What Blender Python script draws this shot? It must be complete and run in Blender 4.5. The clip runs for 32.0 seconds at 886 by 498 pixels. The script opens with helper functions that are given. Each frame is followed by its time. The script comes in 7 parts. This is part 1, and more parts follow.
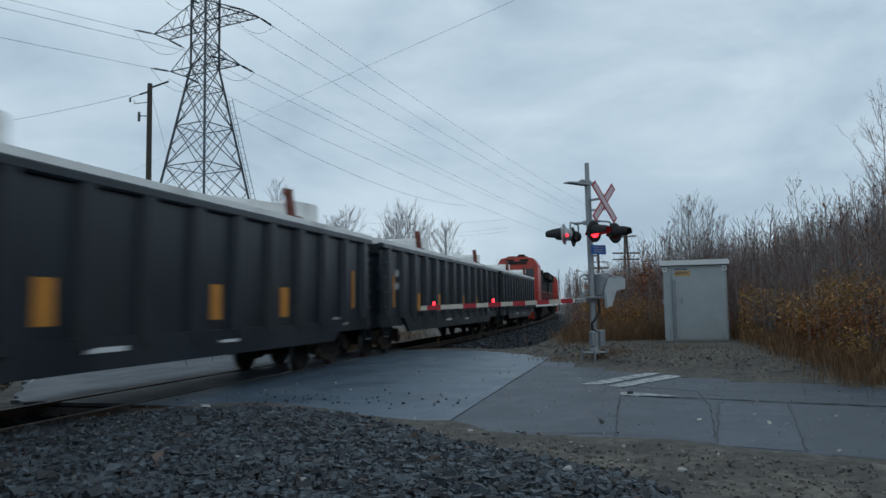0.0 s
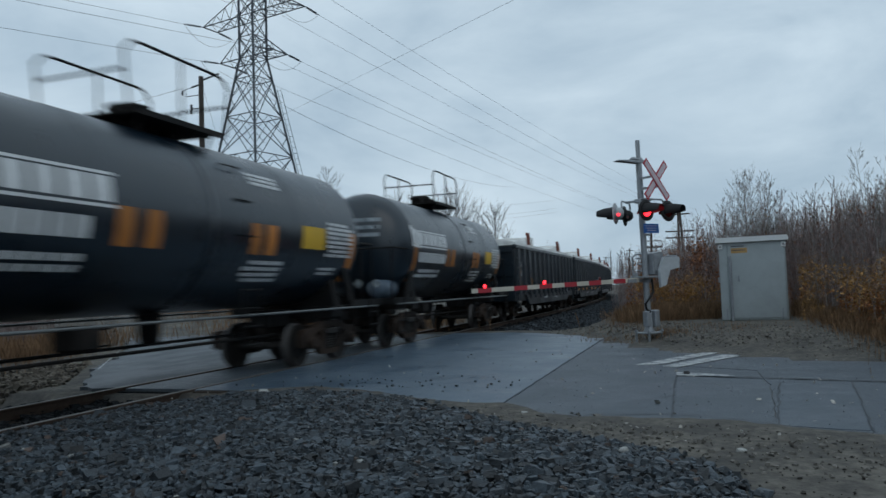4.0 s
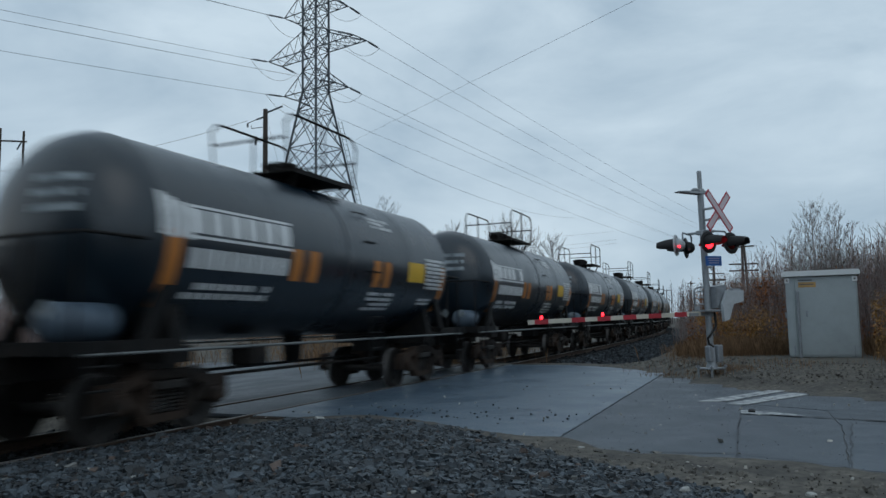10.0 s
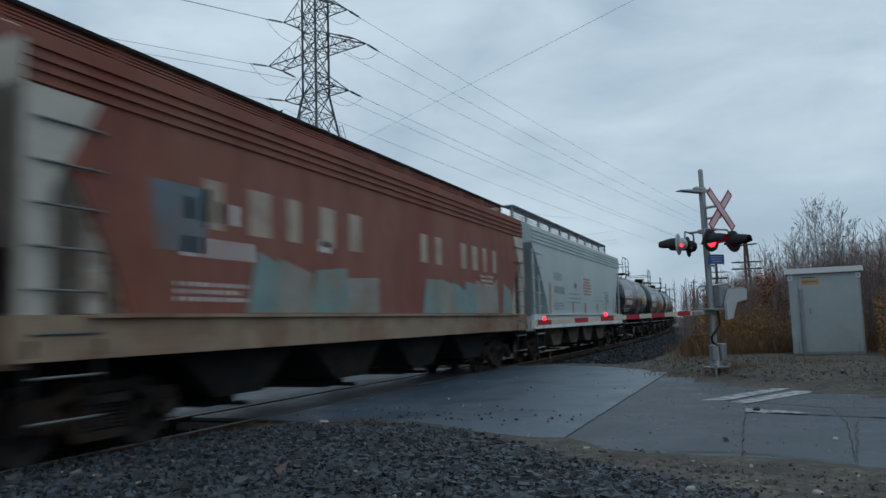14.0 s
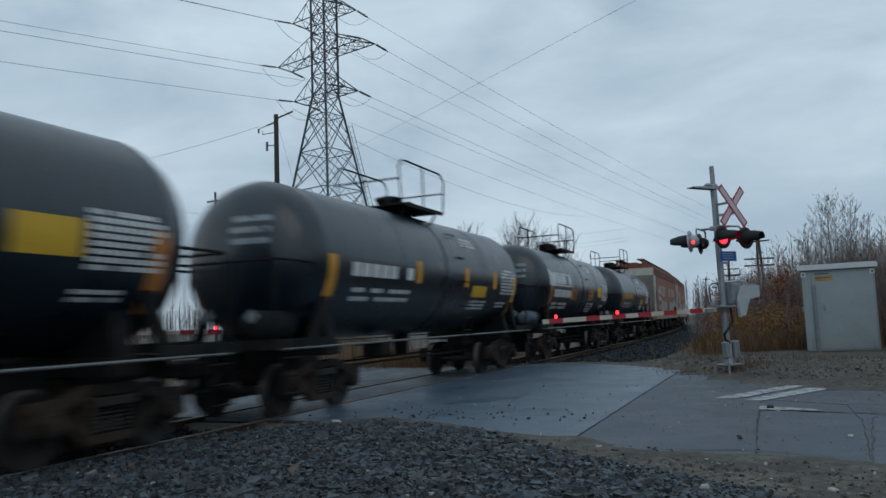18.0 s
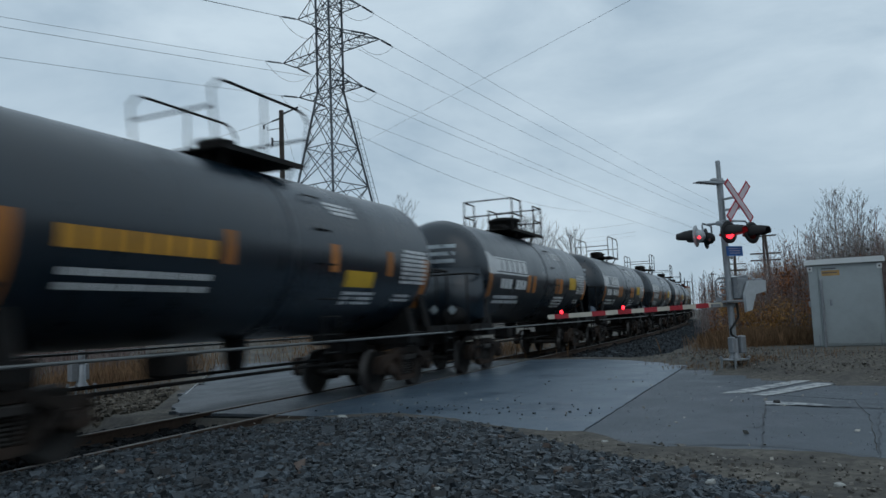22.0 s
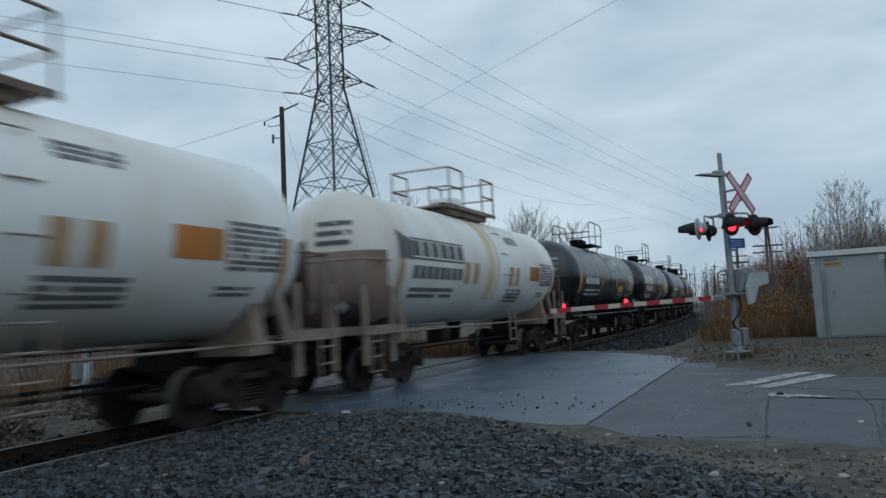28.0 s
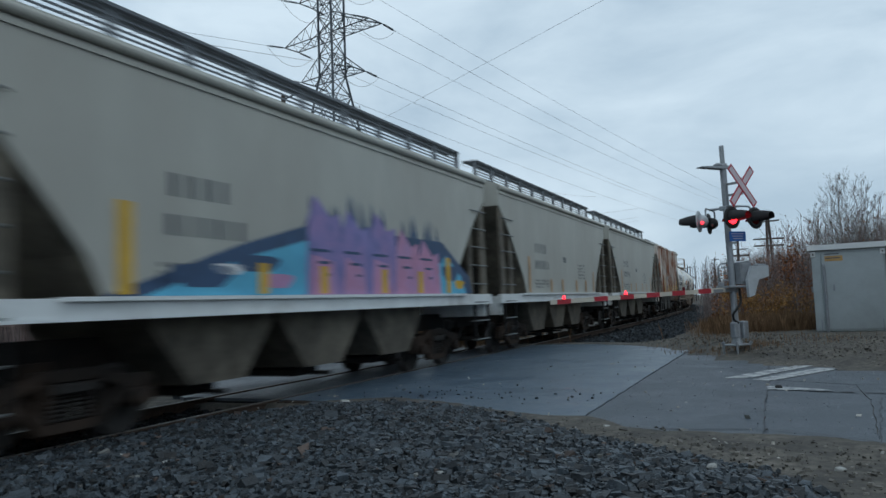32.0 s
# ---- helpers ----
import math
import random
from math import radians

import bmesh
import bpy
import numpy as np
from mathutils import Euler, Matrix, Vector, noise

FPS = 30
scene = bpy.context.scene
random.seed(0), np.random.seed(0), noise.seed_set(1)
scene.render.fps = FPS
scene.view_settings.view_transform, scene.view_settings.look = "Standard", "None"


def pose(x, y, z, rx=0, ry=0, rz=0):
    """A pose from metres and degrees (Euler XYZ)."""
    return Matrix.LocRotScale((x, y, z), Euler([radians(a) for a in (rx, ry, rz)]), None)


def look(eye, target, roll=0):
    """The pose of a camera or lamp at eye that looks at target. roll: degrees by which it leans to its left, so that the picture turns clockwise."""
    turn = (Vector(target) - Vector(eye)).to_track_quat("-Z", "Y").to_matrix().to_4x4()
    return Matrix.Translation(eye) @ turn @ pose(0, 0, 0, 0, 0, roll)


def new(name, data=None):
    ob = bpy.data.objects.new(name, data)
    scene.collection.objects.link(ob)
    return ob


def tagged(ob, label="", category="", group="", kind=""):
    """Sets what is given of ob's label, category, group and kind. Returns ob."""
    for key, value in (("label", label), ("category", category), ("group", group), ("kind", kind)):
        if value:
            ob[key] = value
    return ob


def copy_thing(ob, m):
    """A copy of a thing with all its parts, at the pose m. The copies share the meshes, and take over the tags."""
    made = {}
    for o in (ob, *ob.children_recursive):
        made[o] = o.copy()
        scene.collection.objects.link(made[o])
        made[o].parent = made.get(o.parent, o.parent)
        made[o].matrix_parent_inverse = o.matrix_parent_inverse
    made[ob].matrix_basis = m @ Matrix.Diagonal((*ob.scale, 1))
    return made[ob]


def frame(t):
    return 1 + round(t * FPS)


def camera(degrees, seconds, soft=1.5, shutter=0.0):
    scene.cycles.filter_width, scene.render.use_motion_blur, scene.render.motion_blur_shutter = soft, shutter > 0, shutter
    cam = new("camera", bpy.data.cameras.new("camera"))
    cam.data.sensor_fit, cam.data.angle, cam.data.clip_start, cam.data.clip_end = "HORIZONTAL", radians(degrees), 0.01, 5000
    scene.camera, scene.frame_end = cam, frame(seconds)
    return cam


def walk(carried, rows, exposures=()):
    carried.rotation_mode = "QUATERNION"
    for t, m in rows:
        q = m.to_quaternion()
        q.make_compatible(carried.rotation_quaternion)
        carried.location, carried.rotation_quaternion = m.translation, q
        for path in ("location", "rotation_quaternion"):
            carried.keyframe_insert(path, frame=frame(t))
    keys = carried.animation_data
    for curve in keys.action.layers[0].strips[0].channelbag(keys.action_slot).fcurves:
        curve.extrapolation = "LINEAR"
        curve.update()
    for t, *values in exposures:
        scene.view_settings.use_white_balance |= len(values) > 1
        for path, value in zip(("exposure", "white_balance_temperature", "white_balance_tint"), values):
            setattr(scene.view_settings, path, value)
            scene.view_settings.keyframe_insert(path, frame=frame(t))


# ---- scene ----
# The camera stands beside the road and only turns; the track runs along +Y.
EYE = (0.0, 0.0, 1.45)
LOOK = [
    (0, 14.6, 4.4, 0.9), (0.5, 14.61, 3.86, 1.16), (1, 14.45, 3.57, 1.38), (1.5, 14.43, 3.15, 1.74),
    (2, 14.47, 3, 1.86), (2.5, 14.71, 2.99, 1.96), (4.5, 20.19, 3.49, 2.01), (5, 21.34, 4, 1.83),
    (5.5, 21.78, 4.34, 1.32), (6, 22.2, 4.32, 1.01), (6.5, 22.3, 4.32, 0.83), (7, 22.28, 4.3, 0.76),
    (7.5, 22.71, 4.45, 0.53), (8, 22.77, 4.95, 0.58), (8.5, 22.68, 5.32, 1.02), (9, 22.81, 5.41, 1.02),
    (9.5, 22.87, 5.62, 1.01), (10, 22.91, 5.65, 1.06), (10.5, 22.84, 5.52, 1.35), (11, 22.9, 5.56, 1.37),
    (11.5, 22.94, 5.5, 1.33), (12, 23.03, 5.42, 1.42), (12.5, 22.93, 5.37, 1.35), (13, 22.96, 5.41, 1.47),
    (13.5, 23, 5.59, 1.71), (15.5, 23.71, 6.25, 1.84), (16, 23.9, 6.1, 1.93), (16.5, 23.78, 6.04, 1.85),
    (17, 23.73, 6.05, 1.96), (17.5, 23.84, 5.8, 2.13), (18, 24.02, 5.78, 2.19), (18.5, 24.4, 5.58, 2.17),
    (19, 24.32, 5.53, 2.14), (19.5, 24.24, 5.49, 2.16), (20, 24.25, 5.38, 2.26), (20.5, 24.24, 5.42, 2.24),
    (21, 24.27, 5.44, 2.32), (21.5, 24.34, 5.46, 2.27), (22, 24.45, 5.44, 2.27), (22.5, 24.6, 5.45, 2.31),
    (23, 24.65, 5.51, 2.29), (23.5, 24.68, 5.66, 2.44), (24, 24.84, 5.71, 2.47), (24.5, 25.09, 6.02, 2.46),
    (25, 25.06, 6.27, 2.56), (25.5, 24.92, 5.92, 2.72), (26, 24.82, 5.31, 2.81), (26.5, 24.59, 5.41, 2.98),
    (28.5, 24.85, 4.9, 2.59), (29, 25.3, 4.75, 2.32), (29.5, 25.27, 4.35, 1.74), (30, 24.54, 4.05, 1.92),
    (30.5, 24.45, 4.04, 2.05), (31, 24.43, 4.13, 2.22), (31.5, 24.52, 4.24, 2.34), (32, 24.65, 4.31, 2.27),
]
cam = camera(62.2, 32.0, soft=1.5, shutter=0.5)
walk(cam, [(t, pose(*EYE, 90 + p, r, y)) for t, y, p, r in LOOK], exposures=[(0.0, 0.06), (13.0, 0.02), (19.0, 0.0), (25.0, 0.0), (28.5, 0.07), (30.0, 0.16), (32.0, 0.2)])

# ---- light: overcast, late in the day ----
world = bpy.data.worlds.new("overcast_sky")
scene.world = world
world.use_nodes = True
wn, wl = world.node_tree.nodes, world.node_tree.links
wn.clear()
w_out = wn.new("ShaderNodeOutputWorld")
w_bg = wn.new("ShaderNodeBackground")
w_sky = wn.new("ShaderNodeTexSky")
w_sky.sky_type = "NISHITA"
w_sky.sun_disc = False
w_sky.sun_elevation = radians(14)
w_sky.sun_rotation = radians(250)
w_co = wn.new("ShaderNodeTexCoord")
w_map = wn.new("ShaderNodeMapping")
w_map.inputs["Scale"].default_value = (1.0, 1.0, 2.3)
w_noise = wn.new("ShaderNodeTexNoise")
w_noise.inputs["Scale"].default_value = 2.7
w_noise.inputs["Detail"].default_value = 7.0
w_noise.inputs["Roughness"].default_value = 0.55
w_noise.inputs["Distortion"].default_value = 0.35
w_ramp = wn.new("ShaderNodeValToRGB")
w_ramp.color_ramp.elements[0].position = 0.36
w_ramp.color_ramp.elements[0].color = (0.385, 0.508, 0.622, 1)
w_ramp.color_ramp.elements[1].position = 0.66
w_ramp.color_ramp.elements[1].color = (0.600, 0.730, 0.832, 1)
w_mix = wn.new("ShaderNodeMix")
w_mix.data_type = "RGBA"
w_mix.inputs[0].default_value = 0.93
w_scale = wn.new("ShaderNodeVectorMath")
w_scale.operation = "SCALE"
w_scale.inputs["Scale"].default_value = 0.08
wl.new(w_co.outputs["Generated"], w_map.inputs["Vector"])
wl.new(w_map.outputs["Vector"], w_noise.inputs["Vector"])
wl.new(w_noise.outputs["Fac"], w_ramp.inputs["Fac"])
wl.new(w_sky.outputs["Color"], w_scale.inputs[0])
wl.new(w_scale.outputs["Vector"], w_mix.inputs[6])
wl.new(w_ramp.outputs["Color"], w_mix.inputs[7])
wl.new(w_mix.outputs[2], w_bg.inputs["Color"])
w_bg.inputs["Strength"].default_value = 1.0
wl.new(w_bg.outputs["Background"], w_out.inputs["Surface"])

sun_data = bpy.data.lights.new("sun", "SUN")
sun_data.energy = 0.2
sun_data.angle = radians(40)
sun_data.color = (1.0, 0.97, 0.93)
sun = new("sun", sun_data)
sun.matrix_basis = look((40, -30, 60), (0, 10, 0))


# ---- materials ----
def mat(name, color, rough=0.7, metal=0.0, var=0.25, scale=3.0, dirt=None, dirt_at=0.55, dirt_soft=0.12, dirt_scale=0.8,
        bump=0.15, bump_scale=40.0, rand=0.0, stretch=(1, 1, 1), coat=0.0, island=0.0, spec=0.5, dry=0.0):
    """A surface with grain, blotches of dirt or wear, and fine relief, in metres."""
    m = bpy.data.materials.new(name)
    m.use_nodes = True
    n, l = m.node_tree.nodes, m.node_tree.links
    b = n["Principled BSDF"]
    co = n.new("ShaderNodeTexCoord")
    mp = n.new("ShaderNodeMapping")
    mp.inputs["Scale"].default_value = stretch
    l.new(co.outputs["Object"], mp.inputs["Vector"])
    fine = n.new("ShaderNodeTexNoise")
    fine.inputs["Scale"].default_value = scale
    fine.inputs["Detail"].default_value = 8.0
    fine.inputs["Roughness"].default_value = 0.65
    l.new(mp.outputs["Vector"], fine.inputs["Vector"])
    rm = n.new("ShaderNodeMapRange")
    rm.inputs["From Min"].default_value, rm.inputs["From Max"].default_value = 0.3, 0.7
    rm.inputs["To Min"].default_value, rm.inputs["To Max"].default_value = 1.0 - var, 1.0 + var
    l.new(fine.outputs["Fac"], rm.inputs["Value"])
    mul = n.new("ShaderNodeVectorMath")
    mul.operation = "SCALE"
    mul.inputs[0].default_value = color[:3]
    l.new(rm.outputs["Result"], mul.inputs["Scale"])
    out = mul.outputs["Vector"]
    if dirt:
        big = n.new("ShaderNodeTexNoise")
        big.inputs["Scale"].default_value = dirt_scale
        big.inputs["Detail"].default_value = 9.0
        big.inputs["Roughness"].default_value = 0.7
        l.new(mp.outputs["Vector"], big.inputs["Vector"])
        r2 = n.new("ShaderNodeMapRange")
        r2.inputs["From Min"].default_value, r2.inputs["From Max"].default_value = dirt_at - dirt_soft, dirt_at + dirt_soft
        l.new(big.outputs["Fac"], r2.inputs["Value"])
        mx = n.new("ShaderNodeMix")
        mx.data_type = "RGBA"
        mx.inputs[7].default_value = (*dirt, 1)
        l.new(r2.outputs["Result"], mx.inputs[0])
        l.new(out, mx.inputs[6])
        out = mx.outputs[2]
    if rand or island:
        src = n.new("ShaderNodeObjectInfo").outputs["Random"] if rand else n.new("ShaderNodeNewGeometry").outputs["Random Per Island"]
        r3 = n.new("ShaderNodeMapRange")
        a = rand or island
        r3.inputs["To Min"].default_value, r3.inputs["To Max"].default_value = 1.0 - a, 1.0 + a
        l.new(src, r3.inputs["Value"])
        m2 = n.new("ShaderNodeVectorMath")
        m2.operation = "SCALE"
        l.new(out, m2.inputs[0])
        l.new(r3.outputs["Result"], m2.inputs["Scale"])
        out = m2.outputs["Vector"]
    l.new(out, b.inputs["Base Color"])
    r4 = n.new("ShaderNodeMapRange")
    r4.inputs["To Min"].default_value, r4.inputs["To Max"].default_value = max(0.03, rough - 0.12), min(1.0, rough + 0.12)
    l.new(fine.outputs["Fac"], r4.inputs["Value"])
    if dirt and dry:
        ad = n.new("ShaderNodeMath")
        ad.operation = "MULTIPLY_ADD"
        ad.inputs[1].default_value = dry
        l.new(r2.outputs["Result"], ad.inputs[0])
        l.new(r4.outputs["Result"], ad.inputs[2])
        l.new(ad.outputs["Value"], b.inputs["Roughness"])
    else:
        l.new(r4.outputs["Result"], b.inputs["Roughness"])
    b.inputs["Metallic"].default_value = metal
    b.inputs["Coat Weight"].default_value = coat
    b.inputs["Specular IOR Level"].default_value = spec
    if bump:
        bn = n.new("ShaderNodeTexNoise")
        bn.inputs["Scale"].default_value = bump_scale
        bn.inputs["Detail"].default_value = 4.0
        l.new(co.outputs["Object"], bn.inputs["Vector"])
        bp = n.new("ShaderNodeBump")
        bp.inputs["Strength"].default_value = bump
        bp.inputs["Distance"].default_value = 0.02
        l.new(bn.outputs["Fac"], bp.inputs["Height"])
        l.new(bp.outputs["Normal"], b.inputs["Normal"])
    return m


def glow(name, color, strength):
    m = bpy.data.materials.new(name)
    m.use_nodes = True
    b = m.node_tree.nodes["Principled BSDF"]
    b.inputs["Base Color"].default_value = (*color, 1)
    b.inputs["Emission Color"].default_value = (*color, 1)
    b.inputs["Emission Strength"].default_value = strength
    b.inputs["Roughness"].default_value = 0.2
    return m


M_TANK = mat("tank_black_paint", (0.0032, 0.0108, 0.0190), 0.29, var=0.35, scale=2.0, dirt=(0.009, 0.016, 0.023), dirt_at=0.64, dirt_scale=0.6, bump=0.025, stretch=(1, 1, 0.4), spec=0.72, dry=0.12)
M_TANKDEEP = mat("fresh_deep_black_paint", (0.0022, 0.0052, 0.0085), 0.34, var=0.3, scale=2.0, dirt=(0.008, 0.011, 0.014), dirt_at=0.66, dirt_scale=0.6, bump=0.02, stretch=(1, 1, 0.4), spec=0.30)
M_TANKW = mat("tank_white_paint", (0.82, 0.84, 0.82), 0.5, var=0.1, scale=2.0, dirt=(0.52, 0.43, 0.33), dirt_at=0.63, dirt_soft=0.16, dirt_scale=0.5, bump=0.05, stretch=(1, 1, 0.4))
M_GOND = mat("gondola_blue_grey_paint", (0.0062, 0.0128, 0.0200), 0.36, var=0.35, scale=2.0, dirt=(0.016, 0.018, 0.020), dirt_at=0.62, dirt_scale=0.8, bump=0.08, stretch=(1, 1, 0.35), dry=0.22)
M_UNDER = mat("underframe_grime", (0.0085, 0.0085, 0.0088), 0.8, var=0.4, scale=5.0, dirt=(0.034, 0.026, 0.021), dirt_at=0.62, bump=0.2, spec=0.25)
M_TRUCK = mat("truck_rusty_iron", (0.019, 0.016, 0.0145), 0.85, var=0.4, scale=6.0, dirt=(0.07, 0.045, 0.032), dirt_at=0.58, bump=0.25, spec=0.2)
M_WHEEL = mat("wheel_steel", (0.024, 0.021, 0.019), 0.7, 0.2, var=0.4, scale=6.0, bump=0.1)
M_TREAD = mat("wheel_tread_steel", (0.085, 0.08, 0.078), 0.5, 0.6, var=0.2, bump=0.05)
M_ORANGE = mat("orange_reflective", (0.43, 0.155, 0.03), 0.6, var=0.15, dirt=(0.25, 0.11, 0.03), dirt_at=0.6, bump=0.0, rand=0.3)
M_YELLOW = mat("yellow_reflective", (0.62, 0.37, 0.025), 0.6, var=0.12, dirt=(0.35, 0.22, 0.03), dirt_at=0.65, bump=0.0)
M_LETTER = mat("white_lettering", (0.66, 0.67, 0.67), 0.6, var=0.15, dirt=(0.22, 0.23, 0.23), dirt_at=0.67, dirt_scale=3, bump=0.0)
M_DARKLET = mat("dark_lettering", (0.085, 0.095, 0.105), 0.6, var=0.15, bump=0.0)
M_HOPG = mat("hopper_grey_paint", (0.425, 0.530, 0.550), 0.5, var=0.08, scale=1.5, dirt=(0.38, 0.40, 0.39), dirt_at=0.62, dirt_soft=0.25, dirt_scale=0.5, bump=0.04, stretch=(1, 1, 0.35))
M_HOPT = mat("hopper_tan_paint", (0.44, 0.445, 0.40), 0.6, var=0.1, scale=1.5, dirt=(0.33, 0.31, 0.27), dirt_at=0.60, dirt_soft=0.25, dirt_scale=0.5, bump=0.04, stretch=(1, 1, 0.35))
M_HOPW = mat("hopper_white_sill", (0.70, 0.73, 0.73), 0.55, var=0.1, dirt=(0.3, 0.27, 0.24), dirt_at=0.62, bump=0.03)
M_RUST = mat("hopper_red_oxide", (0.20, 0.056, 0.036), 0.75, var=0.3, scale=2.0, dirt=(0.27, 0.135, 0.095), dirt_at=0.6, dirt_soft=0.2, dirt_scale=0.6, bump=0.1, stretch=(1, 1, 0.4))
M_WRUST = mat("hopper_white_and_rust", (0.68, 0.65, 0.60), 0.75, var=0.15, scale=2.0, dirt=(0.33, 0.120, 0.045), dirt_at=0.518, dirt_soft=0.08, dirt_scale=1.1, bump=0.1, stretch=(1, 1, 0.3))
M_DUST = mat("hopper_underside", (0.155, 0.135, 0.105), 0.9, var=0.3, scale=3.0, dirt=(0.04, 0.036, 0.03), dirt_at=0.55, bump=0.15)
M_AIR = mat("blue_grey_reservoir", (0.07, 0.10, 0.135), 0.5, var=0.2, bump=0.02)
M_SIDERAIL = mat("worn_grey_rail", (0.16, 0.17, 0.17), 0.5, 0.3, var=0.3, bump=0.05)
M_AMBER = mat("amber_reflective", (0.68, 0.32, 0.022), 0.6, var=0.15, dirt=(0.3, 0.14, 0.03), dirt_at=0.62, bump=0.0)
M_AMBERLET = mat("amber_lettering", (0.56, 0.27, 0.03), 0.6, var=0.15, bump=0.0)
M_FADED = mat("faded_tan_stripe", (0.46, 0.30, 0.17), 0.7, var=0.2, bump=0.0)
M_FADEDRED = mat("faded_red_paint", (0.42, 0.17, 0.17), 0.7, var=0.25, dirt=(0.48, 0.40, 0.37), dirt_at=0.55, dirt_scale=2, bump=0.0)
M_GRATE = mat("dull_steel_grating", (0.15, 0.165, 0.18), 0.7, 0.3, var=0.25, bump=0.05)
M_RIBRUST = mat("rusted_side_rib", (0.50, 0.46, 0.41), 0.8, var=0.25, scale=3.0, dirt=(0.20, 0.070, 0.030), dirt_at=0.485, dirt_soft=0.07, dirt_scale=1.2, bump=0.1, stretch=(1, 1, 0.3), spec=0.2)
M_BAYDARK = mat("grimy_outlet_sheet", (0.075, 0.066, 0.055), 0.85, var=0.4, scale=3.0, dirt=(0.022, 0.020, 0.018), dirt_at=0.5, bump=0.15)
M_PALERUST = mat("pale_rusting_steel", (0.48, 0.45, 0.40), 0.7, var=0.15, dirt=(0.20, 0.09, 0.05), dirt_at=0.60, dirt_soft=0.08, dirt_scale=1.0, bump=0.08)
M_CREAMLET = mat("faded_cream_lettering", (0.42, 0.35, 0.28), 0.7, var=0.2, dirt=(0.22, 0.12, 0.09), dirt_at=0.60, dirt_scale=1.5, bump=0.0)
M_BLUEGREY = mat("faded_blue_grey", (0.13, 0.17, 0.20), 0.7, var=0.2, dirt=(0.2, 0.1, 0.07), dirt_at=0.6, bump=0.0)
M_GRAFGREY = mat("faded_grey_spray", (0.30, 0.34, 0.36), 0.7, var=0.3, dirt=(0.10, 0.12, 0.135), dirt_at=0.56, dirt_scale=2, bump=0.0)
M_GRAFTEAL = mat("faded_teal_spray", (0.17, 0.30, 0.30), 0.7, var=0.3, dirt=(0.26, 0.2, 0.15), dirt_at=0.55, dirt_scale=1.5, bump=0.0)
M_GRAFCREAM = mat("grey_cream_spray", (0.30, 0.29, 0.26), 0.7, var=0.3, dirt=(0.2, 0.12, 0.08), dirt_at=0.58, dirt_scale=1.5, bump=0.0)
M_GRAFNAVY = mat("navy_spray", (0.035, 0.075, 0.15), 0.6, var=0.25, bump=0.0)
M_GRAFCYAN = mat("cyan_spray", (0.10, 0.42, 0.60), 0.6, var=0.2, dirt=(0.05, 0.2, 0.35), dirt_at=0.6, dirt_scale=1.5, bump=0.0)
M_GRAFPURPLE = mat("purple_spray", (0.20, 0.19, 0.42), 0.6, var=0.2, dirt=(0.34, 0.2, 0.38), dirt_at=0.58, dirt_scale=1.5, bump=0.0)
M_GRAFPINK = mat("pink_spray", (0.50, 0.24, 0.38), 0.6, var=0.2, dirt=(0.33, 0.24, 0.45), dirt_at=0.58, dirt_scale=1.5, bump=0.0)
M_WFRAME = mat("dirty_beige_frame", (0.36, 0.30, 0.245), 0.75, var=0.25, scale=3.0, dirt=(0.13, 0.085, 0.06), dirt_at=0.52, dirt_soft=0.15, dirt_scale=1.5, bump=0.1, spec=0.3)
M_SHIELD = mat("rust_stained_plate", (0.25, 0.195, 0.165), 0.75, var=0.25, scale=2.0, dirt=(0.13, 0.085, 0.062), dirt_at=0.55, dirt_soft=0.2, dirt_scale=0.9, bump=0.1, spec=0.3, stretch=(1, 1, 0.4))
M_STAIN = mat("amber_spill_stain", (0.66, 0.50, 0.27), 0.6, var=0.15, scale=2.0, dirt=(0.74, 0.69, 0.58), dirt_at=0.55, dirt_soft=0.12, dirt_scale=1.2, bump=0.0, stretch=(1, 1, 0.25))
M_BLACK = mat("black_void_paint", (0.012, 0.012, 0.012), 0.8, var=0.3, bump=0.0)
M_COVER = mat("white_fibreglass_cover", (0.80, 0.80, 0.78), 0.6, var=0.07, scale=2.0, dirt=(0.4, 0.38, 0.35), dirt_at=0.65, bump=0.05)
M_BRACK = mat("red_brown_bracket", (0.16, 0.05, 0.035), 0.75, var=0.25, bump=0.1)
M_LOCO = mat("locomotive_red", (0.46, 0.050, 0.032), 0.4, var=0.15, dirt=(0.22, 0.05, 0.03), dirt_at=0.60, bump=0.02)
M_STRIPE = mat("deep_amber_stripe", (0.50, 0.200, 0.024), 0.6, var=0.15, dirt=(0.28, 0.12, 0.03), dirt_at=0.62, bump=0.0)
M_GLASS = mat("dark_window_glass", (0.02, 0.03, 0.035), 0.08, var=0.1, bump=0.0)
M_GALV = mat("galvanised_steel", (0.30, 0.32, 0.34), 0.5, 0.5, var=0.15, scale=8.0, dirt=(0.25, 0.26, 0.26), dirt_at=0.6, bump=0.05)
M_BOX = mat("aluminium_cabinet", (0.36, 0.40, 0.41), 0.45, 0.35, var=0.06, scale=2.5, dirt=(0.27, 0.29, 0.29), dirt_at=0.62, dirt_soft=0.2, bump=0.03)
M_ROOF = mat("white_cabinet_roof", (0.66, 0.68, 0.68), 0.5, var=0.06, bump=0.02)
M_SIGNR = mat("red_sign_sheeting", (0.42, 0.030, 0.045), 0.5, var=0.1, bump=0.0)
M_SIGNW = mat("white_sign_sheeting", (0.58, 0.49, 0.52), 0.5, var=0.08, bump=0.0)
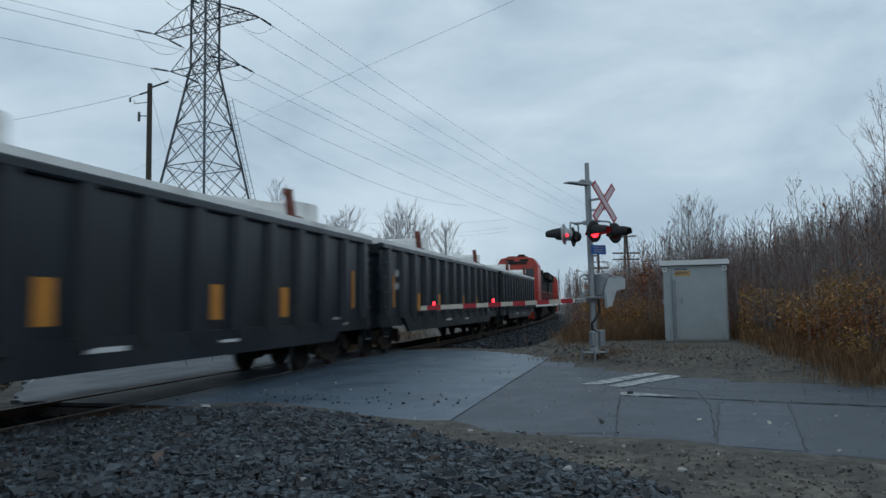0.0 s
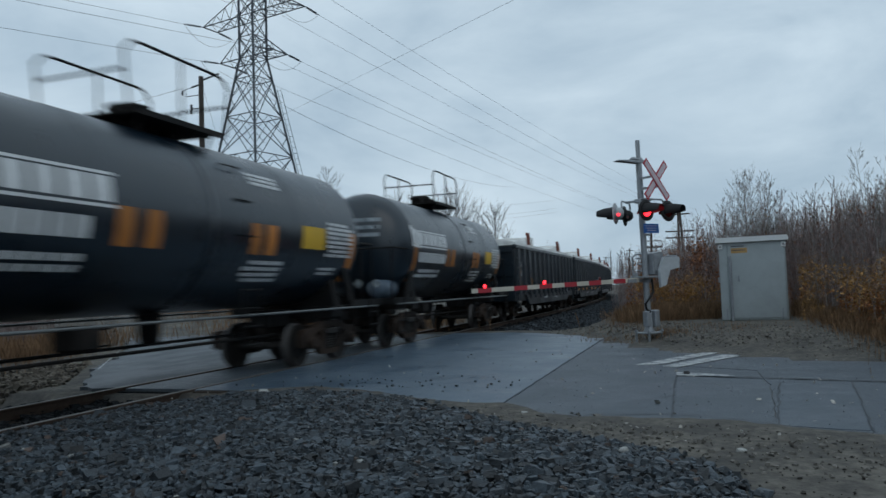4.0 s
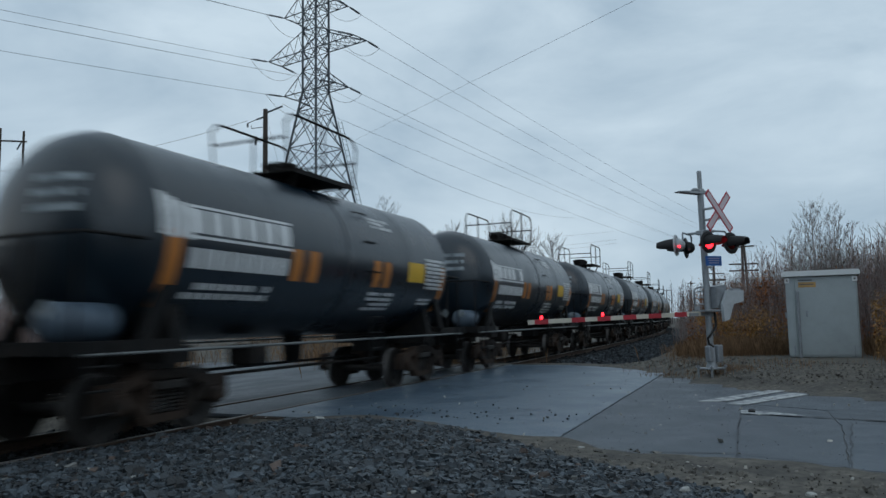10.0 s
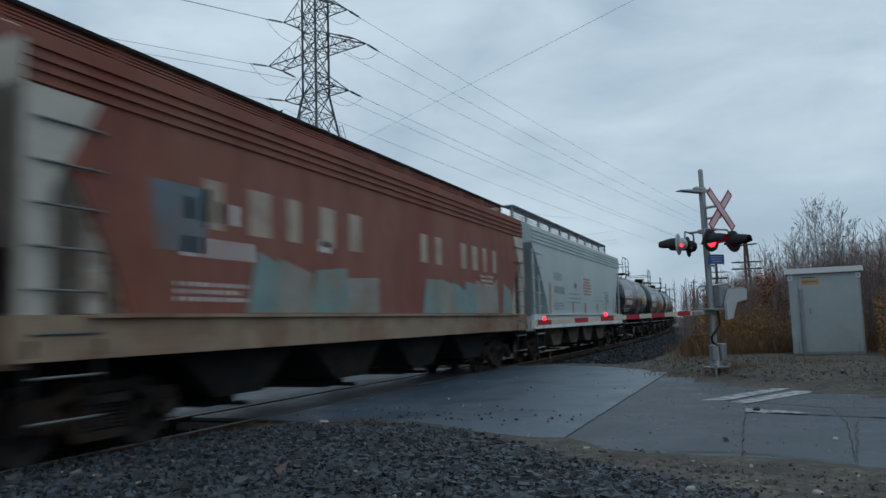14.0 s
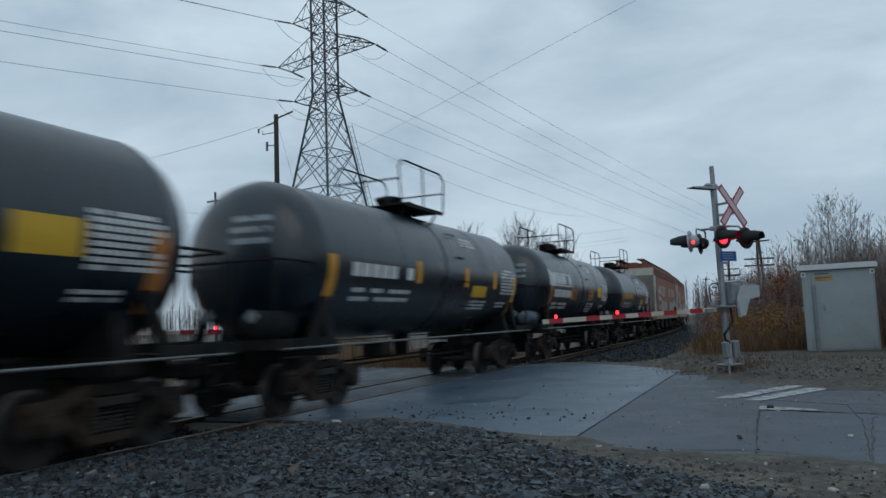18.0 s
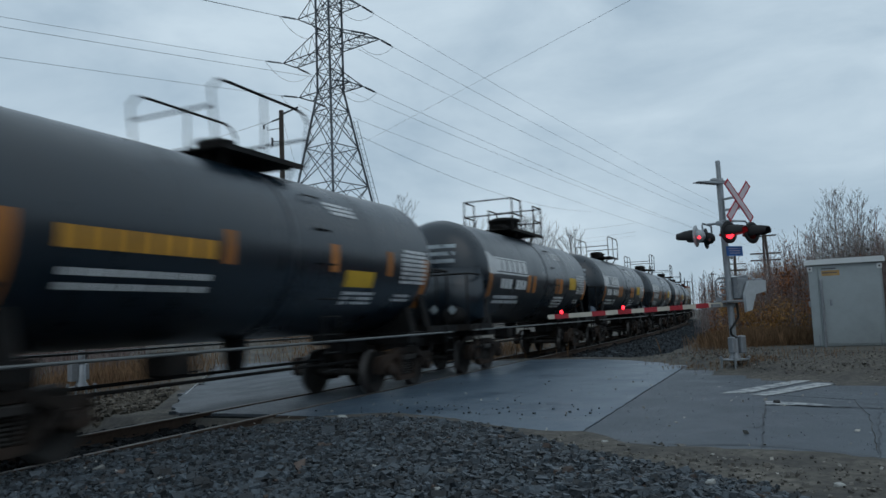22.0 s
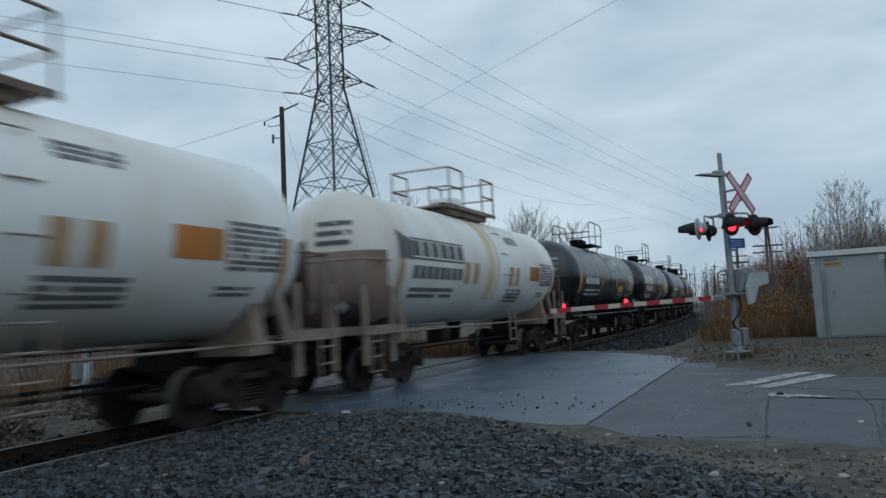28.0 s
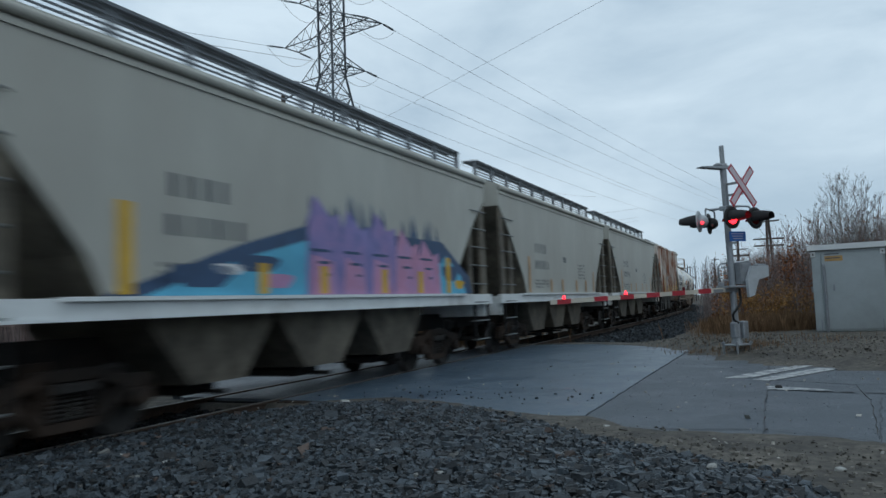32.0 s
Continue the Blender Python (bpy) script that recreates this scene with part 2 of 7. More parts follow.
M_SIGNBACK = mat("dull_sign_back", (0.42, 0.45, 0.47), 0.6, var=0.12, scale=5, dirt=(0.28, 0.30, 0.31), dirt_at=0.6, bump=0.0)
M_SIGNB = mat("blue_sign_sheeting", (0.025, 0.13, 0.42), 0.5, var=0.1, bump=0.0)
M_MATTE = mat("matt_black_hood", (0.012, 0.012, 0.013), 0.7, var=0.2, bump=0.02)
M_LAMPR = glow("red_lamp", (1.0, 0.018, 0.030), 4.5)
M_DARKROAD = mat("dark_asphalt", (0.012, 0.014, 0.016), 0.85, var=0.4, scale=20, bump=0.3, spec=0.1)
M_SHOULDER = mat("ballast_shoulder_stone", (0.034, 0.040, 0.046), 0.9, var=0.7, scale=14, dirt=(0.016, 0.019, 0.022), dirt_at=0.5, dirt_scale=11, bump=1.0, bump_scale=16, spec=0.15)
M_GREYSTONE = mat("dull_shoulder_stone", (0.036, 0.043, 0.050), 0.8, var=0.45, scale=18, bump=0.4, bump_scale=60, island=0.8, spec=0.25)
# Oily stone, darkened further to hold the shade under the train.
M_SHADESTONE = mat("oily_shaded_ballast_stone", (0.017, 0.019, 0.021), 0.85, var=0.4, scale=14, bump=0.4, bump_scale=60, island=0.7, spec=0.12)
M_BROWNSTONE = mat("brown_ballast_stone", (0.078, 0.060, 0.052), 0.85, var=0.35, scale=14, bump=0.4, island=0.6, spec=0.2)
M_PALESTONE = mat("pale_ballast_stone", (0.20, 0.20, 0.19), 0.8, var=0.3, scale=14, bump=0.3, island=0.5, spec=0.3)
M_CROWN = mat("grey_winter_crown", (0.10, 0.098, 0.10), 0.95, var=0.3, scale=3, bump=0.0, island=0.3)
M_LAMPD = mat("unlit_red_lens", (0.10, 0.006, 0.006), 0.15, var=0.1, bump=0.0)
M_REDW = mat("gate_red_stripe", (0.38, 0.022, 0.034), 0.5, var=0.1, bump=0.0)
M_WHTW = mat("gate_white_stripe", (0.52, 0.48, 0.40), 0.5, var=0.1, bump=0.0)
M_TOWER = mat("weathered_lattice_steel", (0.085, 0.10, 0.115), 0.6, 0.4, var=0.2, bump=0.0)
M_WIRE = mat("aluminium_conductor", (0.20, 0.22, 0.24), 0.5, 0.4, var=0.1, bump=0.0)
M_POLE = mat("weathered_wood_pole", (0.060, 0.048, 0.040), 0.9, var=0.35, scale=10, stretch=(1, 1, 0.1), bump=0.3)
M_RAIL = mat("rusty_rail", (0.056, 0.039, 0.030), 0.85, 0.0, var=0.3, scale=8, bump=0.2, spec=0.15)
M_RAILTOP = mat("polished_rail_head", (0.15, 0.135, 0.125), 0.5, 0.8, var=0.15, bump=0.02)
M_TIE = mat("creosoted_tie", (0.035, 0.027, 0.021), 0.9, var=0.35, scale=10, bump=0.4, rand=0.25, spec=0.1)
M_STONE = mat("ballast_stone", (0.031, 0.040, 0.048), 0.52, var=0.5, scale=18, bump=0.4, bump_scale=60, island=0.97, spec=0.5)
# Near-black: shade between the loose stones is put into this bed's colour.
M_BEDSHADE = mat("ballast_bed", (0.013, 0.017, 0.020), 0.9, var=0.6, scale=22, dirt=(0.007, 0.009, 0.010), dirt_at=0.5, dirt_scale=18, bump=1.0, bump_scale=26, spec=0.05)
M_ASPHALT = mat("wet_asphalt", (0.058, 0.094, 0.134), 0.29, dry=0.26, spec=0.55, var=0.5, scale=34, dirt=(0.088, 0.124, 0.160), dirt_at=0.52, dirt_soft=0.16, dirt_scale=0.7, bump=0.16, bump_scale=90)
M_ASPHALT4 = mat("smooth_asphalt_patch", (0.040, 0.058, 0.078), 0.42, dry=0.2, spec=0.45, var=0.5, scale=34, dirt=(0.058, 0.076, 0.096), dirt_at=0.55, dirt_soft=0.16, dirt_scale=0.9, bump=0.16, bump_scale=90)
M_ASPHALT2 = mat("patched_asphalt", (0.041, 0.057, 0.075), 0.44, dry=0.22, spec=0.45, var=0.85, scale=38, dirt=(0.082, 0.098, 0.114), dirt_at=0.54, dirt_soft=0.14, dirt_scale=0.8, bump=0.4, bump_scale=90)
M_ASPHALT3 = mat("weathered_asphalt", (0.038, 0.050, 0.062), 0.50, spec=0.45, dry=0.25, var=0.55, scale=20, dirt=(0.054, 0.062, 0.070), dirt_at=0.55, dirt_scale=0.9, bump=0.2, bump_scale=60, stretch=(1, 0.4, 1))
M_CRACK = mat("dark_sealed_crack", (0.026, 0.033, 0.040), 0.6, var=0.3, bump=0.1)
M_LINE = mat("worn_white_road_paint", (0.46, 0.47, 0.47), 0.6, var=0.2, scale=12, dirt=(0.10, 0.115, 0.13), dirt_at=0.525, dirt_soft=0.08, dirt_scale=5, bump=0.1)
M_DIRT = mat("gravelly_soil", (0.140, 0.127, 0.108), 0.92, spec=0.2, var=0.6, scale=9, dirt=(0.060, 0.058, 0.055), dirt_at=0.52, dirt_soft=0.15, dirt_scale=1.2, bump=0.7, bump_scale=30)
M_GRASS = mat("dry_grass", (0.200, 0.124, 0.072), 0.9, spec=0.1, var=0.3, scale=4, bump=0.0, island=0.5)
M_RUSTLEAF = mat("rust_brown_leaves", (0.25, 0.105, 0.048), 0.9, spec=0.1, var=0.3, scale=3, bump=0.0, island=0.5)
M_YELLEAF = mat("amber_brown_leaves", (0.30, 0.168, 0.064), 0.9, spec=0.1, var=0.3, scale=3, bump=0.0, island=0.5)
M_TWIG = mat("bare_brown_twigs", (0.205, 0.155, 0.145), 0.9, spec=0.1, var=0.3, scale=6, bump=0.0, island=0.5)
M_BIRCH = mat("pale_birch_bark", (0.26, 0.25, 0.235), 0.85, var=0.3, scale=8, dirt=(0.07, 0.06, 0.055), dirt_at=0.58, dirt_scale=5, bump=0.1, island=0.35)
M_BARK = mat("dark_bark", (0.085, 0.066, 0.06), 0.9, spec=0.1, var=0.3, scale=8, bump=0.2, island=0.3)
M_FARWOOD = mat("far_bare_wood", (0.095, 0.080, 0.080), 0.95, spec=0.1, var=0.35, scale=1.2, bump=0.0, island=0.4)
M_RUBBER = mat("black_rubber_cable", (0.012, 0.012, 0.012), 0.6, var=0.2, bump=0.0)


# ---- mesh building ----
class Geo:
    """Collects vertices and faces; each face keeps its material slot and whether it is smooth."""

    def __init__(self):
        self.v, self.f, self.s, self.m, self.slot = [], [], [], [], 0

    def face(self, ids, smooth=False):
        self.f.append(ids)
        self.s.append(smooth)
        self.m.append(self.slot)

    def box(self, c, size, m=None, bevel=0.0):
        hx, hy, hz = size[0] / 2, size[1] / 2, size[2] / 2
        if bevel:
            return self.rbox(c, (hx, hy, hz), bevel, m)
        k = len(self.v)
        for x in (-hx, hx):
            for y in (-hy, hy):
                for z in (-hz, hz):
                    p = Vector((x, y, z))
                    self.v.append(tuple((m @ p if m else p) + Vector(c)))
        for q in ((0, 1, 3, 2), (4, 6, 7, 5), (0, 4, 5, 1), (2, 3, 7, 6), (0, 2, 6, 4), (1, 5, 7, 3)):
            self.face([k + i for i in q])
        return self

    def rbox(self, c, h, b, m=None):
        """A box with chamfered vertical and horizontal edges."""
        k = len(self.v)
        idx = {}
        for sx in (-1, 1):
            for sy in (-1, 1):
                for sz in (-1, 1):
                    for a in range(3):
                        p = [sx * h[0], sy * h[1], sz * h[2]]
                        for j, sg in enumerate((sx, sy, sz)):
                            if j != a:
                                p[j] -= sg * b
                        p = Vector(p)
                        idx[sx, sy, sz, a] = len(self.v)
                        self.v.append(tuple((m @ p if m else p) + Vector(c)))
        for a in range(3):
            o = [j for j in range(3) if j != a]
            for sg in (-1, 1):
                loop = []
                for s1, s2 in ((-1, -1), (1, -1), (1, 1), (-1, 1)):
                    key = [0, 0, 0]
                    key[a], key[o[0]], key[o[1]] = sg, s1, s2
                    loop.append(idx[(*key, a)])
                flip = (sg > 0) == (a == 1)
                self.face(loop[::-1] if flip else loop)
        for a in range(3):
            o = [j for j in range(3) if j != a]
            for s1 in (-1, 1):
                for s2 in (-1, 1):
                    def key(sa, ax):
                        q = [0, 0, 0]
                        q[a], q[o[0]], q[o[1]] = sa, s1, s2
                        return idx[(*q, ax)]
                    self.face([key(-1, o[0]), key(1, o[0]), key(1, o[1]), key(-1, o[1])])
        for sx in (-1, 1):
            for sy in (-1, 1):
                for sz in (-1, 1):
                    self.face([idx[sx, sy, sz, 0], idx[sx, sy, sz, 1], idx[sx, sy, sz, 2]])
        return self

    def tube(self, pts, r, seg=8, caps=True, r2=None):
        """A round bar along points, tapering from r to r2."""
        pts = [Vector(p) for p in pts]
        r2 = r if r2 is None else r2
        rings = []
        for i, p in enumerate(pts):
            d = (pts[min(i + 1, len(pts) - 1)] - pts[max(i - 1, 0)]).normalized()
            up = Vector((0, 0, 1)) if abs(d.z) < 0.9 else Vector((0, 1, 0))
            a = d.cross(up).normalized()
            b = a.cross(d)
            rr = r + (r2 - r) * i / max(1, len(pts) - 1)
            ring = []
            for j in range(seg):
                w = 2 * math.pi * j / seg
                ring.append(len(self.v))
                self.v.append(tuple(p + (a * math.cos(w) + b * math.sin(w)) * rr))
            rings.append(ring)
        for r0, r1 in zip(rings, rings[1:]):
            for j in range(seg):
                self.face([r0[j], r0[(j + 1) % seg], r1[(j + 1) % seg], r1[j]], seg > 4)
        if caps and seg > 2:
            for ring, rev in ((rings[0], False), (rings[-1], True)):
                k = len(self.v)
                self.v += [self.v[i] for i in ring]
                ids = list(range(k, k + seg))
                self.face(ids if rev else ids[::-1])
        return self

    def lathe(self, profile, axis="y", c=(0, 0, 0), seg=24, start=0.0, end=2 * math.pi, smooth=True):
        """Profile (along, radius) turned round an axis through c."""
        full = abs(end - start - 2 * math.pi) < 1e-6
        n = seg if full else seg + 1
        rings = []
        for s, r in profile:
            ring = []
            for j in range(n):
                w = start + (end - start) * j / seg
                a, b = r * math.cos(w), r * math.sin(w)
                p = {"y": (a, s, b), "x": (s, a, b), "z": (a, b, s)}[axis]
                ring.append(len(self.v))
                self.v.append((p[0] + c[0], p[1] + c[1], p[2] + c[2]))
            rings.append(ring)
        for r0, r1 in zip(rings, rings[1:]):
            for j in range(seg):
                k = (j + 1) % n
                self.face([r0[j], r0[k], r1[k], r1[j]], smooth)
        return self

    def prism(self, poly, axis, lo, hi):
        """A polygon pushed along an axis. poly holds the other two coordinates, in x, y, z order."""
        def at(p, a):
            return {"x": (a, p[0], p[1]), "y": (p[0], a, p[1]), "z": (p[0], p[1], a)}[axis]
        k, n = len(self.v), len(poly)
        self.v += [at(p, lo) for p in poly] + [at(p, hi) for p in poly]
        self.face(list(range(k, k + n))[::-1])
        self.face(list(range(k + n, k + 2 * n)))
        for i in range(n):
            j = (i + 1) % n
            self.face([k + i, k + j, k + n + j, k + n + i])
        return self

    def quad(self, *p, smooth=False):
        k = len(self.v)
        self.v += [tuple(q) for q in p]
        self.face(list(range(k, k + len(p))), smooth)
        return self

    def mesh(self, name, mats):
        me = bpy.data.meshes.new(name)
        me.from_pydata(self.v, [], self.f)
        for m in mats if isinstance(mats, (list, tuple)) else [mats]:
            me.materials.append(m)
        me.polygons.foreach_set("use_smooth", self.s)
        me.polygons.foreach_set("material_index", self.m)
        me.update()
        return me


def solid(g):
    """Turns all faces outwards."""
    bm = bmesh.new()
    me = g.mesh("tmp", [])
    bm.from_mesh(me)
    bmesh.ops.recalc_face_normals(bm, faces=bm.faces)
    bm.to_mesh(me)
    bm.free()
    g.f = [list(p.vertices) for p in me.polygons]
    bpy.data.meshes.remove(me)
    return g


def part(name, g, material, parent, label="", fix=True):
    if fix and len(g.f) < 4000:
        solid(g)
    ob = new(name, g.mesh(name, material))
    ob.parent = parent
    if label:
        ob["label"] = label
    return ob


def thing(name, label, category, group="", kind="", m=None):
    ob = tagged(new(name), label, category, group, kind)
    if m is not None:
        ob.matrix_basis = m
    return ob


def plain(name, g, material, label, category, group="", kind="", fix=True):
    if fix and len(g.f) < 4000:
        solid(g)
    return tagged(new(name, g.mesh(name, material)), label, category, group, kind)


# ---- the track's line ----
TRACK_X, CURVE_Y, CURVE_R, CURVE_LEN = -8.45, 40.0, 580.0, 220.0
SPEED = 16.0


def track(s):
    """Place and heading (radians, to the left) at s metres along the line."""
    if s <= CURVE_Y:
        return TRACK_X, s, 0.0
    a = min(s - CURVE_Y, CURVE_LEN) / CURVE_R
    x = TRACK_X - CURVE_R * (1 - math.cos(a))
    y = CURVE_Y + CURVE_R * math.sin(a)
    rest = max(0.0, s - CURVE_Y - CURVE_LEN)
    return x - math.sin(a) * rest, y + math.cos(a) * rest, a


# ---- ground, road and track ----
def smooth_step(a, b, x):
    k = min(1.0, max(0.0, (x - a) / (b - a)))
    return k * k * (3 - 2 * k)


ROAD_FAR = [(-60, 26), (-13.5, 23.6), (-10.6, 22.4), (-7.0, 23.5), (-5.7, 23.6), (-3.65, 22.2), (-2.3, 20.5), (-1.2, 18.2), (-0.3, 16.4), (1.0, 15.6), (2.0, 14.7), (6.0, 13.0), (30, 5.0), (80, -12)]


def along(pts, x):
    for (x0, y0), (x1, y1) in zip(pts, pts[1:]):
        if x <= x1:
            return y0 + (y1 - y0) * (x - x0) / (x1 - x0)
    return pts[-1][1]


def ground_z(x, y):
    """Height of the soil: just under the road, a low bank past it, ballast shoulders along the track, banks added out
    of view.
    """
    d = x - track(y)[0]
    past = y - along(ROAD_FAR, x)
    z = -0.03
    if x > -8:
        z += 0.24 * smooth_step(0.0, 1.7, past) * smooth_step(3.5, 6.5, d) + 0.12 * smooth_step(1.5, 6, past) * smooth_step(4.5, 8, d)
        z += 0.5 * smooth_step(10, 24, d) * smooth_step(3, 14, past) + 5.0 * smooth_step(16, 80, d) * smooth_step(8, 60, past)
        z -= 0.55 * smooth_step(1.0, 6.0, past) * (1 - smooth_step(3.0, 6.5, d))
    else:
        z -= 0.35 * smooth_step(2, 8, past) * (1 - smooth_step(6, 9, -d)) + 0.05
        z += 0.7 * smooth_step(6, 16, -d) * smooth_step(-3, 10, past)
    if y < 9.7:
        z -= 0.62 * (1 - smooth_step(2.9, 4.2, abs(d))) * smooth_step(-9.7, -9.3, -y)
    # Unseen banks added behind and left of the camera to darken reflected horizon.
    z += 5.0 * smooth_step(14, 48, -y + 0.35 * abs(x)) * (1 - smooth_step(-6, 2, y)) * smooth_step(6, 14, abs(d))
    z += 3.5 * smooth_step(26, 60, -d) * (1 - smooth_step(14, 30, y + 0.5 * d + 14)) * smooth_step(4, 14, abs(d))
    return z + 0.035 * noise.noise((x * 0.45, y * 0.45, 0.0)) * smooth_step(0.3, 1.5, past)


def grid_sheet(name, xs, ys, zf, material, label, category, kind="structure"):
    g = Geo()
    for y in ys:
        for x in xs:
            g.v.append((x, y, zf(x, y)))
    w = len(xs)
    for j in range(len(ys) - 1):
        for i in range(w - 1):
            a = j * w + i
            g.face([a, a + 1, a + 1 + w, a + w], True)
    return plain(name, g, material, label, category, kind=kind, fix=False)


gx = [-2500, -900, -400, -200, -120] + [-90 + 3 * i for i in range(22)] + [-24 + 0.75 * i for i in range(56)] + [18 + 3 * i for i in range(24)] + [120, 300, 900, 2500]
gy = [-2500, -900, -300, -120, -60, -30] + [-24 + 3 * i for i in range(8)] + [0.75 * i for i in range(70)] + [53 + 4 * i for i in range(24)] + [160, 220, 400, 900, 2500]
grid_sheet("ground", gx, gy, ground_z, M_DIRT, "bare gravelly soil beside the railway crossing", "ground")


# ---- train ----
def tank_patch(g, y0, y1, a0, a1, r, zc, seg=6):
    """A patch wrapped on the tank's round side; angles in degrees above the middle line."""
    k = len(g.v)
    for i in range(seg + 1):
        w = radians(a0 + (a1 - a0) * i / seg)
        for y in (y0, y1):
            g.v.append((r * math.cos(w), y, zc + r * math.sin(w)))
    for i in range(seg):
        g.face([k + 2 * i, k + 2 * i + 1, k + 2 * i + 3, k + 2 * i + 2], True)


def truck(car, y, name="truck"):
    """A three-piece bogie: two side frames, a bolster and two wheelsets."""
    t = new(name)
    t.parent = car
    t.location = (0, y, 0)
    for sx in (1, -1):
        # cast side frame: top member, raked bottom member, columns and pedestals round open windows
        g = Geo()
        a, b = sx * 1.0 - 0.075, sx * 1.0 + 0.075
        g.prism([(-1.16, 0.60), (-1.14, 0.74), (-0.72, 0.76), (-0.40, 0.88), (0.40, 0.88), (0.72, 0.76), (1.14, 0.74), (1.16, 0.60), (0.70, 0.62), (0.36, 0.75), (-0.36, 0.75), (-0.70, 0.62)], "x", a, b)
        g.prism([(-0.74, 0.60), (-0.62, 0.62), (-0.34, 0.30), (0.34, 0.30), (0.62, 0.62), (0.74, 0.60), (0.66, 0.46), (0.40, 0.19), (-0.40, 0.19), (-0.66, 0.46)], "x", a, b)
        for sy in (1, -1):
            g.box((sx * 1.0, sy * 0.34, 0.54), (0.15, 0.10, 0.50))
            g.prism([(sy * 1.08, 0.62), (sy * 1.20, 0.70), (sy * 1.20, 0.40), (sy * 1.08, 0.36)], "x", a, b)
            g.prism([(sy * 0.66, 0.62), (sy * 0.76, 0.62), (sy * 0.74, 0.38), (sy * 0.66, 0.44)], "x", a, b)
        f = part("side_frame", g, M_TRUCK, t)
        for wy in (-0.89, 0.89):
            g = Geo().box((sx * 1.0, wy, 0.56), (0.17, 0.30, 0.12), bevel=0.02)
            g.lathe([(sx * 1.04, 0.001), (sx * 1.04, 0.12), (sx * 1.17, 0.12), (sx * 1.19, 0.09), (sx * 1.19, 0.001)], "x", (0, wy, 0.46), 12)
            part("axle_bearing", g, M_TRUCK, f)
        g = Geo()
        for k in (-0.18, 0.0, 0.18):
            for q in range(6):
                g.lathe([(0.31 + 0.05 * q, 0.055), (0.325 + 0.05 * q, 0.085), (0.35 + 0.05 * q, 0.055)], "z", (sx * 1.0, k, 0), 8)
        g.box((sx * 1.02, 0, 0.67), (0.24, 0.56, 0.12), bevel=0.02)
        part("spring_nest", g, M_WHEEL, f)
    g = Geo().box((0, 0, 0.66), (2.0, 0.42, 0.26)).box((0, 0, 0.86), (0.8, 0.5, 0.16))
    part("bolster", g, M_TRUCK, t)
    for wy in (-0.89, 0.89):
        g = Geo()
        g.tube([(-0.95, 0, 0), (0.95, 0, 0)], 0.075, 10)
        for sx in (1, -1):
            x = sx * 0.72
            g.lathe([(x - sx * 0.05, 0.08), (x - sx * 0.05, 0.30), (x - sx * 0.02, 0.40), (x - sx * 0.065, 0.455), (x - sx * 0.03, 0.465)], "x", (0, 0, 0), 28)
            g.slot = 1
            g.lathe([(x - sx * 0.03, 0.465), (x - sx * 0.01, 0.43), (x + sx * 0.075, 0.42)], "x", (0, 0, 0), 28)
            g.slot = 0
            g.lathe([(x + sx * 0.075, 0.42), (x + sx * 0.06, 0.36), (x + sx * 0.02, 0.33), (x + sx * 0.03, 0.16), (x + sx * 0.08, 0.08)], "x", (0, 0, 0), 28)
            for k in range(3):
                w = 2 * math.pi * k / 3
                g.box((x + sx * 0.045, 0.24 * math.cos(w), 0.24 * math.sin(w)), (0.02, 0.05, 0.05))
        ws = part("wheelset", g, [M_WHEEL, M_TREAD], t)
        ws.location = (0, wy, 0.42)
    return t


def coupler(car, y, sy):
    g = Geo().box((0, y - sy * 0.35, 0.88), (0.22, 0.7, 0.2)).box((0.03, y + sy * 0.02, 0.88), (0.3, 0.26, 0.3), bevel=0.05)
    g.tube([(0.35, y - sy * 0.5, 0.85), (0.36, y - sy * 0.2, 0.55), (0.30, y + sy * 0.1, 0.5)], 0.03, 6)
    part("coupler", g, M_UNDER, car)


def letters(g, y0, y1, a0, a1, r, zc, n, rnd, flat=False, fill=(0.8, 0.9)):
    """Lettering as plain bars, one to a character. On a flat side a0, a1 are heights and r the side's x."""
    step = (y1 - y0) / n
    for i in range(n):
        if n > 5 and rnd.random() < 0.06:
            continue
        p0, p1 = y0 + step * (i + 0.07), y0 + step * (i + rnd.uniform(*((0.38, 0.62) if flat and n > 3 else fill)))
        if flat:
            g.quad((r, p0, a0), (r, p1, a0), (r, p1, a1), (r, p0, a1))
        else:
            tank_patch(g, p0, p1, a0, a1, r, zc, 2)


